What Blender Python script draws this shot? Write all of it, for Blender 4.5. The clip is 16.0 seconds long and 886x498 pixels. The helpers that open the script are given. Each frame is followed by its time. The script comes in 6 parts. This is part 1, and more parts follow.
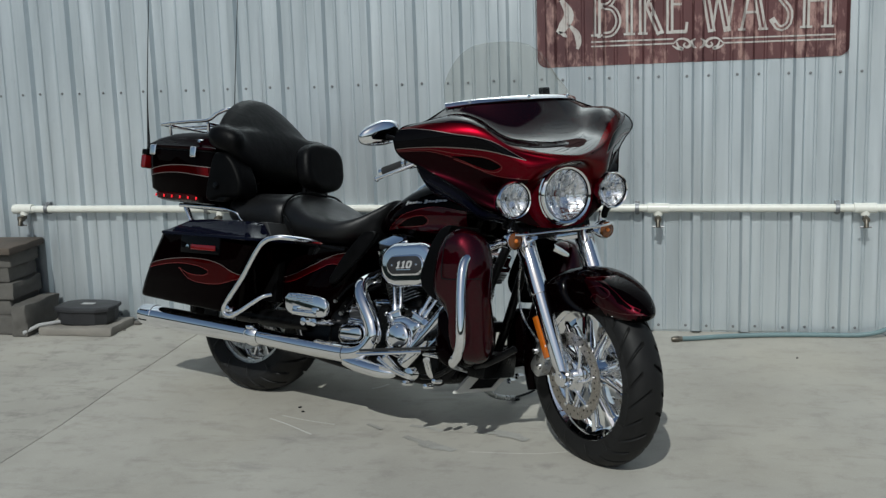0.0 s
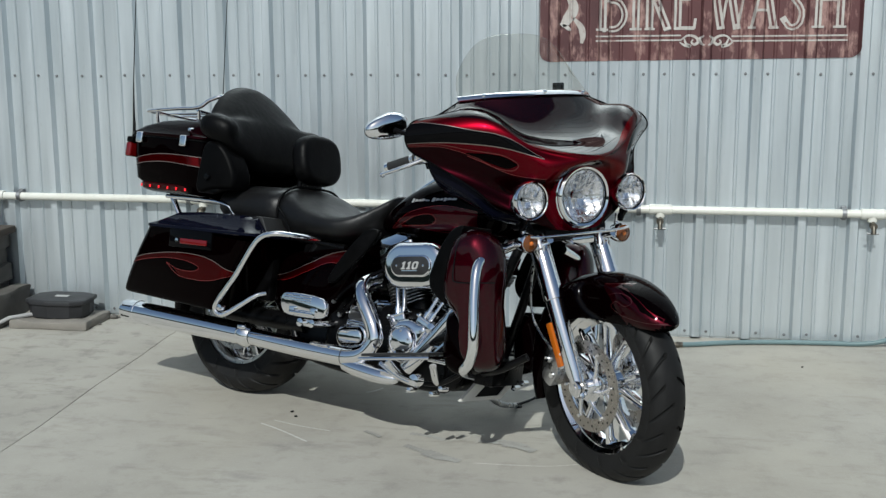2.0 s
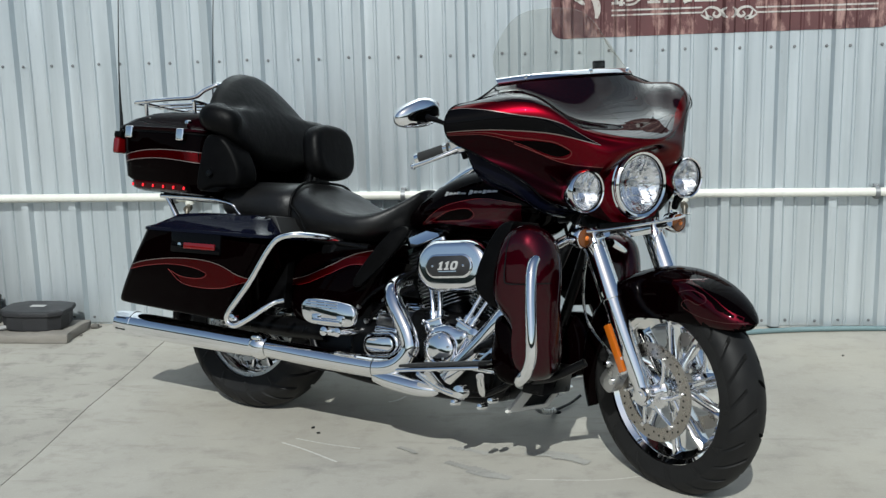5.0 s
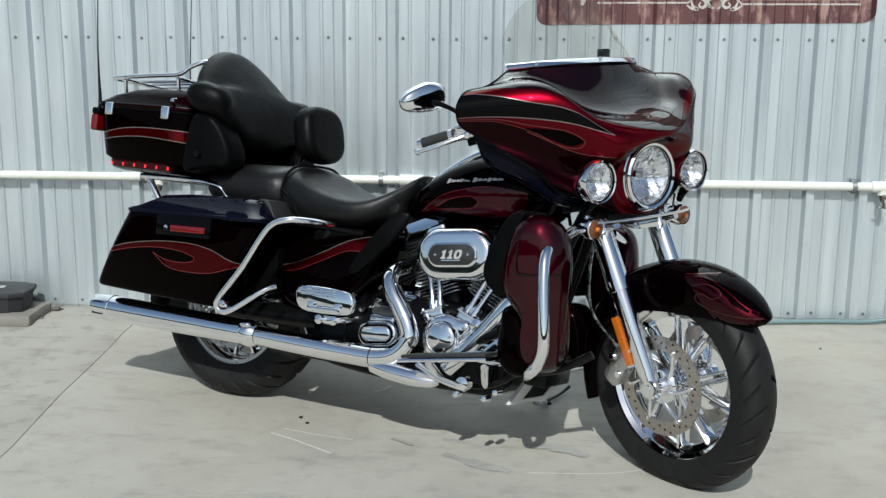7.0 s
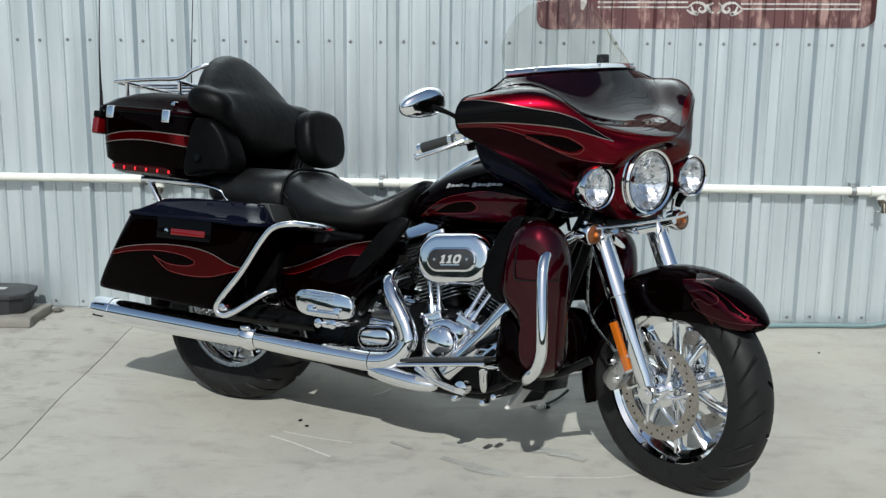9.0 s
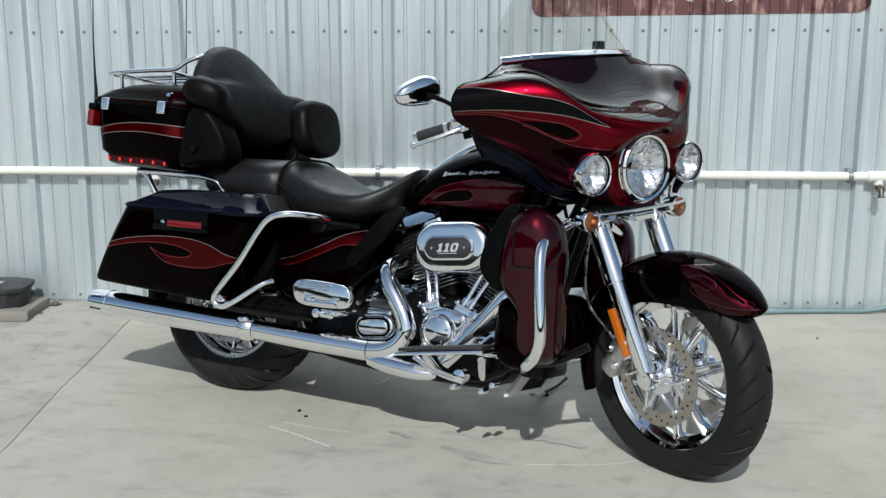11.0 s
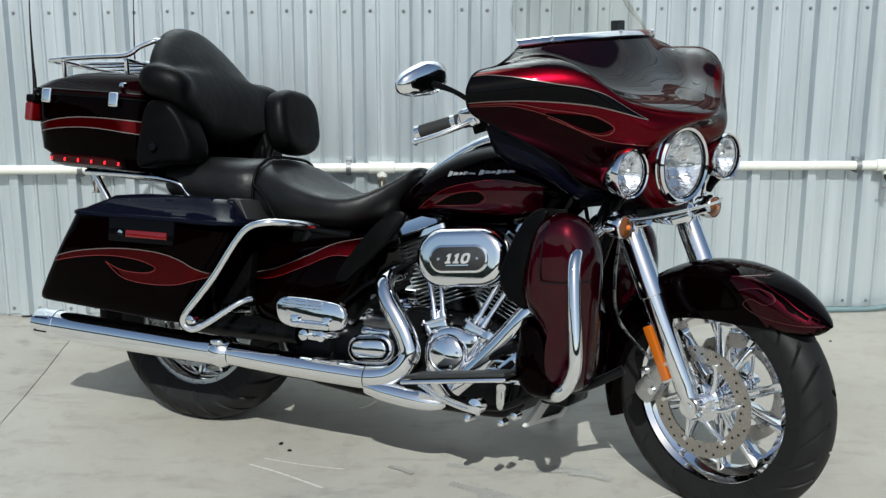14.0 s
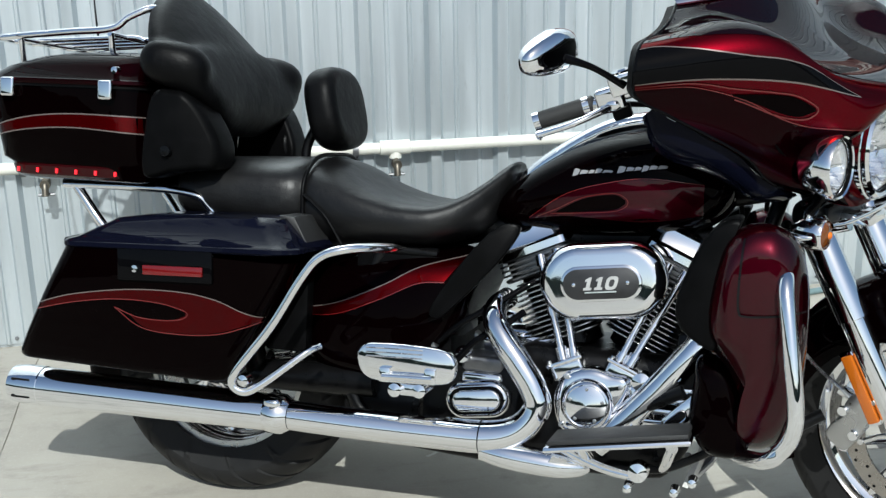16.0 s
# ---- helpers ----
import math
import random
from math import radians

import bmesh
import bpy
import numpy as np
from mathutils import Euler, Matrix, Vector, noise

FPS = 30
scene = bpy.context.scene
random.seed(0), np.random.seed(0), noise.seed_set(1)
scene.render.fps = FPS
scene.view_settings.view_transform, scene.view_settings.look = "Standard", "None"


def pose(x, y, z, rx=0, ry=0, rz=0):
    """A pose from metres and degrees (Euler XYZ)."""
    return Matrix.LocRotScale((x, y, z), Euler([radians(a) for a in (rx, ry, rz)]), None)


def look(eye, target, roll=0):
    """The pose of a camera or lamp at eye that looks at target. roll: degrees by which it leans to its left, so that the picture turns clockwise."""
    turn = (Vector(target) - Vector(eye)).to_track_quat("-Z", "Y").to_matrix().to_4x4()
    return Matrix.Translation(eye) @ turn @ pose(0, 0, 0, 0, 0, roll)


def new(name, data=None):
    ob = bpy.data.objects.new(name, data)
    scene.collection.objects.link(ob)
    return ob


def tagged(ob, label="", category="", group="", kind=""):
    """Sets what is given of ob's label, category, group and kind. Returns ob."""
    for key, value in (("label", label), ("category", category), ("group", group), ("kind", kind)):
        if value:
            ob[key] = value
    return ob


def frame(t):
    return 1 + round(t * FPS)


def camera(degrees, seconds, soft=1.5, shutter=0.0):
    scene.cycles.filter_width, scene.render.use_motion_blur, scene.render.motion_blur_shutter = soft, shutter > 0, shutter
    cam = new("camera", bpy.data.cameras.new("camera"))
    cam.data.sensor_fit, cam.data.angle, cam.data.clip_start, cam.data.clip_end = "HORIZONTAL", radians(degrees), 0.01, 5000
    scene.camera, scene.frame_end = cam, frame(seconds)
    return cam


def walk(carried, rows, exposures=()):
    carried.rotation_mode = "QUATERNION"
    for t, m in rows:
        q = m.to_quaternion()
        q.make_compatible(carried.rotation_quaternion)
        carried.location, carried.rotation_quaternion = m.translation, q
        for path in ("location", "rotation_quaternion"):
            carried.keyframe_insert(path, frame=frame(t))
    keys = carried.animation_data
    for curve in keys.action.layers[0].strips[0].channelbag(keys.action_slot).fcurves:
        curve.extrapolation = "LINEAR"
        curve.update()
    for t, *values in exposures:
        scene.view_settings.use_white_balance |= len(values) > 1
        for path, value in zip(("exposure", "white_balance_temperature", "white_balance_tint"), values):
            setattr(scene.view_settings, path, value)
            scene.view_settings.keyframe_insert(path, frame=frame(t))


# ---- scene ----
cam = camera(41.2, 16.0, 1.4)
PATH = [
    (0, (0.731, -0.34, 1.495), (0.335, 1.586, 1.13), -1.8),
    (0.5, (0.617, -0.243, 1.506), (0.245, 1.693, 1.167), -1.2),
    (1, (0.542, -0.196, 1.498), (0.197, 1.741, 1.139), -0.7),
    (1.5, (0.52, -0.18, 1.501), (0.182, 1.756, 1.129), -0.0),
    (2, (0.506, -0.168, 1.495), (0.186, 1.769, 1.113), -0.2),
    (2.5, (0.501, -0.169, 1.495), (0.178, 1.767, 1.11), -0.5),
    (3, (0.496, -0.18, 1.493), (0.16, 1.753, 1.102), -0.3),
    (3.5, (0.481, -0.167, 1.486), (0.157, 1.758, 1.051), -0.5),
    (4, (0.415, -0.04, 1.485), (0.109, 1.889, 1.053), -1.1),
    (4.2, (0.365, 0.01, 1.479), (0.064, 1.945, 1.071), -1.2),
    (6.3, (-0.156, 0.24, 1.482), (-0.206, 2.191, 1.042), -1.0),
    (6.5, (-0.157, 0.24, 1.492), (-0.235, 2.189, 1.049), -1.0),
    (7, (-0.162, 0.218, 1.483), (-0.232, 2.167, 1.039), 0.5),
    (7.5, (-0.16, 0.219, 1.504), (-0.225, 2.164, 1.046), 1.1),
    (8, (-0.149, 0.214, 1.493), (-0.218, 2.163, 1.05), 0.8),
    (8.5, (-0.155, 0.207, 1.504), (-0.226, 2.155, 1.06), 0.7),
    (11, (-0.154, 0.211, 1.492), (-0.222, 2.156, 1.033), 0.1),
    (11.5, (-0.173, 0.219, 1.499), (-0.23, 2.16, 1.018), -0.2),
    (12, (-0.171, 0.258, 1.504), (-0.236, 2.197, 1.02), -0.0),
    (12.5, (-0.19, 0.306, 1.495), (-0.26, 2.246, 1.013), -0.2),
    (13, (-0.24, 0.384, 1.488), (-0.277, 2.325, 1.005), 0.1),
    (13.5, (-0.312, 0.567, 1.467), (-0.315, 2.512, 1.002), -1.8),
    (14, (-0.42, 0.687, 1.462), (-0.347, 2.625, 0.973), 0.1),
    (14.5, (-0.595, 0.867, 1.472), (-0.41, 2.789, 0.949), 1.5),
    (15, (-0.745, 1.033, 1.473), (-0.47, 2.933, 0.914), 1.1),
    (15.5, (-0.85, 1.318, 1.461), (-0.557, 3.198, 0.847), -2.3),
    (16, (-0.975, 1.527, 1.468), (-0.66, 3.409, 0.872), -1.1),
]
EXPOSURE = [(0.0, -0.68, 6150, 4), (1.5, -0.43, 6150, 4), (3.5, -0.32, 6150, 4), (4.2, -0.28, 6150, 4), (6.5, -0.10, 6150, 4), (12.0, -0.08, 6150, 4), (14.0, -0.06, 6150, 4), (15.0, 0.03, 6150, 4), (16.0, 0.16, 6100, 4)]
walk(cam, [(t, look(eye, target, roll)) for t, eye, target, roll in PATH], EXPOSURE)

# ---- light ----
SUN_DIR = Vector((-0.04, -0.72, 0.69)).normalized()
world = bpy.data.worlds.new("sky")
scene.world = world
world.use_nodes = True
wn = world.node_tree
sky = wn.nodes.new("ShaderNodeTexSky")
sky.sky_type, sky.sun_disc = "NISHITA", False
sky.sun_elevation = math.asin(SUN_DIR.z)
sky.sun_rotation = math.pi + 0.055
sky.dust_density, sky.air_density = 1.5, 1.0
wn.nodes["Background"].inputs["Strength"].default_value = 0.085
wn.links.new(sky.outputs[0], wn.nodes["Background"].inputs["Color"])
sun_data = bpy.data.lights.new("sun", "SUN")
sun_data.energy, sun_data.angle, sun_data.color = 4.3, radians(0.6), (1.0, 0.97, 0.92)
sun = new("sun", sun_data)
sun.matrix_world = look(SUN_DIR * 30, (0, 0, 0))

# ---- small building helpers ----
def part(name, bm, material, parent=None, label="", smooth=True):
    """Links a bmesh as one mesh object under a thing or a part."""
    bmesh.ops.recalc_face_normals(bm, faces=bm.faces)
    me = bpy.data.meshes.new(name)
    bm.to_mesh(me)
    bm.free()
    if smooth:
        for p in me.polygons:
            p.use_smooth = True
        me.set_sharp_from_angle(angle=radians(38))
    me.materials.append(material)
    ob = new(name, me)
    ob.parent = parent
    if label:
        ob["label"] = label
    return ob


def flipped(bm):
    """A copy of a bmesh mirrored to the other side of the y = 0 plane."""
    out = bm.copy()
    bmesh.ops.scale(out, vec=(1, -1, 1), verts=out.verts)
    bmesh.ops.reverse_faces(out, faces=out.faces)
    return out


def merged(*bms):
    out = bmesh.new()
    for b in bms:
        me = bpy.data.meshes.new("tmp")
        b.to_mesh(me)
        b.free()
        out.from_mesh(me)
        bpy.data.meshes.remove(me)
    return out


def moved(bm, m):
    bm.transform(m)
    return bm


def spline(pts, n):
    """n points on a smooth curve through pts (tuples of any length)."""
    p = [np.array(a, float) for a in pts]
    p = [2 * p[0] - p[1]] + p + [2 * p[-1] - p[-2]]
    k = len(p) - 3
    out = []
    for i in range(n):
        s = i / (n - 1) * k
        j = min(int(s), k - 1)
        f = s - j
        a, b, c, d = p[j:j + 4]
        out.append(0.5 * (2 * b + (c - a) * f + (2 * a - 5 * b + 4 * c - d) * f * f + (3 * b - a - 3 * c + d) * f ** 3))
    return out


def bridge(bm, rings, closed=True, cap=True):
    """Quads between rings of points."""
    vs = [[bm.verts.new(p) for p in r] for r in rings]
    m = len(vs[0])
    for a, b in zip(vs, vs[1:]):
        for i in range(m if closed else m - 1):
            j = (i + 1) % m
            try:
                bm.faces.new((a[i], a[j], b[j], b[i]))
            except ValueError:
                pass
    if cap and closed:
        bm.faces.new(vs[0][::-1])
        bm.faces.new(vs[-1])
    return bm


def tube(pts, r, seg=14, n=0, flat=1.0, close=False):
    """A round pipe along pts; r: radius or a radius per point."""
    rs = r if isinstance(r, (list, tuple)) else [r] * len(pts)
    q = [tuple(p) + (a,) for p, a in zip(pts, rs)]
    if n:
        q = spline(q, n)
    P = [Vector(a[:3]) for a in q]
    R = [float(a[3]) for a in q]
    bm = bmesh.new()
    rings = []
    up = Vector((0, 0, 1))
    t0 = (P[1] - P[0]).normalized()
    if abs(t0.dot(up)) > 0.9:
        up = Vector((1, 0, 0))
    side = t0.cross(up).normalized()
    for i, p in enumerate(P):
        t = (P[min(i + 1, len(P) - 1)] - P[max(i - 1, 0)]).normalized()
        side = (side - t * side.dot(t)).normalized()
        nor = side.cross(t)
        rings.append([p + (side * math.cos(a) + nor * math.sin(a) * flat) * R[i] for a in [2 * math.pi * k / seg for k in range(seg)]])
    return bridge(bm, rings)


def lathe(profile, seg=48, axis="Y", at=(0, 0, 0), cap=False):
    """Turns (radius, height) pairs round an axis through at."""
    bm = bmesh.new()
    rings = []
    for r, h in profile:
        ring = []
        for k in range(seg):
            a = 2 * math.pi * k / seg
            c, s = max(r, 1e-4) * math.cos(a), max(r, 1e-4) * math.sin(a)
            v = {"X": (h, c, s), "Y": (c, h, s), "Z": (c, s, h)}[axis]
            ring.append(Vector(v) + Vector(at))
        rings.append(ring)
    return bridge(bm, rings, True, cap)


def aim(direction, at):
    """The matrix that takes +X to a direction, at a place."""
    return Matrix.Translation(at) @ Vector(direction).to_track_quat("X", "Z").to_matrix().to_4x4()


def rounded(x0, x1, y0, y1, r, z, n=5):
    """A ring: a rectangle with round corners at height z."""
    pts = []
    r = min(r, (x1 - x0) / 2.01, (y1 - y0) / 2.01)
    for cx, cy, a0 in ((x1 - r, y1 - r, 0), (x0 + r, y1 - r, 90), (x0 + r, y0 + r, 180), (x1 - r, y0 + r, 270)):
        for i in range(n):
            a = radians(a0 + 90 * i / (n - 1))
            pts.append(Vector((cx + r * math.cos(a), cy + r * math.sin(a), z)))
    return pts


def box(x0, x1, y0, y1, z0, z1, bevel=0.004, segments=2):
    bm = bmesh.new()
    bmesh.ops.create_cube(bm, size=1)
    for v in bm.verts:
        v.co = Vector((x0 + (v.co.x + 0.5) * (x1 - x0), y0 + (v.co.y + 0.5) * (y1 - y0), z0 + (v.co.z + 0.5) * (z1 - z0)))
    if bevel:
        bmesh.ops.bevel(bm, geom=bm.edges, offset=bevel, segments=segments, affect="EDGES", profile=0.6)
    return bm


def plate(outline, y0, y1, bevel=0.004, segments=2, n=0):
    """A slab with a side outline of (x, z) pairs between y0 and y1, its rims rounded. n: smooths the outline to n points."""
    if n:
        o = [np.array(p, float) for p in outline]
        k = len(o)
        o = [0.5 * (2 * b + (c - a) * f + (2 * a - 5 * b + 4 * c - d) * f * f + (3 * b - a - 3 * c + d) * f ** 3)
             for s in [i * k / n for i in range(n)] for f in [s - int(s)]
             for a, b, c, d in [(o[int(s) - 1], o[int(s) % k], o[(int(s) + 1) % k], o[(int(s) + 2) % k])]]
        outline = o
    bm = bmesh.new()
    c = sum((np.array(p, float) for p in outline)) / len(outline)
    rings = []
    for k in range(segments + 1):
        a = math.pi / 2 * k / segments
        ins, dy = bevel * (1 - math.sin(a)), bevel * (1 - math.cos(a))
        rings.append((ins, y0 + dy))
    rings += [(i, y1 - (d - y0)) for i, d in rings[::-1]]
    full = []
    for ins, y in rings:
        ring = []
        for p in outline:
            d = np.array(p, float) - c
            L = max(np.linalg.norm(d), 1e-6)
            q = c + d * max(L - ins, 0.001) / L
            ring.append(Vector((q[0], y, q[1])))
        full.append(ring)
    return bridge(bm, full)


def oval(cx, cz, a, b, n=40, e=2.6, tilt=0):
    """A rounded outline of (x, z) pairs."""
    out = []
    ct, st = math.cos(radians(tilt)), math.sin(radians(tilt))
    for i in range(n):
        t = 2 * math.pi * i / n
        x = a * math.copysign(abs(math.cos(t)) ** (2 / e), math.cos(t))
        z = b * math.copysign(abs(math.sin(t)) ** (2 / e), math.sin(t))
        out.append((cx + x * ct - z * st, cz + x * st + z * ct))
    return out


def stadium(cx, cz, half, r, n=10, tilt=0):
    out = []
    ct, st = math.cos(radians(tilt)), math.sin(radians(tilt))
    for s, a0 in ((1, -90), (-1, 90)):
        for i in range(n):
            a = radians(a0 + 180 * i / (n - 1))
            x, z = s * half + r * math.cos(a), r * math.sin(a)
            out.append((cx + x * ct - z * st, cz + x * st + z * ct))
    return out


def blob(c, h, n=24, m=16, e=2.4, e2=2.4):
    """A cushion: a ball with squared-off shape."""
    bm = bmesh.new()
    sp = lambda v, p: math.copysign(abs(v) ** p, v)
    rings = []
    for j in range(m + 1):
        b = -math.pi / 2 + math.pi * j / m
        cb = max(abs(math.cos(b)), 1e-3) ** (2 / e2)
        rings.append([Vector((c[0] + h[0] * cb * sp(math.cos(a), 2 / e), c[1] + h[1] * cb * sp(math.sin(a), 2 / e), c[2] + h[2] * sp(math.sin(b), 2 / e2)))
                      for a in [2 * math.pi * i / n for i in range(n)]])
    return bridge(bm, rings)


def on_side(upper, lower, target, n=40, m=6, lift=0.0012, start=-0.9):
    """A thin painted shape between two (x, z) curves, laid from the -y side onto a bmesh."""
    from mathutils.bvhtree import BVHTree
    tree = BVHTree.FromBMesh(target)
    a, b = spline(upper, n), spline(lower, n)
    bm = bmesh.new()
    grid = []
    for p, q in zip(a, b):
        row = []
        for j in range(m):
            r = p + (q - p) * j / (m - 1)
            hit, nor, _, _ = tree.ray_cast(Vector((r[0], start, r[1])), Vector((0, 1, 0)))
            row.append(bm.verts.new(hit - Vector((0, lift, 0))) if hit else None)
        grid.append(row)
    for u, v in zip(grid, grid[1:]):
        for j in range(m - 1):
            q = (u[j], u[j + 1], v[j + 1], v[j])
            if all(q) and max((q[i].co - q[i - 1].co).length for i in range(4)) < 0.06:
                bm.faces.new(q)
    bmesh.ops.delete(bm, geom=[v for v in bm.verts if not v.link_faces], context="VERTS")
    return bm


def line_on_side(path, target, width=0.003, n=60, lift=0.002):
    c = spline(path, n)
    up, lo = [], []
    for i, p in enumerate(c):
        t = c[min(i + 1, n - 1)] - c[max(i - 1, 0)]
        t = t / max(np.linalg.norm(t), 1e-9)
        nor = np.array((-t[1], t[0])) * width / 2
        up.append(p + nor)
        lo.append(p - nor)
    return on_side(up, lo, target, n, 2, lift)

# ---- materials ----
def mat(name, color, rough=0.5, metal=0.0, coat=0.0, spec=0.5):
    m = bpy.data.materials.new(name)
    m.use_nodes = True
    b = m.node_tree.nodes["Principled BSDF"]
    b.inputs["Base Color"].default_value = (*color, 1)
    b.inputs["Roughness"].default_value = rough
    b.inputs["Metallic"].default_value = metal
    b.inputs["Coat Weight"].default_value = coat
    b.inputs["Coat Roughness"].default_value = 0.03
    b.inputs["Specular IOR Level"].default_value = spec
    return m


def nodes(m):
    t = m.node_tree
    return t, t.nodes, t.links, t.nodes["Principled BSDF"]


def add(m, kind, **values):
    n = m.node_tree.nodes.new(kind)
    for k, v in values.items():
        n.inputs[k.replace("_", " ")].default_value = v
    return n


def noise_tex(m, scale, detail=4, rough=0.55, stretch=None):
    t = m.node_tree
    co = t.nodes.new("ShaderNodeTexCoord")
    n = add(m, "ShaderNodeTexNoise", Scale=scale, Detail=detail, Roughness=rough)
    if stretch:
        mp = t.nodes.new("ShaderNodeMapping")
        mp.inputs["Scale"].default_value = stretch
        t.links.new(co.outputs["Object"], mp.inputs[0])
        t.links.new(mp.outputs[0], n.inputs["Vector"])
    else:
        t.links.new(co.outputs["Object"], n.inputs["Vector"])
    return n


def ramp(m, src, stops):
    r = m.node_tree.nodes.new("ShaderNodeValToRGB")
    e = r.color_ramp.elements
    while len(e) < len(stops):
        e.new(0.5)
    for el, (p, c) in zip(e, stops):
        el.position = p
        el.color = (*c, 1) if not isinstance(c, (int, float)) else (c, c, c, 1)
    m.node_tree.links.new(src, r.inputs[0])
    return r


def mix(m, a, b, fac, mode="MIX"):
    n = m.node_tree.nodes.new("ShaderNodeMix")
    n.data_type, n.blend_type = "RGBA", mode
    for sock, v in ((6, a), (7, b), (0, fac)):
        if hasattr(v, "node"):
            m.node_tree.links.new(v, n.inputs[sock])
        else:
            n.inputs[sock].default_value = v if sock == 0 else (*v, 1)
    return n.outputs[2]


def bump(m, src, strength, distance=0.002):
    t, _, links, b = nodes(m)
    n = add(m, "ShaderNodeBump", Strength=strength, Distance=distance)
    links.new(src, n.inputs["Height"])
    if b.inputs["Normal"].is_linked:
        links.new(b.inputs["Normal"].links[0].from_socket, n.inputs["Normal"])
    links.new(n.outputs[0], b.inputs["Normal"])


def grained(name, color, dark, rough, scale, strength=0.2, metal=0.0, coat=0.0, dist=0.001, spec=0.5):
    """A surface with grain at two scales in colour, gloss and relief."""
    m = mat(name, color, rough, metal, coat, spec)
    t, _, links, b = nodes(m)
    big, fine = noise_tex(m, scale / 9, 4), noise_tex(m, scale, 5)
    c = ramp(m, big.outputs[0], ((0.3, dark), (0.7, color)))
    links.new(mix(m, c.outputs[0], tuple(v * 0.75 for v in color), ramp(m, fine.outputs[0], ((0.5, 0.0), (0.8, 0.5))).outputs[0]), b.inputs["Base Color"])
    r = ramp(m, big.outputs[0], ((0.3, rough * 0.85), (0.7, min(rough * 1.15, 1))))
    links.new(r.outputs[0], b.inputs["Roughness"])
    bump(m, fine.outputs[0], strength, dist)
    return m


def chrome_like(name, color, rough):
    m = mat(name, color, rough, 1.0)
    t, _, links, b = nodes(m)
    n = noise_tex(m, 30, 5)
    links.new(ramp(m, n.outputs[0], ((0.35, rough * 0.6), (0.75, rough * 1.9))).outputs[0], b.inputs["Roughness"])
    return m


chrome = chrome_like("chrome", (0.93, 0.935, 0.95), 0.045)
steel = chrome_like("brushed_steel", (0.55, 0.55, 0.55), 0.28)
satin_rim = chrome_like("satin_aluminium", (0.60, 0.60, 0.58), 0.36)
# Pale grey base stands in for the sunlit floor mirrored in polished metal.
painted_shine_metal = grained("metal_with_painted_shine", (0.66, 0.65, 0.62), (0.54, 0.53, 0.50), 0.35, 90, 0.1)
disc_steel = chrome_like("disc_steel", (0.47, 0.44, 0.405), 0.26)
cast_alu = grained("cast_aluminium", (0.22, 0.22, 0.225), (0.13, 0.13, 0.13), 0.32, 140, 0.25, 1.0)
black_metal = grained("black_powder_coat", (0.0035, 0.0035, 0.004), (0.002, 0.002, 0.002), 0.3, 220, 0.15, spec=0.2)
black_plastic = grained("black_plastic", (0.0024, 0.0024, 0.0027), (0.0018, 0.0018, 0.0018), 0.42, 260, 0.15, spec=0.05)
rubber = grained("tyre_rubber", (0.0135, 0.0133, 0.0132), (0.0095, 0.0094, 0.0093), 0.55, 160, 0.25, spec=0.2)
soft_rubber = grained("rubber_pad", (0.015, 0.015, 0.015), (0.010, 0.010, 0.010), 0.6, 120, 0.2)


def leather_mat(name, color, spec=0.18):
    m = mat(name, color, 0.40, 0, 0, spec)
    t, _, links, b = nodes(m)
    co = t.nodes.new("ShaderNodeTexCoord")
    v = add(m, "ShaderNodeTexVoronoi", Scale=420.0)
    links.new(co.outputs["Object"], v.inputs["Vector"])
    wr = noise_tex(m, 9, 5, 0.6)
    bump(m, v.outputs["Distance"], 0.22, 0.0006)
    bump(m, wr.outputs[0], 0.45, 0.010)
    links.new(ramp(m, wr.outputs[0], ((0.3, 0.36), (0.7, 0.5))).outputs[0], b.inputs["Roughness"])
    links.new(ramp(m, wr.outputs[0], ((0.3, tuple(c * 0.8 for c in color)), (0.75, tuple(c * 1.25 for c in color)))).outputs[0], b.inputs["Base Color"])
    return m


leather = leather_mat("black_leather", (0.0016, 0.0016, 0.0018), 0.11)
seat_leather = leather_mat("worn_seat_leather", (0.0040, 0.0039, 0.0041), 0.34)


def paint(name, color, metal, rough, flake=0.25, ior=1.27):
    m = mat(name, color, rough, metal, 1.0, 0.0)
    t, _, links, b = nodes(m)
    b.inputs["Coat IOR"].default_value = ior
    b.inputs["Specular Tint"].default_value = (*[min(c * 1.5, 1) for c in color], 1)
    co = t.nodes.new("ShaderNodeTexCoord")
    v = add(m, "ShaderNodeTexVoronoi", Scale=1600.0)
    links.new(co.outputs["Object"], v.inputs["Vector"])
    links.new(mix(m, tuple(c * (1 - flake) for c in color), tuple(min(c * (1 + flake), 1) for c in color), v.outputs["Color"]), b.inputs["Base Color"])
    peel = noise_tex(m, 55, 2)
    dust = noise_tex(m, 7, 4)
    links.new(ramp(m, dust.outputs[0], ((0.4, 0.010), (0.8, 0.03))).outputs[0], b.inputs["Coat Roughness"])
    n = add(m, "ShaderNodeBump", Strength=0.012, Distance=0.002)
    links.new(peel.outputs[0], n.inputs["Height"])
    links.new(n.outputs[0], b.inputs["Coat Normal"])
    return m


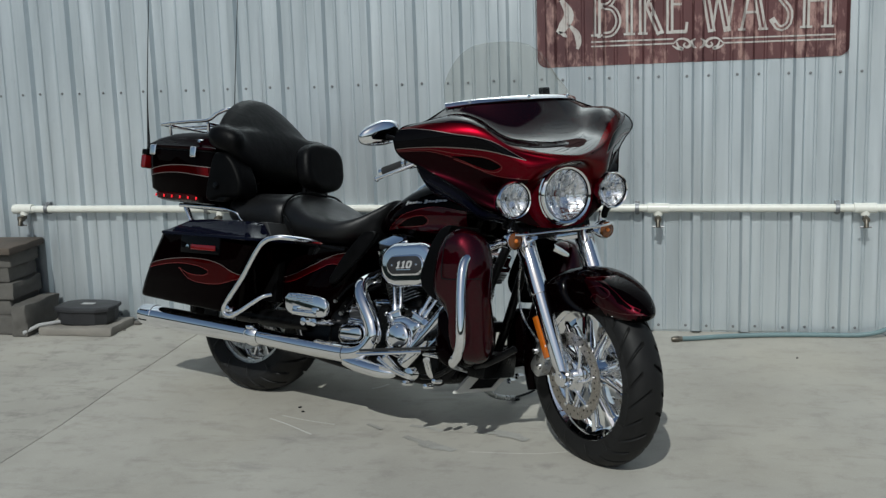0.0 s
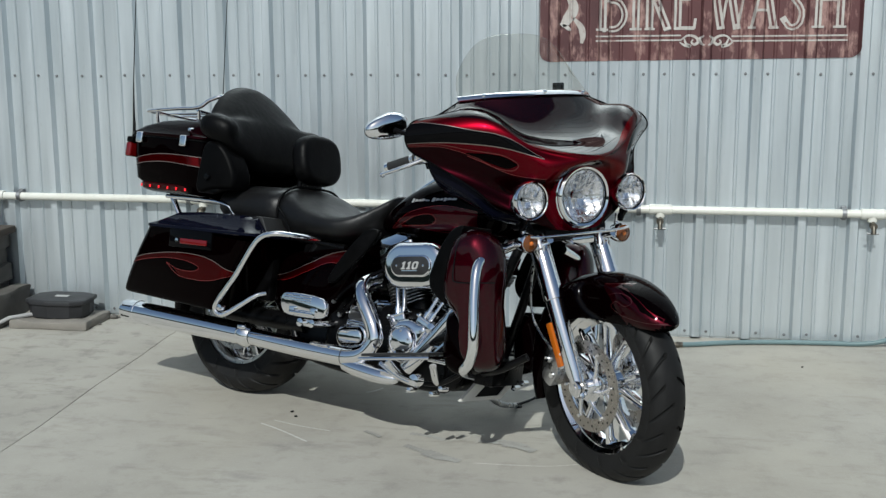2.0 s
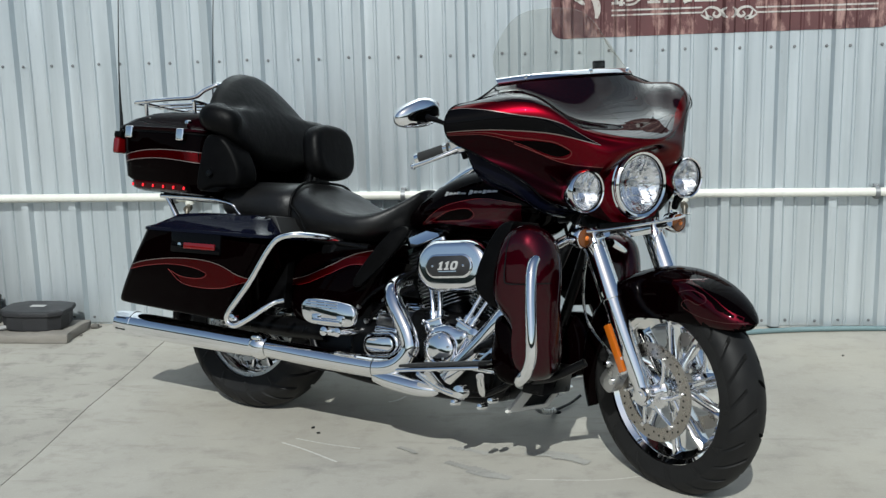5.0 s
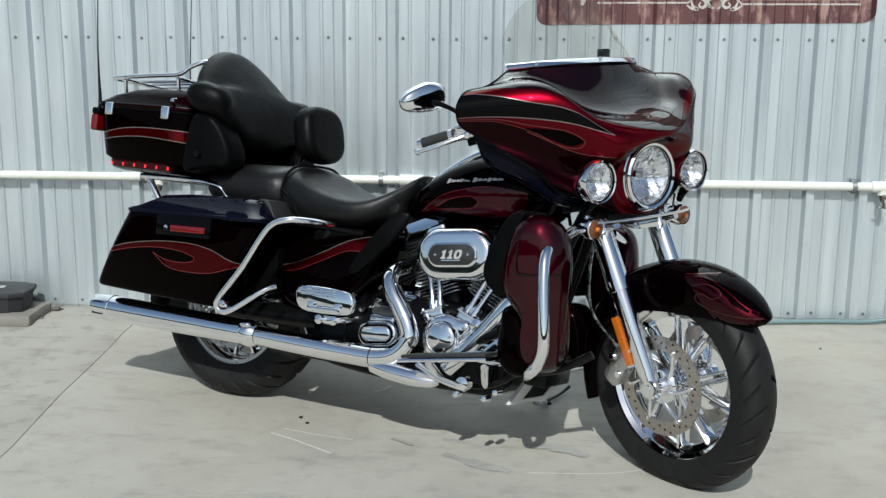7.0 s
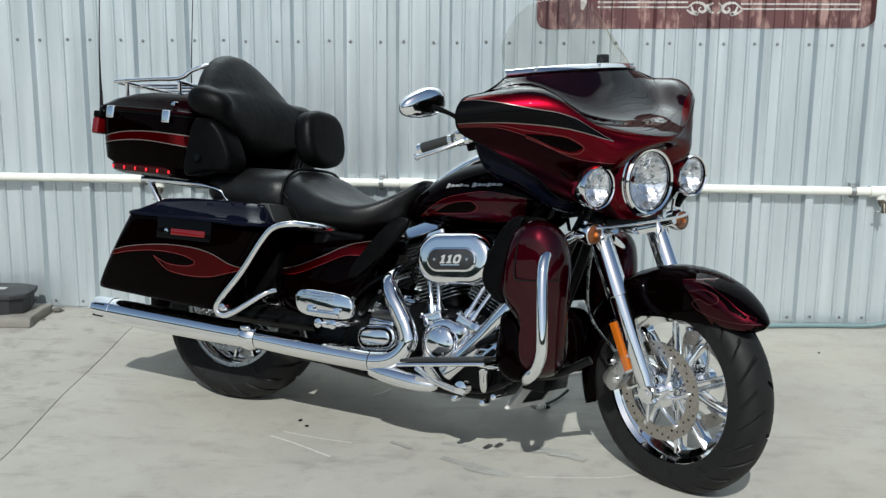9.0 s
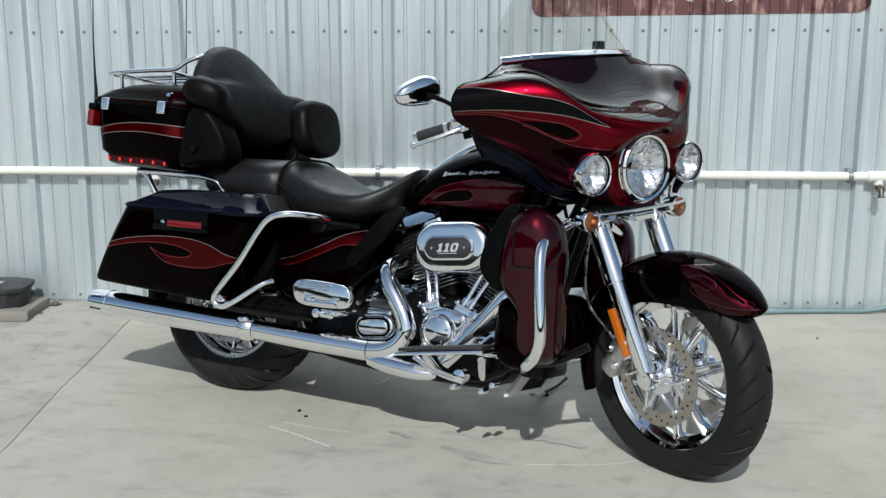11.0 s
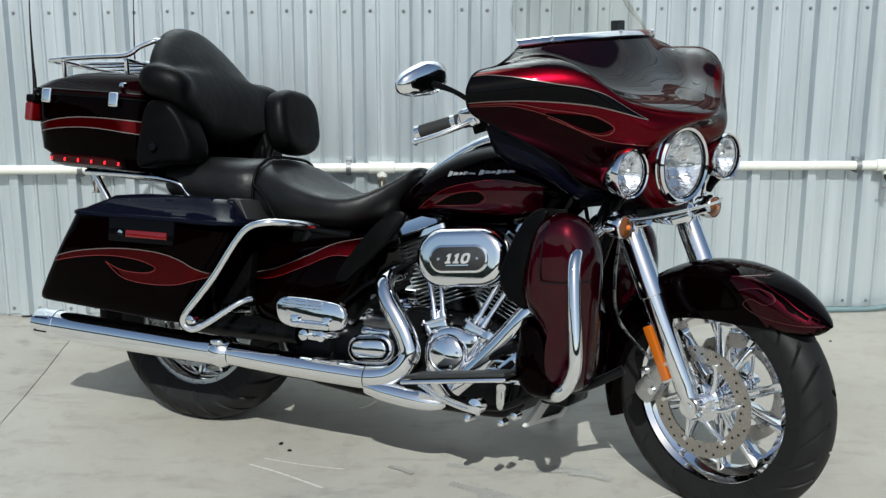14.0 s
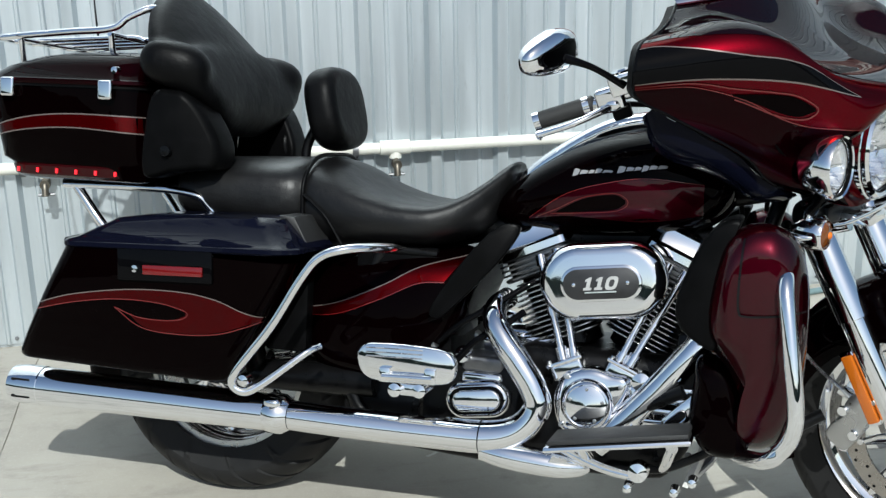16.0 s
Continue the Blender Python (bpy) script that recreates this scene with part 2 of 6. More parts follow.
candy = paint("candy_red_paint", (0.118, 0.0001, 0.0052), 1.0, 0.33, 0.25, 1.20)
maroon = paint("maroon_paint", (0.043, 0.0008, 0.0050), 0.94, 0.42, 0.25, 1.38)
# Luggage lid colour; on the fairing's lower field it also carries painted shade.
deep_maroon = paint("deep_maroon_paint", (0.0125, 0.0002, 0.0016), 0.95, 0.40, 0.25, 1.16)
wine = paint("wine_red_paint", (0.036, 0.0002, 0.0034), 1.0, 0.42, 0.25, 1.28)
# Candy red as it looks turned from the sun, put into the base colour.
shaded_candy = paint("shaded_candy_paint", (0.019, 0.0003, 0.0030), 0.95, 0.40, 0.25, 1.40)
# Bluish base; on the saddlebag lids it paints in the sky's reflection.
navy_black = paint("navy_black_paint", (0.0030, 0.0036, 0.009), 0.0, 0.35, 0.1, 1.17)
cherry = paint("black_cherry_paint", (0.0010, 0.0002, 0.0003), 0.0, 0.35, 0.25, 1.12)
flame_red = paint("flame_red_paint", (0.085, 0.0003, 0.0014), 1.0, 0.42, 0.25, 1.20)
gloss_black = paint("gloss_black_paint", (0.0020, 0.0020, 0.0024), 0.0, 0.3, 0.1, 1.18)
silver_line = mat("silver_pinstripe", (0.16, 0.125, 0.115), 0.35, 0.4, 0.6)
script_silver = mat("silver_script", (0.42, 0.41, 0.40), 0.3, 0.5, 0.6)
red_line = mat("red_pinstripe", (0.13, 0.003, 0.004), 0.35, 0.2, 0.8)
dark_red_line = mat("dark_red_pinstripe", (0.055, 0.0015, 0.003), 0.35, 0.2, 0.8)
red_lens = mat("red_lens", (0.12, 0.002, 0.003), 0.12, 0.0, 0.6)
red_led = mat("red_led", (0.9, 0.02, 0.03), 0.15, 0.0, 0.5)
nodes(red_led)[3].inputs["Emission Color"].default_value = (1, 0.02, 0.03, 1)
nodes(red_led)[3].inputs["Emission Strength"].default_value = 0.8
strip_lens = mat("dark_red_lens", (0.022, 0.001, 0.0015), 0.25, 0.0, 0.1, 0.2)
amber_lens = mat("amber_lens", (0.46, 0.115, 0.008), 0.12, 0.0, 0.6)
deep_amber = mat("deep_amber_lens", (0.62, 0.15, 0.012), 0.1, 0.0, 0.8)
smoked_lens = mat("smoked_amber_lens", (0.13, 0.040, 0.008), 0.06, 0.0, 0.6)
white_mark = grained("white_marking", (0.42, 0.42, 0.41), (0.34, 0.34, 0.34), 0.5, 60)


def glass_mat(name, color=(1, 1, 1), rough=0.0, ior=1.45):
    m = mat(name, color, rough)
    b = nodes(m)[3]
    b.inputs["Transmission Weight"].default_value = 1.0
    b.inputs["IOR"].default_value = ior
    return m


lens_glass = glass_mat("lamp_glass", (0.97, 0.98, 1.0), 0.0)


def screen_mat():
    """Thin clear sheet: lets the view through, with a faint gloss."""
    m = mat("windshield_plastic", (0.9, 0.9, 0.86), 0.03)
    t, nn, links, b = nodes(m)
    tr = nn.new("ShaderNodeBsdfTransparent")
    tr.inputs[0].default_value = (0.945, 0.94, 0.915, 1)
    gl = nn.new("ShaderNodeBsdfGlossy")
    gl.inputs["Roughness"].default_value = 0.02
    mx = nn.new("ShaderNodeMixShader")
    mx.inputs[0].default_value = 0.035
    links.new(tr.outputs[0], mx.inputs[1])
    links.new(gl.outputs[0], mx.inputs[2])
    links.new(mx.outputs[0], nn["Material Output"].inputs["Surface"])
    return m


tint_glass = screen_mat()
screen_edge = mat("windshield_edge", (0.80, 0.82, 0.80), 0.22, 0.0, 0.5)
nodes(screen_edge)[3].inputs["Transmission Weight"].default_value = 0.75


def reflector_mat():
    m = mat("lamp_reflector", (0.95, 0.95, 0.95), 0.13, 1.0)
    return m


reflector = reflector_mat()


def concrete_mat(name, k, mottle):
    tint = lambda r, g, b: (r * k * 1.025, g * k, b * k * 0.985)
    m = mat(name, tint(0.378, 0.369, 0.347), 0.85)
    t, _, links, b = nodes(m)
    huge, big, mid, fine = noise_tex(m, 0.45, 5), noise_tex(m, 1.7, 6, 0.6), noise_tex(m, 9, 6, 0.65), noise_tex(m, 120, 4)
    base = ramp(m, big.outputs[0], ((0.30, tint(0.320, 0.310, 0.275)), (0.55, tint(0.387, 0.378, 0.338)), (0.75, tint(0.432, 0.421, 0.376))))
    c1 = mix(m, base.outputs[0], tint(0.450, 0.441, 0.396), ramp(m, huge.outputs[0], ((0.45, 0.0), (0.7, 0.55))).outputs[0])
    c2 = mix(m, c1, tint(0.225, 0.216, 0.194), ramp(m, mid.outputs[0], ((0.52, 0.0), (0.70, mottle))).outputs[0])
    streak = noise_tex(m, 1.9, 6, 0.62, (0.8, 1.9, 1))
    c3 = mix(m, c2, tint(0.153, 0.149, 0.140), ramp(m, streak.outputs[0], ((0.60, 0.0), (0.72, 0.55))).outputs[0])
    c4 = mix(m, c3, tint(0.495, 0.486, 0.450), ramp(m, fine.outputs[0], ((0.55, 0.0), (0.75, 0.30))).outputs[0])
    scuff = noise_tex(m, 6.5, 7, 0.68, (0.45, 1.7, 1))
    c5 = mix(m, c4, tint(0.205, 0.196, 0.172), ramp(m, scuff.outputs[0], ((0.56, 0.0), (0.68, mottle * 0.95))).outputs[0])
    tan = noise_tex(m, 0.9, 4, 0.5, (1.3, 0.7, 1))
    c6 = mix(m, c5, tint(0.440, 0.412, 0.330), ramp(m, tan.outputs[0], ((0.50, 0.0), (0.72, 0.35))).outputs[0])
    links.new(c6, b.inputs["Base Color"])
    links.new(ramp(m, mid.outputs[0], ((0.3, 0.78), (0.7, 0.93))).outputs[0], b.inputs["Roughness"])
    bump(m, fine.outputs[0], 0.25, 0.002)
    bump(m, mid.outputs[0], 0.2, 0.006)
    return m


concrete = concrete_mat("concrete_floor", 0.93, 0.38)
old_concrete = concrete_mat("old_concrete_floor", 0.86, 0.65)


def wall_mat():
    m = mat("painted_sheet_metal", (0.55, 0.585, 0.60), 0.42, 0.70, 0.0)
    t, _, links, b = nodes(m)
    v = noise_tex(m, 5.0, 5, 0.6, (3.0, 1.0, 0.16))
    s = noise_tex(m, 0.8, 4)
    f = noise_tex(m, 60, 4, 0.6, (1, 1, 0.3))
    c = ramp(m, v.outputs[0], ((0.3, (0.520, 0.575, 0.605)), (0.7, (0.650, 0.700, 0.730))))
    c2 = mix(m, c.outputs[0], (0.680, 0.705, 0.705), ramp(m, s.outputs[0], ((0.45, 0.0), (0.75, 0.5))).outputs[0])
    c3 = mix(m, c2, (0.36, 0.37, 0.38), ramp(m, f.outputs[0], ((0.62, 0.0), (0.8, 0.3))).outputs[0])
    links.new(c3, b.inputs["Base Color"])
    links.new(ramp(m, v.outputs[0], ((0.3, 0.34), (0.7, 0.5))).outputs[0], b.inputs["Roughness"])
    bump(m, s.outputs[0], 0.12, 0.02)
    return m


sheet = wall_mat()
pvc = grained("white_pvc", (0.74, 0.74, 0.68), (0.66, 0.65, 0.58), 0.32, 30, 0.05)
brass = grained("weathered_brass", (0.20, 0.18, 0.145), (0.10, 0.09, 0.075), 0.45, 90, 0.3, 0.9)
dull_steel = grained("galvanised_screw", (0.30, 0.31, 0.32), (0.2, 0.2, 0.2), 0.5, 90, 0.2, 0.8)
hose_rubber = grained("green_hose", (0.16, 0.24, 0.25), (0.12, 0.18, 0.19), 0.5, 60, 0.15)
old_timber = grained("weathered_timber", (0.12, 0.095, 0.075), (0.055, 0.045, 0.036), 0.9, 40, 0.6, dist=0.004)
block_mat = grained("weathered_block", (0.13, 0.122, 0.11), (0.075, 0.07, 0.063), 0.95, 60, 0.6, dist=0.004)
slab_mat = grained("rough_slab", (0.27, 0.25, 0.22), (0.18, 0.168, 0.148), 0.9, 50, 0.5, dist=0.003)
dark_cover = grained("dark_plastic_lid", (0.022, 0.0225, 0.025), (0.015, 0.015, 0.017), 0.6, 80, 0.2)


def sign_mat():
    m = mat("worn_sign_paint", (0.20, 0.055, 0.055), 0.6)
    t, _, links, b = nodes(m)
    big, mid, fine = noise_tex(m, 2.2, 6, 0.6), noise_tex(m, 9, 7, 0.7, (1.6, 1, 0.6)), noise_tex(m, 40, 5)
    c = ramp(m, big.outputs[0], ((0.35, (0.080, 0.032, 0.034)), (0.65, (0.125, 0.048, 0.048))))
    wear = ramp(m, mid.outputs[0], ((0.51, 0.0), (0.62, 0.8)))
    c2 = mix(m, c.outputs[0], (0.40, 0.25, 0.22), wear.outputs[0])
    c3 = mix(m, c2, (0.09, 0.03, 0.035), ramp(m, fine.outputs[0], ((0.6, 0.0), (0.75, 0.5))).outputs[0])
    links.new(c3, b.inputs["Base Color"])
    bump(m, mid.outputs[0], 0.3, 0.002)
    return m


sign_paint = sign_mat()


def letter_mat():
    m = mat("worn_letter_paint", (0.55, 0.53, 0.48), 0.6)
    t, _, links, b = nodes(m)
    mid, fine = noise_tex(m, 14, 7, 0.7, (1.5, 1, 0.7)), noise_tex(m, 70, 4)
    c = ramp(m, mid.outputs[0], ((0.40, (0.53, 0.515, 0.485)), (0.58, (0.44, 0.405, 0.375)), (0.70, (0.27, 0.16, 0.145))))
    links.new(mix(m, c.outputs[0], (0.40, 0.33, 0.30), ramp(m, fine.outputs[0], ((0.58, 0.0), (0.75, 0.5))).outputs[0]), b.inputs["Base Color"])
    return m


letter_paint = letter_mat()
grip_black = soft_rubber

# ---- ground, wall and what stands by it ----
WALL_Y = 5.40
RIB, RIB_AT = 0.2302, 0.113


def wall_depth(x):
    """How far the sheet stands out at x: broad ribs, with two low ones between."""
    u = (x - RIB_AT + RIB / 2) % RIB - RIB / 2
    d = 0.0
    a = abs(u)
    if a < 0.029:
        d = 0.030 * min(1.0, (0.029 - a) / 0.012)
    for c in (-RIB / 2 + 0.038, RIB / 2 - 0.038):
        b = abs(u - c)
        if b < 0.009:
            d = max(d, 0.0060 * min(1.0, (0.009 - b) / 0.005))
    return d


def wall_breaks(x0, x1):
    out = {round(x0, 4), round(x1, 4)}
    k = math.floor((x0 - RIB_AT) / RIB) - 1
    while RIB_AT + k * RIB < x1 + RIB:
        c = RIB_AT + k * RIB
        for o in (-0.029, -0.017, 0.017, 0.029):
            out.add(round(c + o, 4))
        for m in (-RIB / 2 + 0.038, RIB / 2 - 0.038):
            for o in (-0.009, -0.004, 0.004, 0.009):
                out.add(round(c + m + o, 4))
        k += 1
    return sorted(v for v in out if x0 - 1e-6 <= v <= x1 + 1e-6)


def draped(bm, lift):
    """Cuts a flat bmesh in the x-z plane at the folds of the sheet and lays it on them."""
    xs = [v.co.x for v in bm.verts]
    for b in wall_breaks(min(xs), max(xs))[1:-1]:
        bmesh.ops.bisect_plane(bm, geom=bm.verts[:] + bm.edges[:] + bm.faces[:], plane_co=(b, 0, 0), plane_no=(1, 0, 0), dist=1e-6)
    for v in bm.verts:
        v.co.y = WALL_Y - wall_depth(v.co.x) - lift
    return bm


def build_ground():
    bm = bmesh.new()
    J = -1.69
    cols = [(-300, 0), (J - 0.0025, 0), (J - 0.0012, -0.004), (J + 0.0012, -0.004), (J + 0.0025, 0), (300, 0)]
    rows = [-300] + [(-6 + i * 0.25) for i in range(46)] + [5.42, 5.6, 300]
    wob = lambda y: 0.008 * math.sin(y * 2.3) + 0.005 * math.sin(y * 7.1) if -6 < y < 5.5 else 0
    g = [[bm.verts.new((x + (wob(y) if abs(x) < 10 else 0), y, z)) for x, z in cols] for y in rows]
    for a, b in zip(g, g[1:]):
        for i in range(len(cols) - 1):
            bm.faces.new((a[i], a[i + 1], b[i + 1], b[i]))
    ob = part("ground", bm, concrete, smooth=False)
    ob.data.materials.append(old_concrete)
    for p in ob.data.polygons:
        p.material_index = int(p.center.x < J)
    tagged(ob, "pale grey stained concrete yard with a control joint", "ground", kind="structure")


build_ground()


def build_wall():
    bm = bmesh.new()
    xs = wall_breaks(-7.5, 7.5)
    zs = [0.012, 0.3, 0.9, 1.6, 2.4, 3.6, 5.0, 6.6]
    rows = [[bm.verts.new((x, WALL_Y - wall_depth(x) + 0.0015 * (1 + math.sin(x * 3.1 + z * 2.2)), z)) for x in xs] for z in zs]
    for a, b in zip(rows, rows[1:]):
        for i in range(len(xs) - 1):
            bm.faces.new((a[i], a[i + 1], b[i + 1], b[i]))
    back = box(-7.5, 7.5, WALL_Y + 0.01, WALL_Y + 0.16, 0, 6.6, 0)
    wall = part("wall_north", merged(bm, back), sheet, smooth=False)
    tagged(wall, "pale grey ribbed sheet-metal wall of a shed", "wall", kind="structure")
    cap = part("trim", box(-7.55, 7.55, WALL_Y - 0.05, WALL_Y + 0.2, 6.6, 6.72, 0.006), sheet)
    tagged(cap, "pale grey metal eave trim on the wall", "trim", kind="structure")
    screw = lathe([(0.0001, -0.0065), (0.0036, -0.0065), (0.0042, -0.003), (0.0065, -0.0026), (0.007, 0)], 10, "Y")
    first = part("screw", screw, dull_steel, wall)
    first.location = (RIB_AT - 0.05, WALL_Y, 0.034)
    for z0, z1 in ((0.034, 0.034), (1.228, 1.253), (2.42, 2.44)):
        for k in range(-14, 9):
            for o in (-0.05, 0.05):
                x = RIB_AT + k * RIB + o
                if (z0 == 0.034 and k == 0 and o < 0):
                    continue
                s = first.copy()
                scene.collection.objects.link(s)
                s.parent = wall
                s.location = (x + random.uniform(-0.004, 0.004), WALL_Y, z0 + (z1 - z0) * (x + 2.1) / 3.7 + random.uniform(-0.003, 0.003))


build_wall()


def flat_poly(pts):
    bm = bmesh.new()
    bm.faces.new([bm.verts.new((x, 0, z)) for x, z in pts])
    return bm


def flat_band(path, w, n=24):
    c = spline(path, n)
    bm = bmesh.new()
    rows = []
    for i, p in enumerate(c):
        t = c[min(i + 1, n - 1)] - c[max(i - 1, 0)]
        t = t / max(np.linalg.norm(t), 1e-9)
        ww = w * (0.35 + 0.65 * math.sin(math.pi * min(max(i / (n - 1), 0.05), 0.95)))
        rows.append([bm.verts.new((p[0] - t[1] * ww * s, 0, p[1] + t[0] * ww * s)) for s in (-0.5, 0.5)])
    for a, b in zip(rows, rows[1:]):
        bm.faces.new((a[0], b[0], b[1], a[1]))
    return bm


SIGN = (0.046, 1.479, 1.308, 1.90)


def even_band(path, w, inset=0.0, n=20):
    """A painted stroke of even width; two points give a straight one."""
    c = spline(path, n) if len(path) > 2 else np.array([np.array(path[0]) + (np.array(path[1]) - np.array(path[0])) * k / (n - 1) for k in range(n)])
    if inset:
        k = max(1, int(round(inset / max(np.linalg.norm(np.diff(c, axis=0), axis=1).sum(), 0.05) * n)))
        c = c[k:-k]
    n = len(c)
    bm = bmesh.new()
    rows = []
    for i, p in enumerate(c):
        t = c[min(i + 1, n - 1)] - c[max(i - 1, 0)]
        t = t / max(np.linalg.norm(t), 1e-9)
        rows.append([bm.verts.new((p[0] - t[1] * w * s, 0, p[1] + t[0] * w * s)) for s in (-0.5, 0.5)])
    for a, b in zip(rows, rows[1:]):
        bm.faces.new((a[0], b[0], b[1], a[1]))
    return bm


STEM, THIN, FOOT_W = 0.034, 0.012, 0.010
LETTERS = {  # strokes in the letter's own unit box, with their widths
    "B": [(((0.22, 0), (0.22, 1)), STEM), (((0.22, 0.97), (0.62, 0.95), (0.80, 0.78), (0.62, 0.58), (0.25, 0.54)), 0.026), (((0.25, 0.54), (0.72, 0.50), (0.92, 0.27), (0.70, 0.05), (0.22, 0.03)), 0.028), (((0.0, 0.02), (0.4, 0.02)), FOOT_W)],
    "I": [(((0.5, 0), (0.5, 1)), STEM), (((0.05, 0.02), (0.95, 0.02)), FOOT_W), (((0.05, 0.98), (0.95, 0.98)), FOOT_W)],
    "K": [(((0.18, 0), (0.18, 1)), STEM), (((0.26, 0.45), (0.85, 1.0)), THIN), (((0.38, 0.56), (0.88, 0.0)), STEM), (((0.0, 0.02), (0.38, 0.02)), FOOT_W), (((0.70, 0.02), (1.0, 0.02)), FOOT_W)],
    "E": [(((0.25, 0), (0.25, 1)), STEM), (((0.1, 0.03), (0.95, 0.03)), 0.016), (((0.25, 0.53), (0.75, 0.53)), THIN), (((0.1, 0.97), (0.9, 0.97)), 0.016), (((0.93, 0.02), (0.97, 0.2)), THIN)],
    "W": [(((0.04, 1), (0.30, 0.0)), STEM), (((0.30, 0.0), (0.50, 0.85)), THIN), (((0.46, 0.9), (0.72, 0.0)), STEM), (((0.72, 0.0), (0.97, 1)), THIN)],
    "A": [(((0.10, 0.0), (0.46, 1)), THIN), (((0.48, 1), (0.84, 0.0)), STEM), (((0.22, 0.33), (0.72, 0.33)), THIN), (((0.0, 0.02), (0.24, 0.02)), FOOT_W), (((0.66, 0.02), (1.0, 0.02)), FOOT_W)],
    "S": [(((0.90, 0.80), (0.65, 0.97), (0.28, 0.92), (0.20, 0.72), (0.50, 0.53), (0.82, 0.33), (0.76, 0.09), (0.40, 0.02), (0.08, 0.20)), 0.028)],
    "H": [(((0.2, 0), (0.2, 1)), STEM), (((0.8, 0), (0.8, 1)), STEM), (((0.25, 0.5), (0.75, 0.5)), THIN), (((0.02, 0.02), (0.38, 0.02)), FOOT_W), (((0.62, 0.02), (0.98, 0.02)), FOOT_W)],
}
SIGN_WORDS = (("B", 0.305, 0.445), ("I", 0.455, 0.515), ("K", 0.525, 0.645), ("E", 0.645, 0.755), ("W", 0.815, 0.985), ("A", 0.985, 1.120), ("S", 1.125, 1.235), ("H", 1.255, 1.415))


def build_sign():
    x0, x1, z0, z1 = SIGN
    ring = rounded(x0, x1, z0, z1, 0.045, 0, 6)
    bm = flat_poly([(p.x, p.y + (0.016 * (p.x - x0) - 0.008 if p.y < 1.5 else 0)) for p in ring])
    sign = part("painted_sign", draped(bm, 0.0015), sign_paint, smooth=False)
    tagged(sign, "worn dark red sign with pale letters on the metal wall", "sign")
    for ch, a, b in SIGN_WORDS:
        z0, z1 = 1.442 + 0.012 * (a - 0.3), 1.70
        for k, (path, w) in enumerate(LETTERS[ch]):
            pts = [(a + (b - a) * u, z0 + (z1 - z0) * v) for u, v in path]
            part("letter_stroke", draped(even_band(pts, w), 0.003 + 0.0004 * k), letter_paint, sign, "pale worn painted letter " + ch, smooth=False)
            if w > 0.02:
                part("letter_inline", draped(even_band(pts, w * 0.30, 0.018), 0.0054), sign_paint, sign, smooth=False)
    for za, w in ((1.417, 0.007), (1.396, 0.007)):
        for a, b in ((0.305, 0.690), (0.915, 1.42)):
            part("sign_line", draped(flat_poly([(a, za - w / 2), (b, za - w / 2 + 0.004), (b, za + w / 2 + 0.004), (a, za + w / 2)]), 0.003), letter_paint, sign, smooth=False)
    for s in (-1, 1):
        c = 0.803
        for path in (((0.115, 1.398), (0.085, 1.42), (0.05, 1.415), (0.035, 1.395), (0.05, 1.38), (0.066, 1.39), (0.058, 1.402)),
                     ((0.10, 1.41), (0.09, 1.385), (0.07, 1.373), (0.095, 1.376), (0.118, 1.39)),
                     ((0.012, 1.42), (0.030, 1.405), (0.022, 1.385), (0.008, 1.378))):
            part("scroll_ornament", draped(flat_band([(c + s * x, z) for x, z in path], 0.013), 0.003), letter_paint, sign, smooth=False)
    for path, w in ((((0.165, 1.62), (0.20, 1.55), (0.17, 1.49), (0.145, 1.465)), 0.05), (((0.20, 1.50), (0.235, 1.46), (0.245, 1.42), (0.24, 1.385)), 0.03), (((0.15, 1.47), (0.175, 1.455), (0.19, 1.445)), 0.018)):
        part("sign_figure", draped(flat_band(path, w), 0.003), letter_paint, sign, smooth=False)


build_sign()


def build_pipe():
    y, z, r = 5.357, 0.622, 0.0192
    pipe = part("water_pipe", tube([(-2.74, y, z - 0.003), (0, y, z), (3.6, y, z)], r, 20), pvc)
    tagged(pipe, "white plastic water pipe clamped along the metal wall", "pipe")
    part("end_cap", tube([(-2.795, y, z - 0.003), (-2.79, y, z - 0.003), (-2.745, y, z - 0.003), (-2.738, y, z - 0.003)], [0.019, 0.0245, 0.0245, 0.021], 20), pvc, pipe)
    for x in (-2.73, -1.615, -0.49, 0.622, 1.57, 2.70):
        part("pipe_tee", merged(tube([(x - 0.052, y, z), (x - 0.050, y, z), (x + 0.050, y, z), (x + 0.052, y, z)], [0.021, 0.0247, 0.0247, 0.021], 20),
                                tube([(x, y, z), (x, y, z - 0.035)], 0.0215, 18)), pvc, pipe)
        t = part("tap", merged(tube([(x, y, z - 0.03), (x, y, z - 0.055)], 0.012, 12), tube([(x, y, z - 0.04), (x, y - 0.04, z - 0.048), (x, y - 0.055, z - 0.085)], 0.011, 12, 8),
                               lathe([(0.0, -0.03), (0.016, -0.03), (0.017, 0.0), (0.0, 0.0)], 12, "Y", (x, y - 0.02, z - 0.05))), brass, pipe, "weathered brass garden tap")
        part("tap_handle", merged(tube([(x - 0.026, y - 0.03, z - 0.085), (x + 0.026, y - 0.03, z - 0.085)], 0.005, 8), tube([(x, y - 0.03, z - 0.06), (x, y - 0.03, z - 0.09)], 0.005, 8)), dull_steel, t)
    for x in (-2.595, -1.685, -0.623, 0.522, 1.446, 2.55):
        ring = lathe([(r + 0.001, -0.010), (r + 0.005, -0.010), (r + 0.005, 0.010), (r + 0.001, 0.010)], 18, "X", (x, y, z))
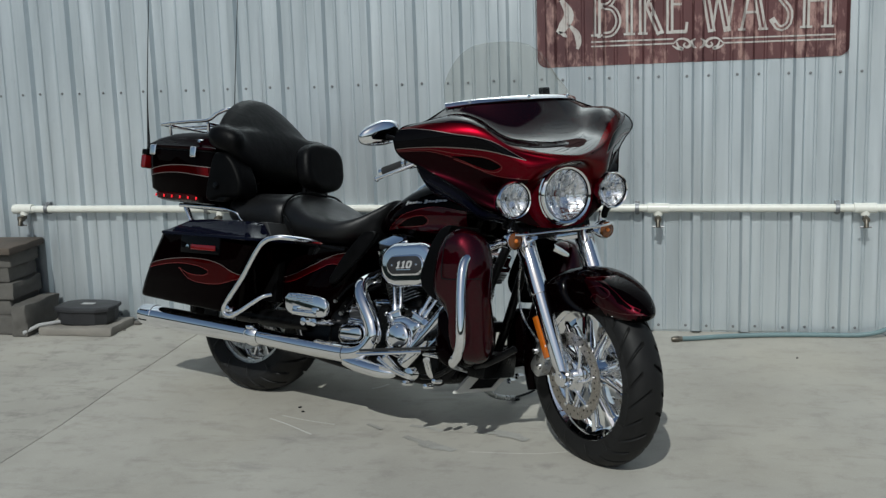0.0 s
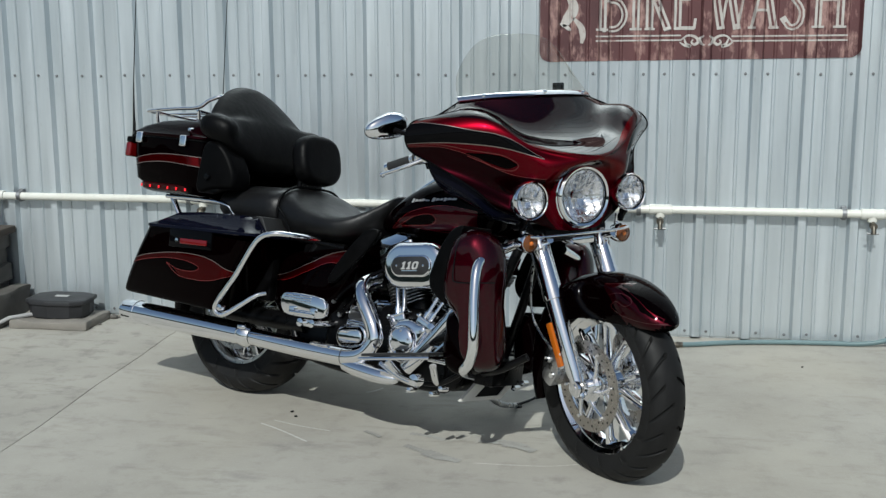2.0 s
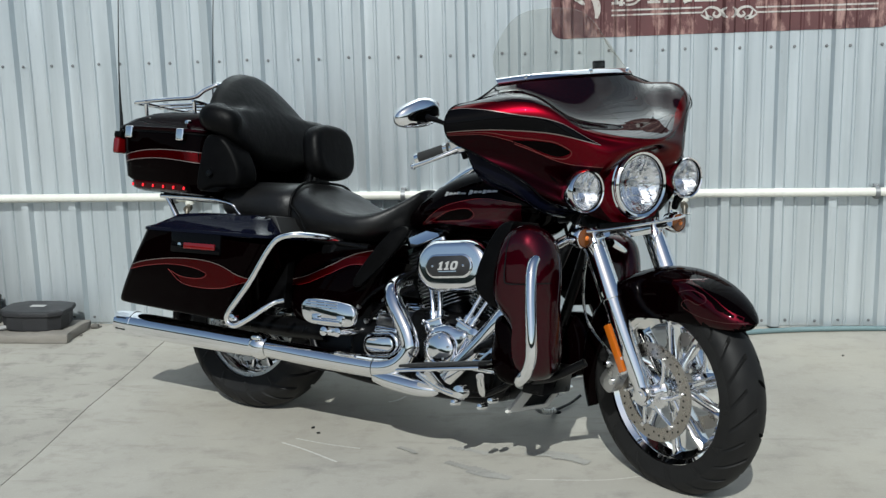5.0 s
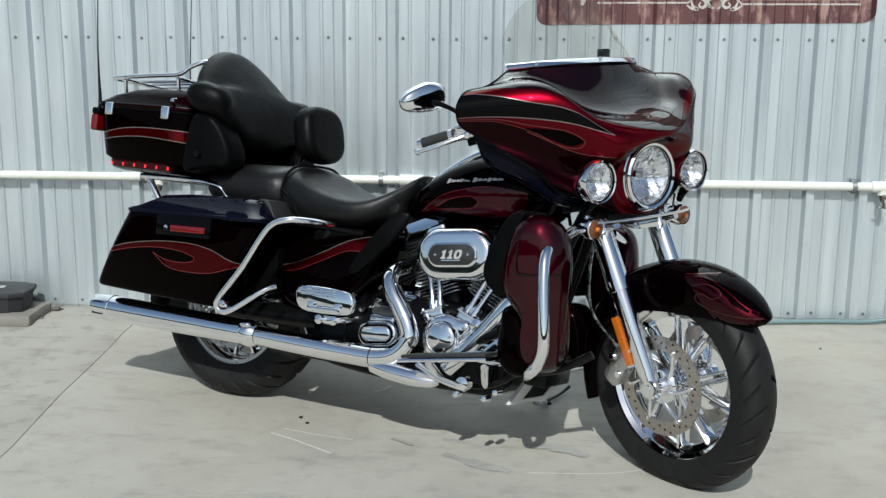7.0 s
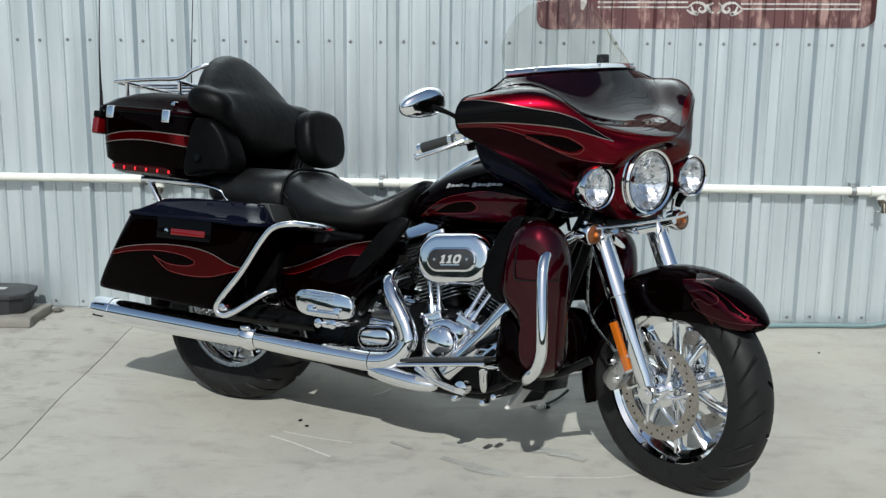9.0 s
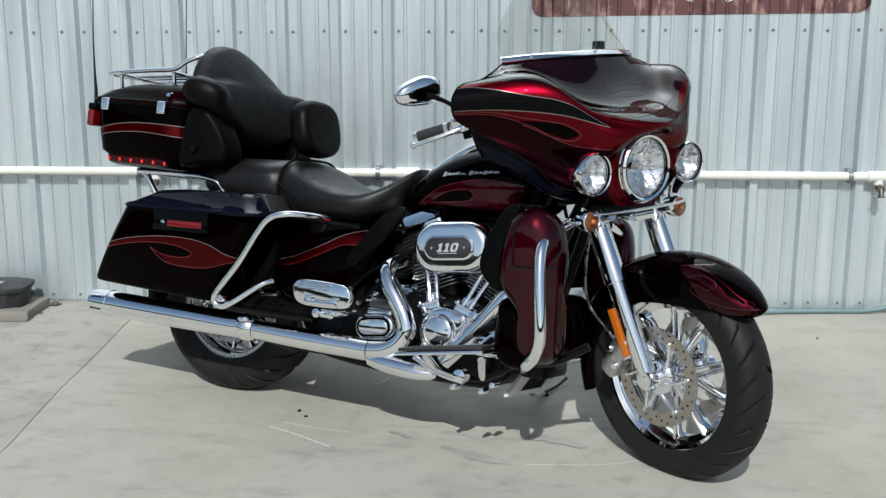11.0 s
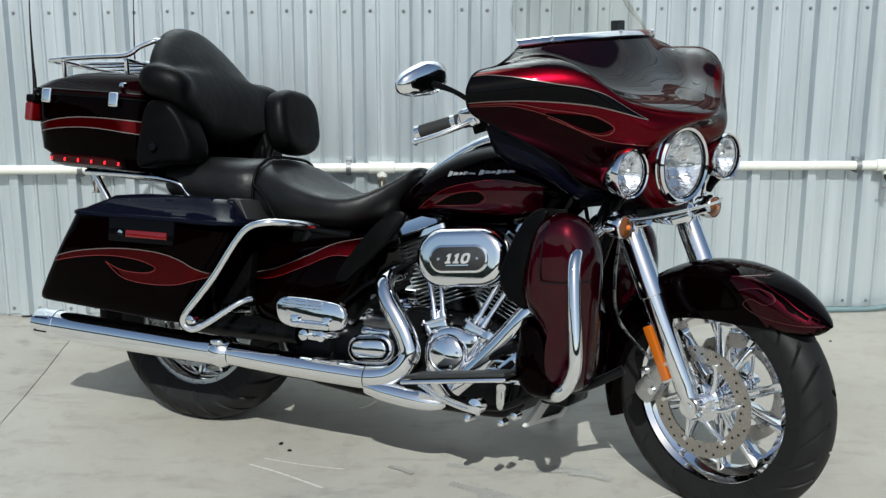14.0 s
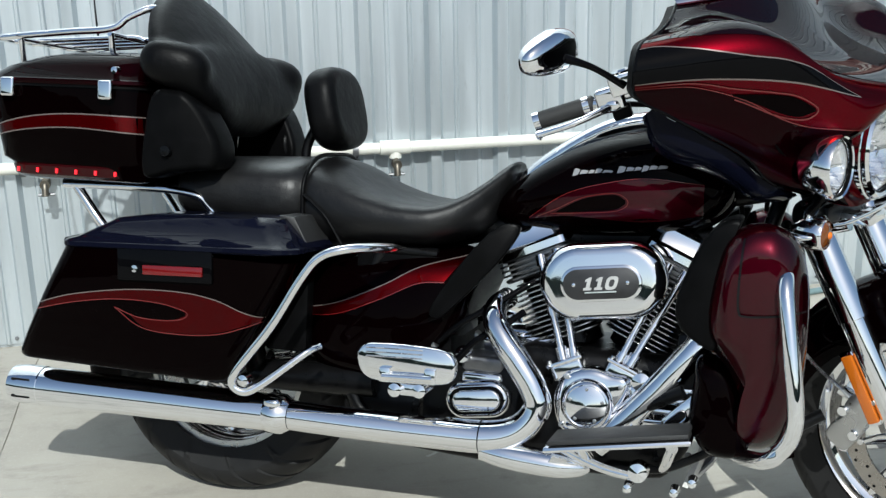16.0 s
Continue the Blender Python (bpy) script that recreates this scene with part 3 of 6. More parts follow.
        part("pipe_clamp", merged(ring, box(x - 0.008, x + 0.008, y, WALL_Y - 0.003, z - r - 0.012, z - r - 0.004, 0.001), box(x - 0.011, x + 0.011, y + 0.012, WALL_Y - 0.003, z - r - 0.010, z + r + 0.012, 0.001)), dull_steel, pipe, "grey steel pipe clamp")


build_pipe()

hose = part("garden_hose", tube([(0.735, 5.215, 0.014), (0.80, 5.235, 0.013), (0.95, 5.285, 0.013), (1.15, 5.325, 0.013), (1.38, 5.345, 0.013), (1.56, 5.352, 0.014), (1.68, 5.345, 0.045), (1.76, 5.335, 0.13), (1.84, 5.33, 0.24), (1.95, 5.33, 0.36), (2.2, 5.32, 0.45), (2.55, 5.31, 0.35), (2.75, 5.31, 0.10), (2.8, 5.29, 0.013), (3.2, 5.2, 0.013)], 0.0115, 12, 90), hose_rubber)
tagged(hose, "grey-green garden hose lying along the foot of the wall", "hose")
part("hose_nozzle", tube([(0.738, 5.216, 0.014), (0.725, 5.212, 0.014), (0.722, 5.211, 0.014), (0.700, 5.204, 0.014), (0.690, 5.201, 0.014)], [0.0125, 0.0125, 0.015, 0.015, 0.011], 12), brass, hose, "brass hose coupling")


def rough_block(x0, x1, y0, y1, z0, z1, amount=0.006, cuts=5):
    bm = box(x0, x1, y0, y1, z0, z1, 0.010, 2)
    bmesh.ops.subdivide_edges(bm, edges=[e for e in bm.edges if e.calc_length() > 0.05], cuts=cuts, use_grid_fill=True)
    for v in bm.verts:
        n = noise.noise_vector(v.co * 9.0) * amount + noise.noise_vector(v.co * 31.0) * amount * 0.5
        if v.co.z < z0 + 0.004:
            n.z = 0
        v.co += n
    return bm


stack_base = (-3.35, -2.665, 5.06, 5.35)
for i, (a, b, h) in enumerate(((0.0, 0.10, 0.0), (0.10, 0.185, -0.022), (0.185, 0.275, 0.008), (0.275, 0.355, -0.015), (0.355, 0.43, 0.006))):
    t = part("timber_block", rough_block(stack_base[0] + h, stack_base[1] + h, stack_base[2] + abs(h), stack_base[3], a + 0.001, b - 0.001, 0.011, 7), block_mat)
    tagged(t, "weathered dark block in a low stack by the wall", "block", "stacked blocks")
t = part("timber_plank", rough_block(-3.40, -2.63, 5.02, 5.36, 0.431, 0.468, 0.004), old_timber)
tagged(t, "rough brown plank lying on top of the stacked blocks", "plank")
t = part("concrete_block", rough_block(-2.655, -2.575, 5.02, 5.37, 0.0, 0.165, 0.012, 7), block_mat)
tagged(t, "grey weathered concrete block standing on the yard", "block")
t = part("concrete_slab", rough_block(-2.545, -2.135, 5.065, 5.345, 0.0, 0.042, 0.011, 8), slab_mat)
tagged(t, "thin broken concrete slab lying by the wall", "slab")
stick = part("wood_stick", tube([(-2.60, 5.02, 0.022), (-2.54, 5.075, 0.052), (-2.46, 5.14, 0.056), (-2.42, 5.18, 0.056)], 0.010, 8), white_mark)
tagged(stick, "pale wooden stick leaning on the slab", "stick")


def build_lid_box():
    out = [(-2.49, 5.15), (-2.45, 5.115), (-2.36, 5.095), (-2.23, 5.10), (-2.175, 5.14), (-2.165, 5.22), (-2.18, 5.30), (-2.25, 5.325), (-2.42, 5.325), (-2.485, 5.28)]
    cx, cy = -2.33, 5.21
    def ring(s, z):
        return [Vector((cx + (x - cx) * s, cy + (y - cy) * s, z)) for x, y in out]
    bm = bmesh.new()
    body = bridge(bm, [ring(0.86, 0.046), ring(0.88, 0.05), ring(0.92, 0.115)])
    ob = part("plastic_box", body, dark_cover, smooth=False)
    tagged(ob, "dark grey plastic lidded box on the concrete slab", "box")
    bm = bmesh.new()
    part("lid", bridge(bm, [ring(0.96, 0.112), ring(1.0, 0.116), ring(1.0, 0.128), ring(0.985, 0.134), ring(0.9, 0.138)]), dark_cover, ob, smooth=False)
    part("paper_label", box(-2.36, -2.29, 5.20, 5.235, 0.1382, 0.1394, 0), white_mark, ob, "scrap of white paper")


build_lid_box()


def build_distance():
    """A low dark belt of far trees and buildings all round the yard."""
    bm = bmesh.new()
    n = 220
    rows = []
    for i in range(n):
        a = 2 * math.pi * i / n
        R = 95 + 8 * math.sin(a * 3)
        h = 9.0 + 3.0 * noise.noise((math.cos(a) * 6, math.sin(a) * 6, 0)) + 1.4 * noise.noise((math.cos(a) * 25, math.sin(a) * 25, 3))
        rows.append([(R * math.cos(a), R * math.sin(a), z) for z in (-0.2, h * 0.5, h)])
    rows.append(rows[0])
    vs = [[bm.verts.new(p) for p in r] for r in rows]
    for a, b in zip(vs, vs[1:]):
        for j in range(2):
            bm.faces.new((a[j], b[j], b[j + 1], a[j + 1]))
    far = grained("far_trees", (0.05, 0.065, 0.045), (0.03, 0.04, 0.03), 0.9, 3.0, 0.2)
    ob = part("backdrop", bm, far, smooth=False)
    tagged(ob, "dark belt of distant trees round the yard", "backdrop", kind="structure")


build_distance()

# ---- the motorcycle: x ahead, y to its left, z up, from the foot of the rear wheel ----
bike = new("motorcycle")
bike.empty_display_size = 0.3
bike.matrix_world = pose(-1.066, 4.301, -0.006, -12.36, 0.16, -26.5) @ Matrix.Scale(1.011, 4)
tagged(bike, "dark red touring motorcycle with flame paint leaning on its stand", "motorcycle")
RW, WB, RAKE = 0.326, 1.626, radians(26)
AXLE = Vector((WB, 0, RW))
STEER = Matrix.Translation(AXLE) @ Matrix.Rotation(radians(-26.0), 4, Vector((-math.sin(RAKE), 0, math.cos(RAKE)))) @ Matrix.Translation(-AXLE)


SETTLE = {  # how far a part with its sub-parts is moved: ahead, towards the middle, up
    "passenger_footboard": (-0.016, 0.056, -0.018), "air_cleaner": (-0.014, 0.038, 0.002), "cam_cover": (0.003, 0.012, 0.010),
    "transmission_cover": (-0.011, 0.025, 0.0), "leg_shield": (0.0, 0.018, -0.003), "floorboard": (-0.012, 0.055, -0.004), 
    "luggage_box": (-0.004, 0.010, 0.012), "luggage_rack": (-0.004, 0.0, 0.012), "antenna": (-0.004, 0.010, 0.012), "latch": (0.022, 0.010, 0.012),
    "rider_backrest": (0.018, 0.0, 0.004), "mirror": (-0.055, 0.0, -0.022), "handlebar": (-0.036, 0.022, 0.0),
    "dash_knob": (0.024, -0.018, 0.012), "turn_signal": (-0.017, -0.006, 0.010), "lid_grip_pad": (-0.005, 0.035, 0.004), "collector": (0.0, 0.025, 0.0),
}


def settled(name, bm, parent):
    """Moves a mesh as SETTLE says for its own name or its parent's."""
    key = name if name in SETTLE else (parent.name.split(".")[0] if parent else "")
    if key in SETTLE:
        dx, inward, dz = SETTLE[key]
        for v in bm.verts:
            v.co.x += dx
            v.co.y -= math.copysign(min(inward, abs(v.co.y)), v.co.y) if inward > 0 else math.copysign(inward, v.co.y)
            v.co.z += dz
    return bm


def b(name, bm, material, parent=None, label="", smooth=True):
    """A part fixed to the frame."""
    settled(name, bm, parent)
    return part(name, bm, material, parent or bike, label, smooth)


def f(name, bm, material, parent=None, label="", smooth=True):
    """A part that turns with the fork."""
    settled(name, bm, parent)
    return part(name, moved(bm, STEER), material, parent or bike, label, smooth)


# wheels
def tyre_mesh(cx, half, R, rim, grooves):
    bm = bmesh.new()
    N, M = 1040, 52
    rings = []
    for i in range(N):
        a = 2 * math.pi * i / N
        ring = []
        for j in range(M):
            s = -1 + 2 * j / (M - 1)
            th = s * radians(118)
            w = half * math.sin(th) / 1.0 if abs(th) < math.pi / 2 else half * math.copysign(1 - 0.35 * (abs(th) - math.pi / 2), th)
            depth = R - rim
            r = R - depth * 0.52 * (1 - math.cos(min(abs(th), math.pi / 2))) if abs(th) < math.pi / 2 else R - depth * (0.52 + 0.48 * (abs(th) - math.pi / 2) / (radians(118) - math.pi / 2))
            ph = (a * grooves / (2 * math.pi)) % 1.0
            lo, hi = (0.07, 0.70) if (int(a * grooves / (2 * math.pi) + 1e-6) + (s > 0)) % 2 == 0 else (0.26, 0.92)
            if ph < 0.17 and lo < abs(s) < hi:
                r -= 0.012
            aa = a - 1.5 * abs(s) ** 1.3 * 2 * math.pi / grooves
            ring.append(Vector((cx + r * math.cos(aa), w, RW + r * math.sin(aa))))
        rings.append(ring)
    rings.append(rings[0])
    vs = [[bm.verts.new(p) for p in r] for r in rings[:-1]]
    vs.append(vs[0])
    for u, v in zip(vs, vs[1:]):
        for j in range(M - 1):
            bm.faces.new((u[j], u[j + 1], v[j + 1], v[j]))
    return bm


def rim_profile(R, half):
    return [(R, -half), (R + 0.010, -half - 0.002), (R + 0.012, -half + 0.004), (R - 0.004, -half + 0.010), (R - 0.020, -half + 0.022), (R - 0.034, -0.014), (R - 0.036, 0.0),
            (R - 0.034, 0.014), (R - 0.020, half - 0.022), (R - 0.004, half - 0.010), (R + 0.012, half - 0.004), (R + 0.010, half + 0.002), (R, half), (R - 0.012, half - 0.012), (R - 0.012, -half + 0.012), (R, -half)]


def spoke(R, a, wide, deep):
    """A forked wheel spoke from hub to rim, with two broad bevelled blades, in the wheel's plane."""
    bms = []
    for s in (-1, 1):
        pts = spline([(0.040, s * 0.010), (0.085, s * 0.018), (R * 0.62, s * wide * 0.62), (R - 0.022, s * wide)], 11)
        rings = []
        for i, p in enumerate(pts):
            w = 0.0105 + 0.002 * i / 10
            d = deep * (1 - 0.25 * i / 10)
            rings.append([Vector((p[0], y, p[1] + z)) for y, z in ((-d, -w * 0.35), (-d, w * 0.35), (-d * 0.62, w), (d * 0.62, w), (d, w * 0.35), (d, -w * 0.35), (d * 0.62, -w), (-d * 0.62, -w))])
        bms.append(bridge(bmesh.new(), rings))
    return moved(merged(*bms), Matrix.Rotation(a, 4, "Y"))


def wheel(fn, cx, half, rimR, n, name):
    hub = lathe([(0.0, -0.07), (0.024, -0.07), (0.03, -0.062), (0.034, -0.03), (0.06, -0.022), (0.06, 0.022), (0.034, 0.03), (0.03, 0.062), (0.024, 0.07), (0.0, 0.07)], 40, "Y")
    sp = [spoke(rimR - 0.01, 2 * math.pi * k / n - 1.31, 0.058 if n == 5 else 0.042, 0.032) for k in range(n)]
    ringbm = lathe(rim_profile(rimR, half - 0.012), 96, "Y")
    T = Matrix.Translation((cx, 0, RW))
    w = fn(name, moved(ringbm, T), chrome, None, "chrome wheel with forked spokes")
    fn("hub", moved(hub, T), chrome, w)
    for q in sp:
        fn("spoke", moved(q, T), chrome, w)
    return w


front_wheel = wheel(f, WB, 0.058, 0.228, 5, "front_wheel")
f("tyre", tyre_mesh(WB, 0.066, RW, 0.228, 26), rubber, front_wheel, "black treaded front tyre", False)
rear_wheel = wheel(b, 0.0, 0.075, 0.210, 7, "rear_wheel")
for y in (-0.0655, 0.0655):
    b("rim_lip", lathe([(0.196, y - 0.0015), (0.214, y - 0.0020), (0.216, y), (0.214, y + 0.0020), (0.196, y + 0.0015)], 96, "Y", (0, 0, RW)), satin_rim, rear_wheel, "satin rim lip")
b("tyre", tyre_mesh(0.0, 0.090, RW, 0.210, 26), rubber, rear_wheel, "black treaded rear tyre", False)


def disc(fn, y, cx, material, wheel_ob, label):
    """A drilled brake disc with its carrier and arms."""
    ring = fn("brake_disc", lathe([(0.108, y - 0.0025), (0.150, y - 0.0025), (0.150, y + 0.0025), (0.108, y + 0.0025), (0.108, y - 0.0025)], 72, "Y", (cx, 0, RW)), material, wheel_ob, label)
    fn("disc_carrier", lathe([(0.02, y - 0.007), (0.050, y - 0.007), (0.056, y), (0.050, y + 0.007), (0.02, y + 0.007)], 32, "Y", (cx, 0, RW)), chrome, ring, "chrome disc carrier")
    for k in range(6):
        a = 2 * math.pi * k / 6
        at = lambda r, t: (cx + r * math.cos(a + t), y, RW + r * math.sin(a + t))
        fn("disc_arm", tube([at(0.040, -0.35), at(0.075, -0.05), at(0.112, 0.14)], [0.0095, 0.0065, 0.0065], 10, 8), chrome, ring, "chrome arm")
        bolt = lathe([(0.0, -0.005), (0.0065, -0.0045), (0.0075, 0.0), (0.0075, 0.006)], 12, "Y")
        fn("disc_bolt", moved(bolt if y < 0 else moved(bolt, Matrix.Scale(-1, 4, (0, 1, 0))), Matrix.Translation((at(0.116, 0.14)[0], y + math.copysign(0.005, y), at(0.116, 0.14)[2]))), chrome, ring)


def holes(y, cx):
    out = []
    for k in range(40):
        a = 2 * math.pi * k / 40
        r = (0.122, 0.131, 0.140)[k % 3]
        out.append(lathe([(0.0, y), (0.0035, y)], 8, "Y", (cx + r * math.cos(a), 0, RW + r * math.sin(a))))
    return merged(*out)


for y in (-0.086, 0.086):
    disc(f, y, WB, disc_steel, front_wheel, "drilled polished brake disc")
    tagged(f("disc_holes", holes(y + math.copysign(0.0031, y), WB), black_metal, front_wheel), kind="stuff")
disc(b, -0.10, 0.0, steel, rear_wheel, "plain steel brake disc")
f("axle", merged(lathe([(0.0, -0.150), (0.014, -0.150), (0.017, -0.146), (0.017, 0.146), (0.014, 0.150), (0.0, 0.150)], 24, "Y", (WB, 0, RW)),
                 *[lathe([(0.0, s * 0.118), (0.024, s * 0.118), (0.026, s * 0.07), (0.02, s * 0.07)], 24, "Y", (WB, 0, RW)) for s in (-1, 1)]), chrome, front_wheel)
b("axle", lathe([(0.0, -0.15), (0.018, -0.15), (0.02, -0.145), (0.02, 0.145), (0.018, 0.15), (0.0, 0.15)], 20, "Y", (0, 0, RW)), chrome, rear_wheel)

# fork: two legs, chrome covers, sliders, yokes
FD = Vector((-math.sin(RAKE), 0, math.cos(RAKE)))


def along(d, y=0.0, ahead=0.0):
    """A point d metres up the fork from the axle."""
    p = AXLE + FD * d + Vector((math.cos(RAKE), 0, math.sin(RAKE))) * ahead
    return (p.x, y, p.z)


for y in (-0.125, 0.125):
    leg = f("fork_leg", tube([along(-0.035, y), along(-0.03, y), along(0.0, y), along(0.03, y), along(0.05, y), along(0.30, y), along(0.302, y)], [0.010, 0.021, 0.026, 0.024, 0.0285, 0.0295, 0.026], 28), chrome, None, "chrome fork slider")
    f("fork_cover", tube([along(0.298, y), along(0.30, y), along(0.50, y), along(0.52, y)], [0.030, 0.0345, 0.0345, 0.030], 28), chrome, leg)
    f("drop_out", merged(lathe([(0.0, y - 0.022), (0.026, y - 0.022), (0.029, y - 0.012), (0.029, y + 0.018), (0.0, y + 0.018)], 24, "Y", (WB, 0, RW))), chrome, leg)
    s = math.copysign(1, y)
    refl = box(-0.075, 0.075, -0.009, 0.009, -0.012, 0.012, 0.004)
    m = Matrix.Translation(along(0.157, y + s * 0.012, -0.036)) @ Matrix.Rotation(-(math.pi / 2 + RAKE), 4, "Y")
    f("reflector_housing", moved(box(-0.082, 0.082, -0.008, 0.008, -0.012, 0.016, 0.004), m), chrome, leg)
    f("reflector", moved(refl, Matrix.Translation((0, s * 0.006, 0)) @ m), amber_lens, leg, "amber fork reflector strip")
    cal = plate([(-0.028, -0.062), (0.018, -0.068), (0.030, -0.02), (0.030, 0.02), (0.016, 0.064), (-0.022, 0.058), (-0.030, 0.03), (-0.024, 0.0), (-0.032, -0.03)], y - 0.026, y + 0.020, 0.006, 3, 44)
    c = f("brake_caliper", moved(cal, Matrix.Translation(Vector(along(0.096, 0, -0.083))) @ Matrix.Rotation(radians(26), 4, "Y")), steel, leg, "brushed metal brake caliper")
    for dz in (-0.028, 0.028):
        f("caliper_bolt", moved(lathe([(0.0, y - s * -0.034), (0.010, y + s * 0.034), (0.011, y + s * 0.026)], 10, "Y"), Matrix.Translation(Vector(along(0.096 + dz, 0, -0.088)))), chrome, c)
f("fork_yoke", merged(tube([along(0.535, -0.15), along(0.535, 0.15)], 0.026, 16, flat=1.3), box(along(0.52)[0] - 0.04, along(0.52)[0] + 0.03, -0.11, 0.11, along(0.50)[2], along(0.55)[2], 0.01)), black_metal)
f("lamp_bar", merged(tube([along(0.50, -0.205, 0.075), along(0.492, -0.15, 0.085), along(0.488, 0.0, 0.095), along(0.492, 0.15, 0.085), along(0.50, 0.205, 0.075)], 0.0034, 14, 24, 1.3),
                     box(along(0.5)[0] + 0.01, along(0.5)[0] + 0.085, -0.045, 0.045, along(0.5)[2] - 0.005, along(0.5)[2] + 0.020, 0.008),
                     *[tube([along(0.49, s * 0.125, 0.03), along(0.485, s * 0.13, 0.075)], 0.012, 16) for s in (-1, 1)]), chrome, None, "chrome lamp bar across the fork")
f("brake_line", tube([along(0.52, -0.10, -0.03), along(0.38, -0.13, -0.10), along(0.27, -0.135, -0.13), along(0.16, -0.14, -0.075), along(0.12, -0.14, -0.06)], 0.0045, 8, 30), steel, None, "braided brake hose")
f("steering_head", tube([along(0.56, 0, -0.02), along(0.80, 0, -0.02)], 0.04, 20), black_metal)

# front fender
def fender_ring(a, R, half, drop):
    """A cross section of a fender at angle a round an axle: crown with skirts."""
    pts = []
    for s in np.linspace(-1, 1, 17):
        if abs(s) < 0.55:
            q = s / 0.55
            y, r = half * 0.93 * math.sin(q * math.pi / 2 * 0.92), R - 0.028 * (1 - math.cos(q * math.pi / 2))
        else:
            q = (abs(s) - 0.55) / 0.45
            y, r = math.copysign(half * (0.92 + 0.08 * math.sin(q * math.pi)), s), R - 0.028 - q * drop
        pts.append((r * math.cos(a), y, r * math.sin(a)))
    return pts


def fender_mesh(cx, cz, stations, thick=0.003, n=44):
    st = spline(stations, n)
    outer, inner = [], []
    for a, R, half, drop in st:
        outer.append([Vector((cx + x, y, cz + z)) for x, y, z in fender_ring(radians(a), R, half, drop)])
        inner.append([Vector((cx + x, y, cz + z)) for x, y, z in fender_ring(radians(a), R - thick * 2, half - thick, drop)])
    bm = bmesh.new()
    rings = [o + i[::-1] for o, i in zip(outer, inner)]
    return bridge(bm, rings)


FENDER = [(38, 0.398, 0.018, 0.004), (40, 0.397, 0.046, 0.020), (46, 0.394, 0.068, 0.044), (57, 0.388, 0.083, 0.082), (72, 0.379, 0.089, 0.108), (95, 0.366, 0.088, 0.111), (120, 0.360, 0.086, 0.096), (150, 0.358, 0.084, 0.073), (180, 0.360, 0.082, 0.05), (201, 0.363, 0.080, 0.04)]
fender_bm = fender_mesh(WB, RW, FENDER)
flames_f = [on_side([(1.70, 0.672), (1.77, 0.676), (1.84, 0.652), (1.89, 0.622), (1.935, 0.585)], [(1.70, 0.664), (1.74, 0.632), (1.785, 0.585), (1.83, 0.545), (1.935, 0.552)], fender_bm, 34, 8),
            line_on_side([(1.70, 0.674), (1.77, 0.678), (1.84, 0.654), (1.89, 0.624), (1.935, 0.587)], fender_bm, 0.0016), line_on_side([(1.73, 0.645), (1.77, 0.655), (1.81, 0.646), (1.825, 0.630), (1.80, 0.618), (1.765, 0.628), (1.745, 0.610), (1.79, 0.588), (1.86, 0.578), (1.93, 0.575)], fender_bm, 0.0016)]
front_fender = f("front_fender", fender_bm, cherry, None, "black cherry front fender with flame paint")
f("flame", flipped(flames_f[0]), wine, front_fender, "red flame paint")
f("flame", flames_f[0], wine, front_fender, "red flame paint")
for q in flames_f[1:]:
    f("pinstripe", q, dark_red_line, front_fender)

# fairing
FAIR = [  # centre, two points on the way out, rim
    ((1.470, 0, 0.815), (1.462, 0.08, 0.820), (1.435, 0.155, 0.845), (1.385, 0.22, 0.875)),
    ((1.435, 0, 0.870), (1.455, 0.12, 0.870), (1.425, 0.21, 0.885), (1.365, 0.275, 0.905)),
    ((1.425, 0, 0.950), (1.455, 0.145, 0.944), (1.378, 0.228, 0.944), (1.340, 0.335, 0.965)),
    ((1.480, 0, 1.018), (1.510, 0.150, 0.998), (1.398, 0.248, 1.004), (1.235, 0.425, 1.045)),
    ((1.550, 0, 1.046), (1.522, 0.146, 1.044), (1.406, 0.280, 1.080), (1.196, 0.483, 1.087)),
    ((1.566, 0, 1.058), (1.486, 0.164, 1.083), (1.396, 0.310, 1.148), (1.208, 0.512, 1.130)),
    ((1.562, 0, 1.070), (1.473, 0.184, 1.101), (1.374, 0.310, 1.190), (1.206, 0.500, 1.165)),
    ((1.500, 0, 1.092), (1.430, 0.180, 1.119), (1.332, 0.300, 1.213), (1.196, 0.464, 1.188)),
    ((1.402, 0, 1.120), (1.360, 0.160, 1.135), (1.276, 0.285, 1.216), (1.183, 0.385, 1.197)),
    ((1.316, 0, 1.181), (1.298, 0.13, 1.183), (1.236, 0.248, 1.220), (1.184, 0.340, 1.216)),
    ((1.268, 0, 1.258), (1.255, 0.11, 1.257), (1.222, 0.20, 1.253), (1.162, 0.270, 1.245)),
]


def fairing_grid(nu=49, nv=49):
    rows = []
    for r in FAIR:
        c, a, q, e = [np.array(p, float) for p in r]
        m = np.array((1, -1, 1))
        rows.append(spline([e * m, q * m, a * m, c, a, q, e], nu))
    cols = [spline([rows[k][i] for k in range(len(FAIR))], nv) for i in range(nu)]
    return [[cols[i][j] for i in range(nu)] for j in range(nv)]


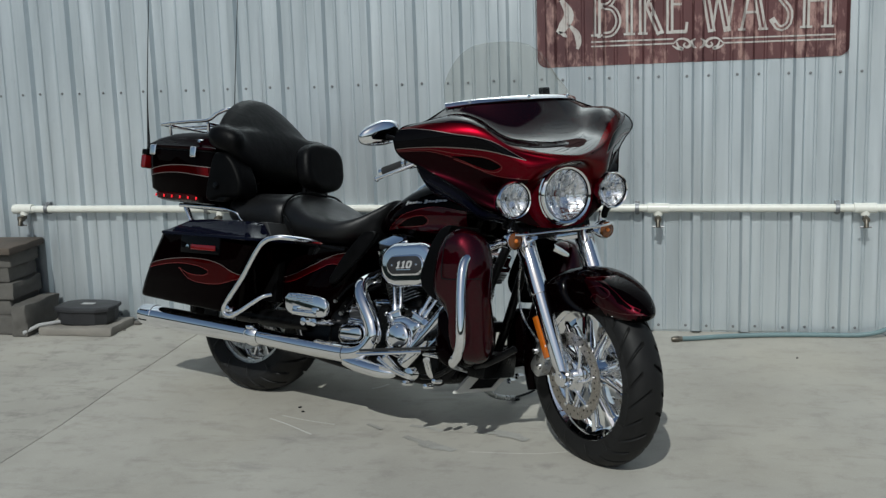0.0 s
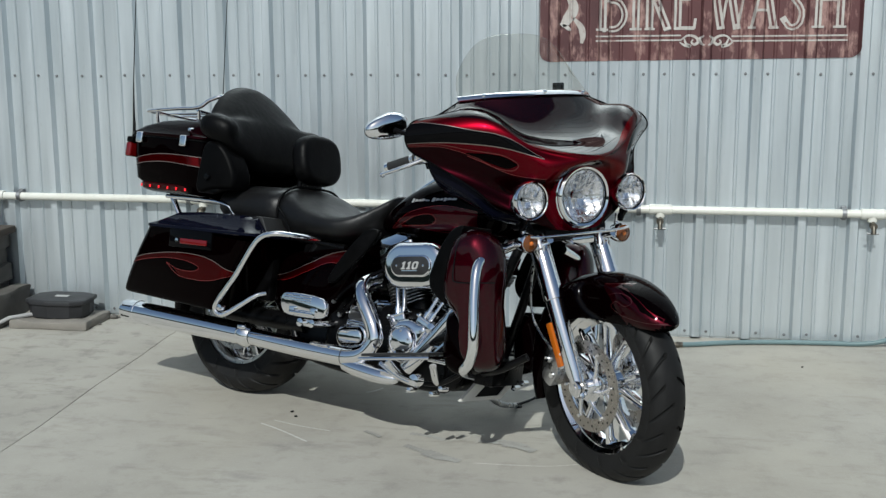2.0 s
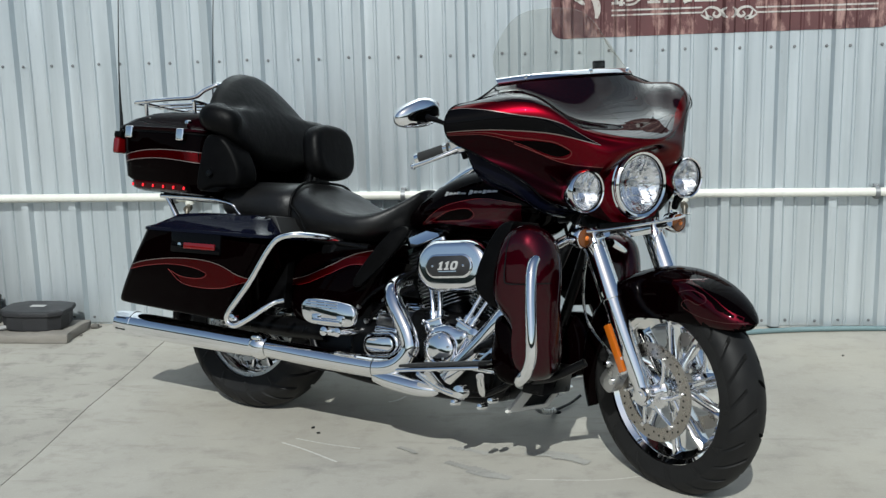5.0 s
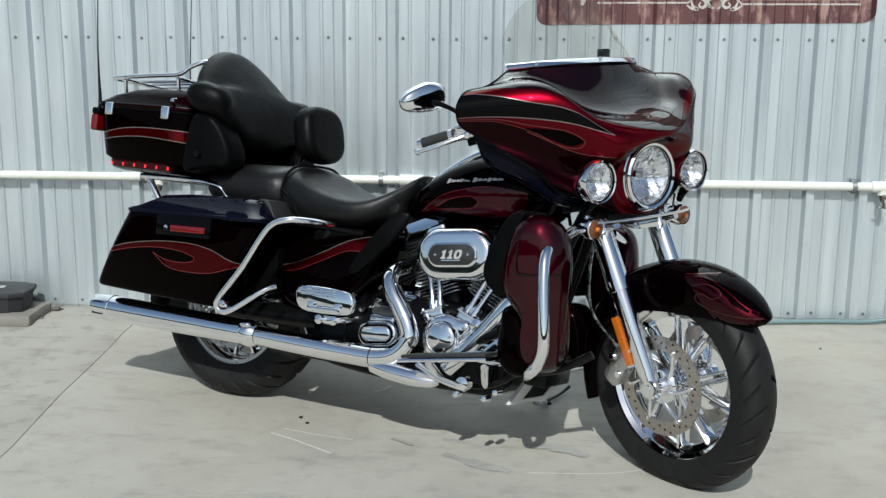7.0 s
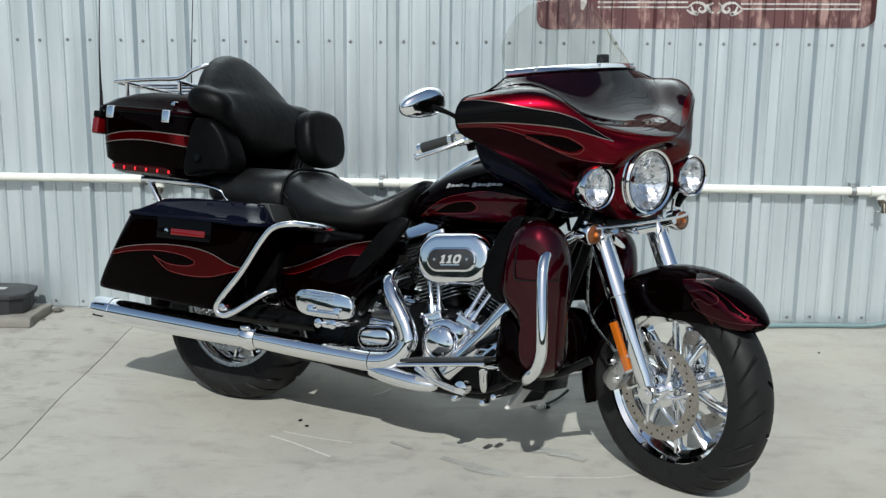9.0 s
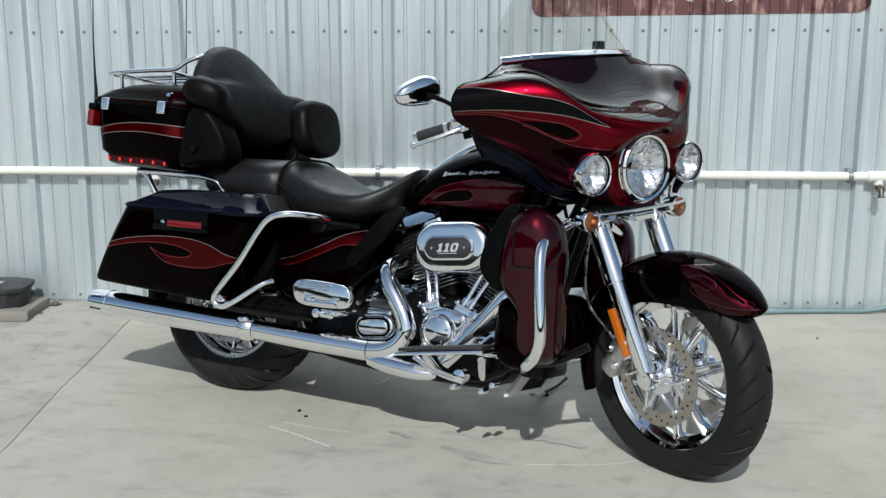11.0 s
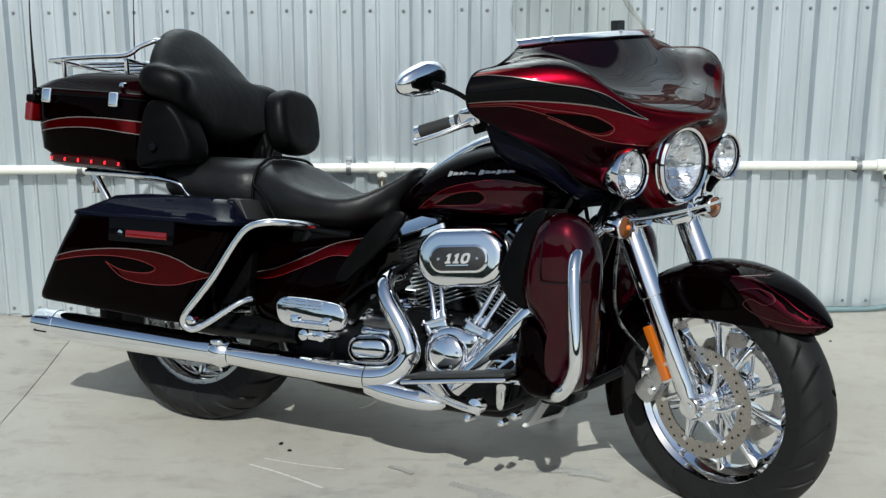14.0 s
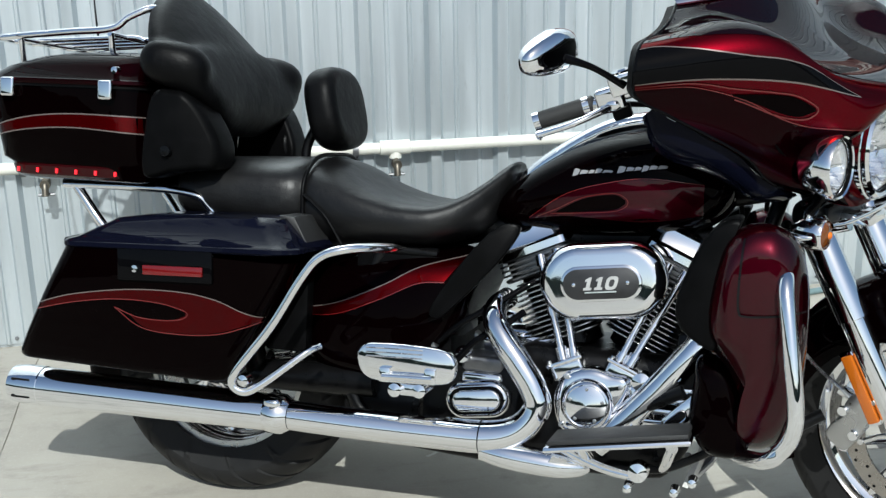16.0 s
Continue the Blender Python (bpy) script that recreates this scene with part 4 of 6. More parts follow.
def surface(grid, thick):
    """A shell with thickness from a grid of points."""
    g = np.array(grid)
    du, dv = np.gradient(g, axis=1), np.gradient(g, axis=0)
    nor = np.cross(du, dv)
    nor /= np.linalg.norm(nor, axis=2, keepdims=True) + 1e-9
    if nor[len(g) // 2, len(g[0]) // 2][0] < 0:
        nor = -nor
    bm = bmesh.new()
    V = [[[bm.verts.new(tuple(p)) for p in row] for row in (g - nor * t)] for t in (0, thick)]
    nv, nu = len(g), len(g[0])
    for L in V:
        for j in range(nv - 1):
            for i in range(nu - 1):
                bm.faces.new((L[j][i], L[j][i + 1], L[j + 1][i + 1], L[j + 1][i]))
    rim = [(0, i) for i in range(nu)] + [(j, nu - 1) for j in range(1, nv)] + [(nv - 1, i) for i in range(nu - 2, -1, -1)] + [(j, 0) for j in range(nv - 2, 0, -1)]
    for a, q in zip(rim, rim[1:] + rim[:1]):
        bm.faces.new((V[0][a[0]][a[1]], V[0][q[0]][q[1]], V[1][q[0]][q[1]], V[1][a[0]][a[1]]))
    return bm, nor


FG = fairing_grid()
fair_bm, FN = surface(FG, 0.005)
fairing = f("fairing", fair_bm, candy, None, "dark candy red batwing fairing with black and flame stripes")


def fair_point(u, v, lift):
    """A place on the fairing: u from -1 (right rim) to 1, v from 0 (foot) to 1."""
    x, y = (u + 1) / 2 * 48, v * 48
    i, j = min(int(x), 47), min(int(y), 47)
    fx, fy = x - i, y - j
    g = np.array(FG)
    mixv = lambda a: (a[j][i] * (1 - fx) + a[j][i + 1] * fx) * (1 - fy) + (a[j + 1][i] * (1 - fx) + a[j + 1][i + 1] * fx) * fy
    return Vector(tuple(mixv(g) + mixv(FN) * lift))


def fair_patch(upper, lower, n=36, m=8, lift=0.0012):
    """A painted shape on the fairing between two (u, v) curves, and its mirror."""
    a, q = spline(upper, n), spline(lower, n)
    bm = bmesh.new()
    rows = [[bm.verts.new(fair_point(*(p + (r - p) * k / (m - 1)), lift)) for k in range(m)] for p, r in zip(a, q)]
    for s, t in zip(rows, rows[1:]):
        for k in range(m - 1):
            bm.faces.new((s[k], s[k + 1], t[k + 1], t[k]))
    return [bm, flipped(bm)]


def fair_line(path, w=0.006, n=50):
    c = spline(path, n)
    up, lo = [], []
    for i, p in enumerate(c):
        t = c[min(i + 1, n - 1)] - c[max(i - 1, 0)]
        t = t / max(np.linalg.norm(t), 1e-9)
        nn = np.array((-t[1], t[0])) * w / 2
        up.append(p + nn)
        lo.append(p - nn)
    return fair_patch(up, lo, n, 2, 0.002)


BAND_UP = [(-0.999, 0.645), (-0.95, 0.640), (-0.875, 0.592), (-0.792, 0.540), (-0.717, 0.510), (-0.617, 0.499), (-0.508, 0.490), (-0.375, 0.431)]
BAND_LO = [(-0.999, 0.463), (-0.942, 0.463), (-0.858, 0.455), (-0.775, 0.443), (-0.675, 0.433), (-0.558, 0.429), (-0.46, 0.429), (-0.375, 0.429)]
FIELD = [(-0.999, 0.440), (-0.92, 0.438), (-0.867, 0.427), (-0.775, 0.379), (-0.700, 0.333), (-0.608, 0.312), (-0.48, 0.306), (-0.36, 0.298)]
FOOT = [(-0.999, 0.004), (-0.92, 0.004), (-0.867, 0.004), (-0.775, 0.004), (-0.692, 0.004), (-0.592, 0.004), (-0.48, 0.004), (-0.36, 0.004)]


def fair_parts(name, bms, material, label=""):
    for q in bms:
        f(name, q, material, fairing, label)


# Edge between the candy red and the darker, shaded colour painted above it.
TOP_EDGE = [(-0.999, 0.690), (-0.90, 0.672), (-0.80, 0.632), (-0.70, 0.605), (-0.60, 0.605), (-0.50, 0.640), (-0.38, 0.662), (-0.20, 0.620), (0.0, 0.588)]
f("edge_trim", tube([tuple(r[0]) for r in FG[1:]], 0.0035, 8), gloss_black, fairing, "black edge trim")
f("edge_trim", tube([tuple(r[-1]) for r in FG[1:]], 0.0035, 8), gloss_black, fairing, "black edge trim")
fair_parts("shaded_top", fair_patch([(u, 0.998) for u, v in TOP_EDGE], TOP_EDGE, 40, 22, 0.0010), shaded_candy, "upper panel, its shaded candy red painted as near-black maroon")
fair_parts("black_band", fair_patch(BAND_UP, BAND_LO), gloss_black, "gloss black painted band")
# Darker maroon holds both the paint's fade and the flank's downward-facing shade.
fair_parts("shaded_fade_field", fair_patch(FIELD, FOOT, 36, 24, 0.0010), deep_maroon, "lower field, a dark maroon fade with its shade painted in")
fair_parts("pinstripe", fair_line(BAND_UP, 0.005) + fair_line(BAND_LO, 0.005), silver_line)
fair_parts("dark_lick", fair_patch([(-0.80, 0.397), (-0.70, 0.394), (-0.642, 0.387), (-0.583, 0.364)], [(-0.80, 0.393), (-0.71, 0.350), (-0.642, 0.338), (-0.583, 0.356)], lift=0.0022), cherry)
fair_parts("pinstripe", fair_line([(-0.999, 0.450), (-0.88, 0.445), (-0.79, 0.415), (-0.70, 0.401), (-0.635, 0.392), (-0.575, 0.364), (-0.60, 0.337), (-0.65, 0.330), (-0.72, 0.342), (-0.80, 0.382)], 0.0045), red_line)
fair_parts("pinstripe", fair_line(FIELD, 0.0035), red_line)

# the fairing's inner shell, dash and vent wings
rings = []
for k, (dx, s) in enumerate(((-0.004, 0.985), (-0.030, 0.95), (-0.030, 0.88), (0.02, 0.80))):
    ring = []
    for j in range(49):
        p = FG[j][0]
        ring.append(Vector((p[0] + dx, -abs(p[1]) * s, p[2] * s + (1 - s) * 1.08)))
    for j in range(48, -1, -1):
        p = FG[j][0]
        ring.append(Vector((p[0] + dx, abs(p[1]) * s, p[2] * s + (1 - s) * 1.08)))
    rings.append(ring)
f("inner_fairing", bridge(bmesh.new(), rings), black_plastic, fairing, "black inner fairing")
skirt_top = spline([(1.200, 0.405, 1.060), (1.215, 0.395, 1.035), (1.262, 0.375, 1.015), (1.318, 0.335, 0.975), (1.352, 0.280, 0.910), (1.375, 0.225, 0.875), (1.38, 0.16, 0.85)], 30)
skirt_foot = spline([(1.150, 0.385, 1.030), (1.163, 0.370, 0.973), (1.199, 0.350, 0.940), (1.252, 0.325, 0.922), (1.284, 0.288, 0.893), (1.322, 0.245, 0.853), (1.33, 0.16, 0.83)], 30)
skirt = surface([[p + (q - p) * t + np.array((0, 0.018 * math.sin(math.pi * t), 0)) for p, q in zip(skirt_foot, skirt_top)] for t in np.linspace(0, 1, 10)], 0.006)[0]
for q in (flipped(skirt), skirt):
    f("fairing_skirt", q, navy_black, fairing, "gloss dark lower fairing skirt")

# headlight and passing lamps
def lamp(name, centre, R, depth, label, rim=0.012):
    c = Vector(centre)
    shell = lathe([(0.0, -depth), (R * 0.35, -depth * 0.98), (R * 0.75, -depth * 0.75), (R * 0.97, -depth * 0.3), (R, -0.008), (R + 0.001, 0.006), (R - rim * 0.35, 0.012), (R - rim, 0.008), (R - rim, -0.004)], 56, "X")
    root = f(name, moved(shell, Matrix.Translation(c)), chrome, None, label)
    r = R - rim
    facets = bmesh.new()
    rings = []
    for j, t in enumerate(np.linspace(0.12, 1.0, 15)):
        rings.append([Vector((-depth * 0.62 * (1 - t * t) - 0.004, r * t * math.cos(q), r * t * math.sin(q))) for q in [2 * math.pi * k / 96 for k in range(96)]])
    bridge(facets, rings, True, False)
    for v in facets.verts:
        flute = abs(math.sin(math.pi * v.co.y / (r * (0.30 if v.co.z > 0 else 0.44))))
        cell = math.sin(round(v.co.y / (r * 0.26)) * 2.3 + round(v.co.z / (r * 0.30)) * 1.7)
        v.co.x += r * (0.045 * flute + 0.022 * cell)
    f("reflector", moved(facets, Matrix.Translation(c)), reflector, root, "faceted mirror reflector", False)
    f("gasket", moved(lathe([(r + 0.0012, 0.006), (r + 0.0010, 0.0095), (r - 0.0008, 0.0085), (r - 0.0012, 0.002)], 56, "X"), Matrix.Translation(c)), black_plastic, root, "dark rubber gasket")
    f("bulb", moved(merged(lathe([(0.0, -0.014), (r * 0.10, -0.018), (r * 0.13, -depth * 0.35), (r * 0.12, -depth * 0.5), (0.0, -depth * 0.55)], 20, "X")), Matrix.Translation(c)), steel, root)
    dome = [(r * math.sin(q), r * 0.16 * math.cos(q) * 1.4) for q in np.linspace(math.pi / 2, 0.02, 9)]
    outer = [(a, h - 0.002) for a, h in dome]
    lens = f("lens", moved(lathe(outer + [(a * 0.985, h - 0.004) for a, h in outer[::-1]], 56, "X"), Matrix.Translation(c)), lens_glass, root, "clear glass lens")
    lens.visible_shadow = False
    return root


HEAD = (1.489, 0, 0.929)
head = lamp("headlight", HEAD, 0.102, 0.095, "chrome-ringed round headlight", 0.013)
f("headlight_cup", moved(lathe([(0.104, -0.06), (0.108, -0.055), (0.108, -0.006), (0.104, -0.004)], 56, "X"), Matrix.Translation(HEAD)), chrome, head)
for s in (-1, 1):
    sp = lamp("passing_lamp", (1.478, s * 0.206, 0.928), 0.064, 0.075, "chrome round passing lamp", 0.007)
    f("lamp_stem", tube([(1.455, s * 0.205, 0.875), (1.440, s * 0.204, 0.85), (1.425, s * 0.206, 0.832)], [0.018, 0.012, 0.014], 14), gloss_black, sp, "black lamp stem")
    sig = f("turn_signal", lathe([(0.0, 1.405), (0.018, 1.408), (0.030, 1.428), (0.034, 1.455), (0.033, 1.472), (0.0295, 1.476), (0.0275, 1.468)], 32, "X", (0, s * 0.200, 0.775)), chrome, None, "chrome bullet turn signal")
    f("lens", lathe([(0.0275, 1.468), (0.027, 1.474), (0.020, 1.480), (0.010, 1.482), (0.0, 1.483)], 32, "X", (0, s * 0.200, 0.775)), smoked_lens, sig, "smoked amber lens")
    f("bulb", lathe([(0.0080, 1.4805), (0.0075, 1.484), (0.005, 1.4865), (0.0, 1.488)], 20, "X", (0, s * 0.200, 0.775)), deep_amber, sig, "orange bulb")
    f("stem", tube([(1.435, s * 0.200, 0.80), (1.44, s * 0.205, 0.84)], 0.009, 12), chrome, sig)

# windshield, its chrome trim and the knob behind it
arc = [(1.16, -0.272, 1.251), (1.215, -0.205, 1.259), (1.252, -0.11, 1.264), (1.266, 0, 1.266), (1.252, 0.11, 1.264), (1.215, 0.205, 1.259), (1.16, 0.272, 1.251)]
trim_pts = spline(arc, 41)
rings = []
for i, p in enumerate(trim_pts):
    q = Vector(tuple(p))
    out = Vector((math.cos(radians(-62 + 124 * i / 40)) * 1, math.sin(radians(-62 + 124 * i / 40)), 0))
    back = Vector((-0.62, 0, 0.78))
    rings.append([q + out * o + back * h for o, h in ((0.008, -0.010), (0.013, -0.006), (0.012, 0.008), (0.007, 0.012), (-0.002, 0.011), (-0.002, -0.010))])
screen = []
for t in np.linspace(0, 1, 17):
    row = []
    for p in trim_pts:
        q = abs(p[1]) / 0.272
        h = t * 0.255 * (1 - 0.62 * q ** 3.5)
        row.append(np.array((p[0] - 0.60 * h, p[1] * (1 - 0.10 * t * t), p[2] + 0.80 * h)))
    screen.append(row)
ws = f("windshield", surface(screen, 0.003)[0], tint_glass, None, "clear curved plastic windshield")
ws.visible_shadow = False
edge = [tuple(r[0]) for r in screen] + [tuple(p) for p in screen[-1][1:-1]] + [tuple(r[-1]) for r in screen[::-1]]
f("screen_edge", tube(edge, 0.0006, 6), screen_edge, ws, "clear polished windshield edge")
f("windshield_trim", bridge(bmesh.new(), rings), chrome, ws, "chrome windshield trim strip")
for y in (-0.19, 0.0, 0.19):
    k = int((y + 0.272) / 0.544 * 40)
    q = trim_pts[k]
    f("trim_screw", moved(lathe([(0.0, 0.004), (0.006, 0.003), (0.007, 0.0)], 12, "X"), Matrix.Translation((q[0] + 0.0115, q[1], q[2] + 0.004))), chrome, ws)
f("dash_knob", box(1.097, 1.123, 0.162, 0.198, 1.247, 1.285, 0.005), black_plastic)

# mirrors, bars, grips, levers
for s in (-1, 1):
    mir = blob((0.060, -0.003, 0.0), (0.080, 0.030, 0.046), 36, 20, 2.6, 2.8)
    for v in mir.verts:
        v.co.z = v.co.z * (1 - 0.30 * max(0, (v.co.x - 0.05) / 0.09)) - 0.10 * max(0, v.co.x - 0.05)
    m = Matrix.Translation((1.042, s * 0.398, 1.188 - (0.035 if s > 0 else 0))) @ Matrix.Rotation(s * radians(97), 4, "Z") @ Matrix.Rotation(radians(4), 4, "Y")
    mi = f("mirror", moved(mir, m), chrome, None, "chrome teardrop mirror")
    f("mirror_stem", tube([(1.06, s * 0.44, 1.172), (1.10, s * 0.40, 1.150), (1.15, s * 0.36, 1.11)], [0.010, 0.007, 0.008], 10, 14), gloss_black, mi)
    grip_in, grip_out = Vector((1.062, s * 0.384, 1.050)), Vector((0.950, s * 0.447, 1.012))
    bar = f("handlebar", tube([(1.22, s * 0.06, 1.05), (1.21, s * 0.20, 1.09), (1.16, s * 0.32, 1.082), tuple(grip_in)], 0.0125, 14, 22), chrome)
    gd = (grip_out - grip_in)
    prof = [0.0125, 0.018, 0.0185, 0.0185, 0.0185, 0.019, 0.017]
    f("grip", tube([tuple(grip_in + gd * t) for t in (0.0, 0.04, 0.3, 0.6, 0.9, 0.97, 1.0)], prof, 18), grip_black, bar, "black and chrome grip")
    for t in (0.15, 0.95):
        f("grip_band", tube([tuple(grip_in + gd * (t - 0.05)), tuple(grip_in + gd * (t + 0.05))], 0.0198, 18), chrome, bar)
    f("switch_box", moved(box(-0.03, 0.03, -0.026, 0.026, -0.026, 0.026, 0.010, 3), aim(gd, grip_in - gd * 0.24)), chrome, bar)
    f("lever", tube([tuple(grip_in + Vector((0.045, -s * 0.01, 0.0))), tuple(grip_in + gd * 0.5 + Vector((0.052, s * 0.035, -0.012))), tuple(grip_in + gd * 0.98 + Vector((0.045, s * 0.040, -0.016))), tuple(grip_in + gd * 1.02 + Vector((0.043, s * 0.040, -0.017)))], [0.009, 0.007, 0.007, 0.011], 12, 16), chrome, bar, "chrome lever")
    f("fluid_reservoir", moved(merged(box(-0.030, 0.030, -0.024, 0.024, -0.022, 0.022, 0.007, 3), lathe([(0.0, 0.030), (0.015, 0.030), (0.019, 0.026), (0.019, 0.018)], 20, "Z")), aim(gd, grip_in - gd * 0.38 + Vector((0.010, 0, 0.026)))), chrome, bar, "chrome fluid reservoir")
    f("lever_perch", tube([tuple(grip_in - gd * 0.02 + Vector((0.0, 0, -0.004))), tuple(grip_in - gd * 0.10 + Vector((0.03, 0, -0.006))), tuple(grip_in + Vector((0.048, -s * 0.01, 0.0)))], [0.020, 0.016, 0.012], 14, 10), chrome, bar)
    f("switch_buttons", moved(box(-0.020, 0.020, -0.012, 0.012, -0.016, 0.016, 0.005), aim(gd, grip_in - gd * 0.42 + Vector((0.0, 0, -0.034)))), black_plastic, bar)
    f("grip_stripe", tube([tuple(grip_in + gd * 0.22 + Vector((0.016, -s * 0.004, 0.010))), tuple(grip_in + gd * 0.88 + Vector((0.016, -s * 0.004, 0.010)))], 0.0035, 8), chrome, bar)
    f("cable", tube([tuple(grip_in), (1.20, s * 0.24, 1.02), (1.24, s * 0.12, 0.90), (1.25, s * 0.08, 0.75)], 0.006, 8, 24), black_plastic, bar)

# tank and console
def ring_x(x, hw, zt, zb, e_t=2.2, n=28, cy=0.0):
    """A cross section at x: half width, top and bottom, rounded."""
    zc, hz = (zt + zb) / 2, (zt - zb) / 2
    return [Vector((x, cy + hw * math.copysign(abs(math.cos(q)) ** (2 / e_t), math.cos(q)), zc + hz * math.copysign(abs(math.sin(q)) ** (2 / e_t), math.sin(q)))) for q in [2 * math.pi * k / n for k in range(n)]]


def loft_x(stations, n=40, e=2.2, seg=32):
    return bridge(bmesh.new(), [ring_x(s[0], max(s[1], 0.004), s[2], s[3], e, seg) for s in spline(stations, n)])


tank_bm = loft_x([(0.650, 0.04, 0.760, 0.735), (0.68, 0.09, 0.790, 0.712), (0.75, 0.135, 0.848, 0.700), (0.85, 0.165, 0.910, 0.698), (0.96, 0.180, 0.948, 0.703), (1.06, 0.178, 0.955, 0.712), (1.14, 0.150, 0.935, 0.735), (1.185, 0.11, 0.905, 0.775), (1.20, 0.05, 0.87, 0.82)], 48, 2.5, 40)
tf = [on_side([(0.755, 0.738), (0.84, 0.794), (0.936, 0.824), (1.02, 0.836), (1.13, 0.828)], [(0.755, 0.735), (0.84, 0.748), (0.936, 0.745), (1.02, 0.745), (1.13, 0.765)], tank_bm),
      on_side([(0.82, 0.757), (0.88, 0.788), (0.945, 0.800), (0.970, 0.790)], [(0.82, 0.754), (0.88, 0.760), (0.945, 0.768), (0.970, 0.782)], tank_bm, 30, 4, 0.0024),
      line_on_side([(0.755, 0.738), (0.84, 0.796), (0.936, 0.826), (1.02, 0.838), (1.13, 0.830)], tank_bm, 0.0014, 60, 0.0026),
      line_on_side([(0.806, 0.751), (0.867, 0.756), (0.951, 0.766), (0.976, 0.786), (0.949, 0.803), (0.88, 0.791), (0.82, 0.762), (0.775, 0.742)], tank_bm, 0.0015, 60, 0.0030)]
badge = []
for x0, w, h in (((0.846, 0.010, 0.016), (0.858, 0.013, 0.009), (0.873, 0.009, 0.008), (0.884, 0.011, 0.010), (0.897, 0.016, 0.006), (0.922, 0.012, 0.015), (0.936, 0.012, 0.009), (0.950, 0.010, 0.008), (0.962, 0.010, 0.013), (0.974, 0.012, 0.009), (0.988, 0.014, 0.008))):
    x0, w = 0.852 + (x0 - 0.846) * 1.28, w * 1.25
    z0 = 0.838 + (x0 - 0.852) * 0.115 - (0.003 if h > 0.012 else 0)
    badge.append(on_side([(x0 + 0.004, z0 + h), (x0 + 0.004 + w / 2, z0 + h + 0.0006), (x0 + 0.004 + w, z0 + h * 0.9)], [(x0, z0), (x0 + w / 2, z0 + 0.0015), (x0 + w, z0 + h * 0.25)], tank_bm, 8, 3, 0.003))
tank = b("fuel_tank", tank_bm, cherry, None, "black cherry fuel tank with red flames")
b("flame", tf[0], maroon, tank, "red flame paint")
b("dark_lick", tf[1], cherry, tank)
b("pinstripe", tf[2], red_line, tank)
b("pinstripe", tf[3], red_line, tank)
for q in badge:
    b("tank_script", q, script_silver, tank, "silver tank script")
con = bridge(bmesh.new(), [ring_x(x, w, z + 0.012, z - 0.04, 2.6, 20) for x, w, z in spline([(0.665, 0.03, 0.777), (0.74, 0.056, 0.848), (0.80, 0.070, 0.892), (0.873, 0.078, 0.937), (0.945, 0.078, 0.965), (1.05, 0.066, 0.978), (1.12, 0.04, 0.970)], 24)])
b("tank_console", con, chrome, tank, "chrome tank console")

# frame, swing arm, stand and other dark ironwork
for s in (-1, 1):
    b("frame_tube", tube([(1.30, s * 0.03, 0.86), (1.255, s * 0.075, 0.70), (1.19, s * 0.10, 0.48), (1.13, s * 0.12, 0.30), (1.085, s * 0.13, 0.225), (1.02, s * 0.14, 0.205), (0.60, s * 0.14, 0.205), (0.40, s * 0.15, 0.255), (0.34, s * 0.15, 0.45), (0.42, s * 0.14, 0.64)], 0.017, 14, 46), black_metal)
    b("swing_arm", tube([(0.42, s * 0.15, 0.34), (0.2, s * 0.145, 0.33), (0.0, s * 0.14, RW)], [0.03, 0.028, 0.026], 14, 12, 1.3), black_metal)
    b("rear_strut", tube([(-0.02, s * 0.17, 0.36), (0.12, s * 0.165, 0.62)], 0.026, 16), chrome)
    b("rear_frame", tube([(0.55, s * 0.13, 0.64), (0.2, s * 0.14, 0.66), (-0.15, s * 0.13, 0.66), (-0.42, s * 0.12, 0.60)], 0.014, 12, 20), black_metal)
b("frame_cross_brace", merged(box(1.15, 1.17, -0.11, 0.11, 0.40, 0.44, 0.006), box(1.16, 1.24, -0.10, 0.10, 0.24, 0.33, 0.012)), black_metal)
b("backbone", tube([(0.45, 0, 0.66), (0.8, 0, 0.74), (1.30, 0, 0.84)], 0.035, 16, 16), black_metal)
b("battery_box", box(0.36, 0.60, -0.155, 0.155, 0.36, 0.64, 0.02), black_plastic)
# Added black box; closes a see-through gap below the side cover.
b("lower_guard", box(0.34, 0.62, -0.15, 0.15, 0.20, 0.355, 0.02), black_metal)
stand = b("kickstand", tube([(1.12, 0.05, 0.195), (1.085, 0.22, 0.140), (1.04, 0.40, 0.116), (1.016, 0.448, 0.1125)], [0.012, 0.011, 0.010, 0.009], 12, 24), steel, None, "steel kickstand")
b("stand_tab", tube([(1.030, 0.440, 0.115), (1.045, 0.52, 0.135), (1.055, 0.58, 0.160)], [0.006, 0.005, 0.006], 10, 10), black_metal, stand)
b("stand_foot", blob((1.020, 0.442, 0.1085), (0.030, 0.016, 0.009), 16, 10), black_metal, stand)

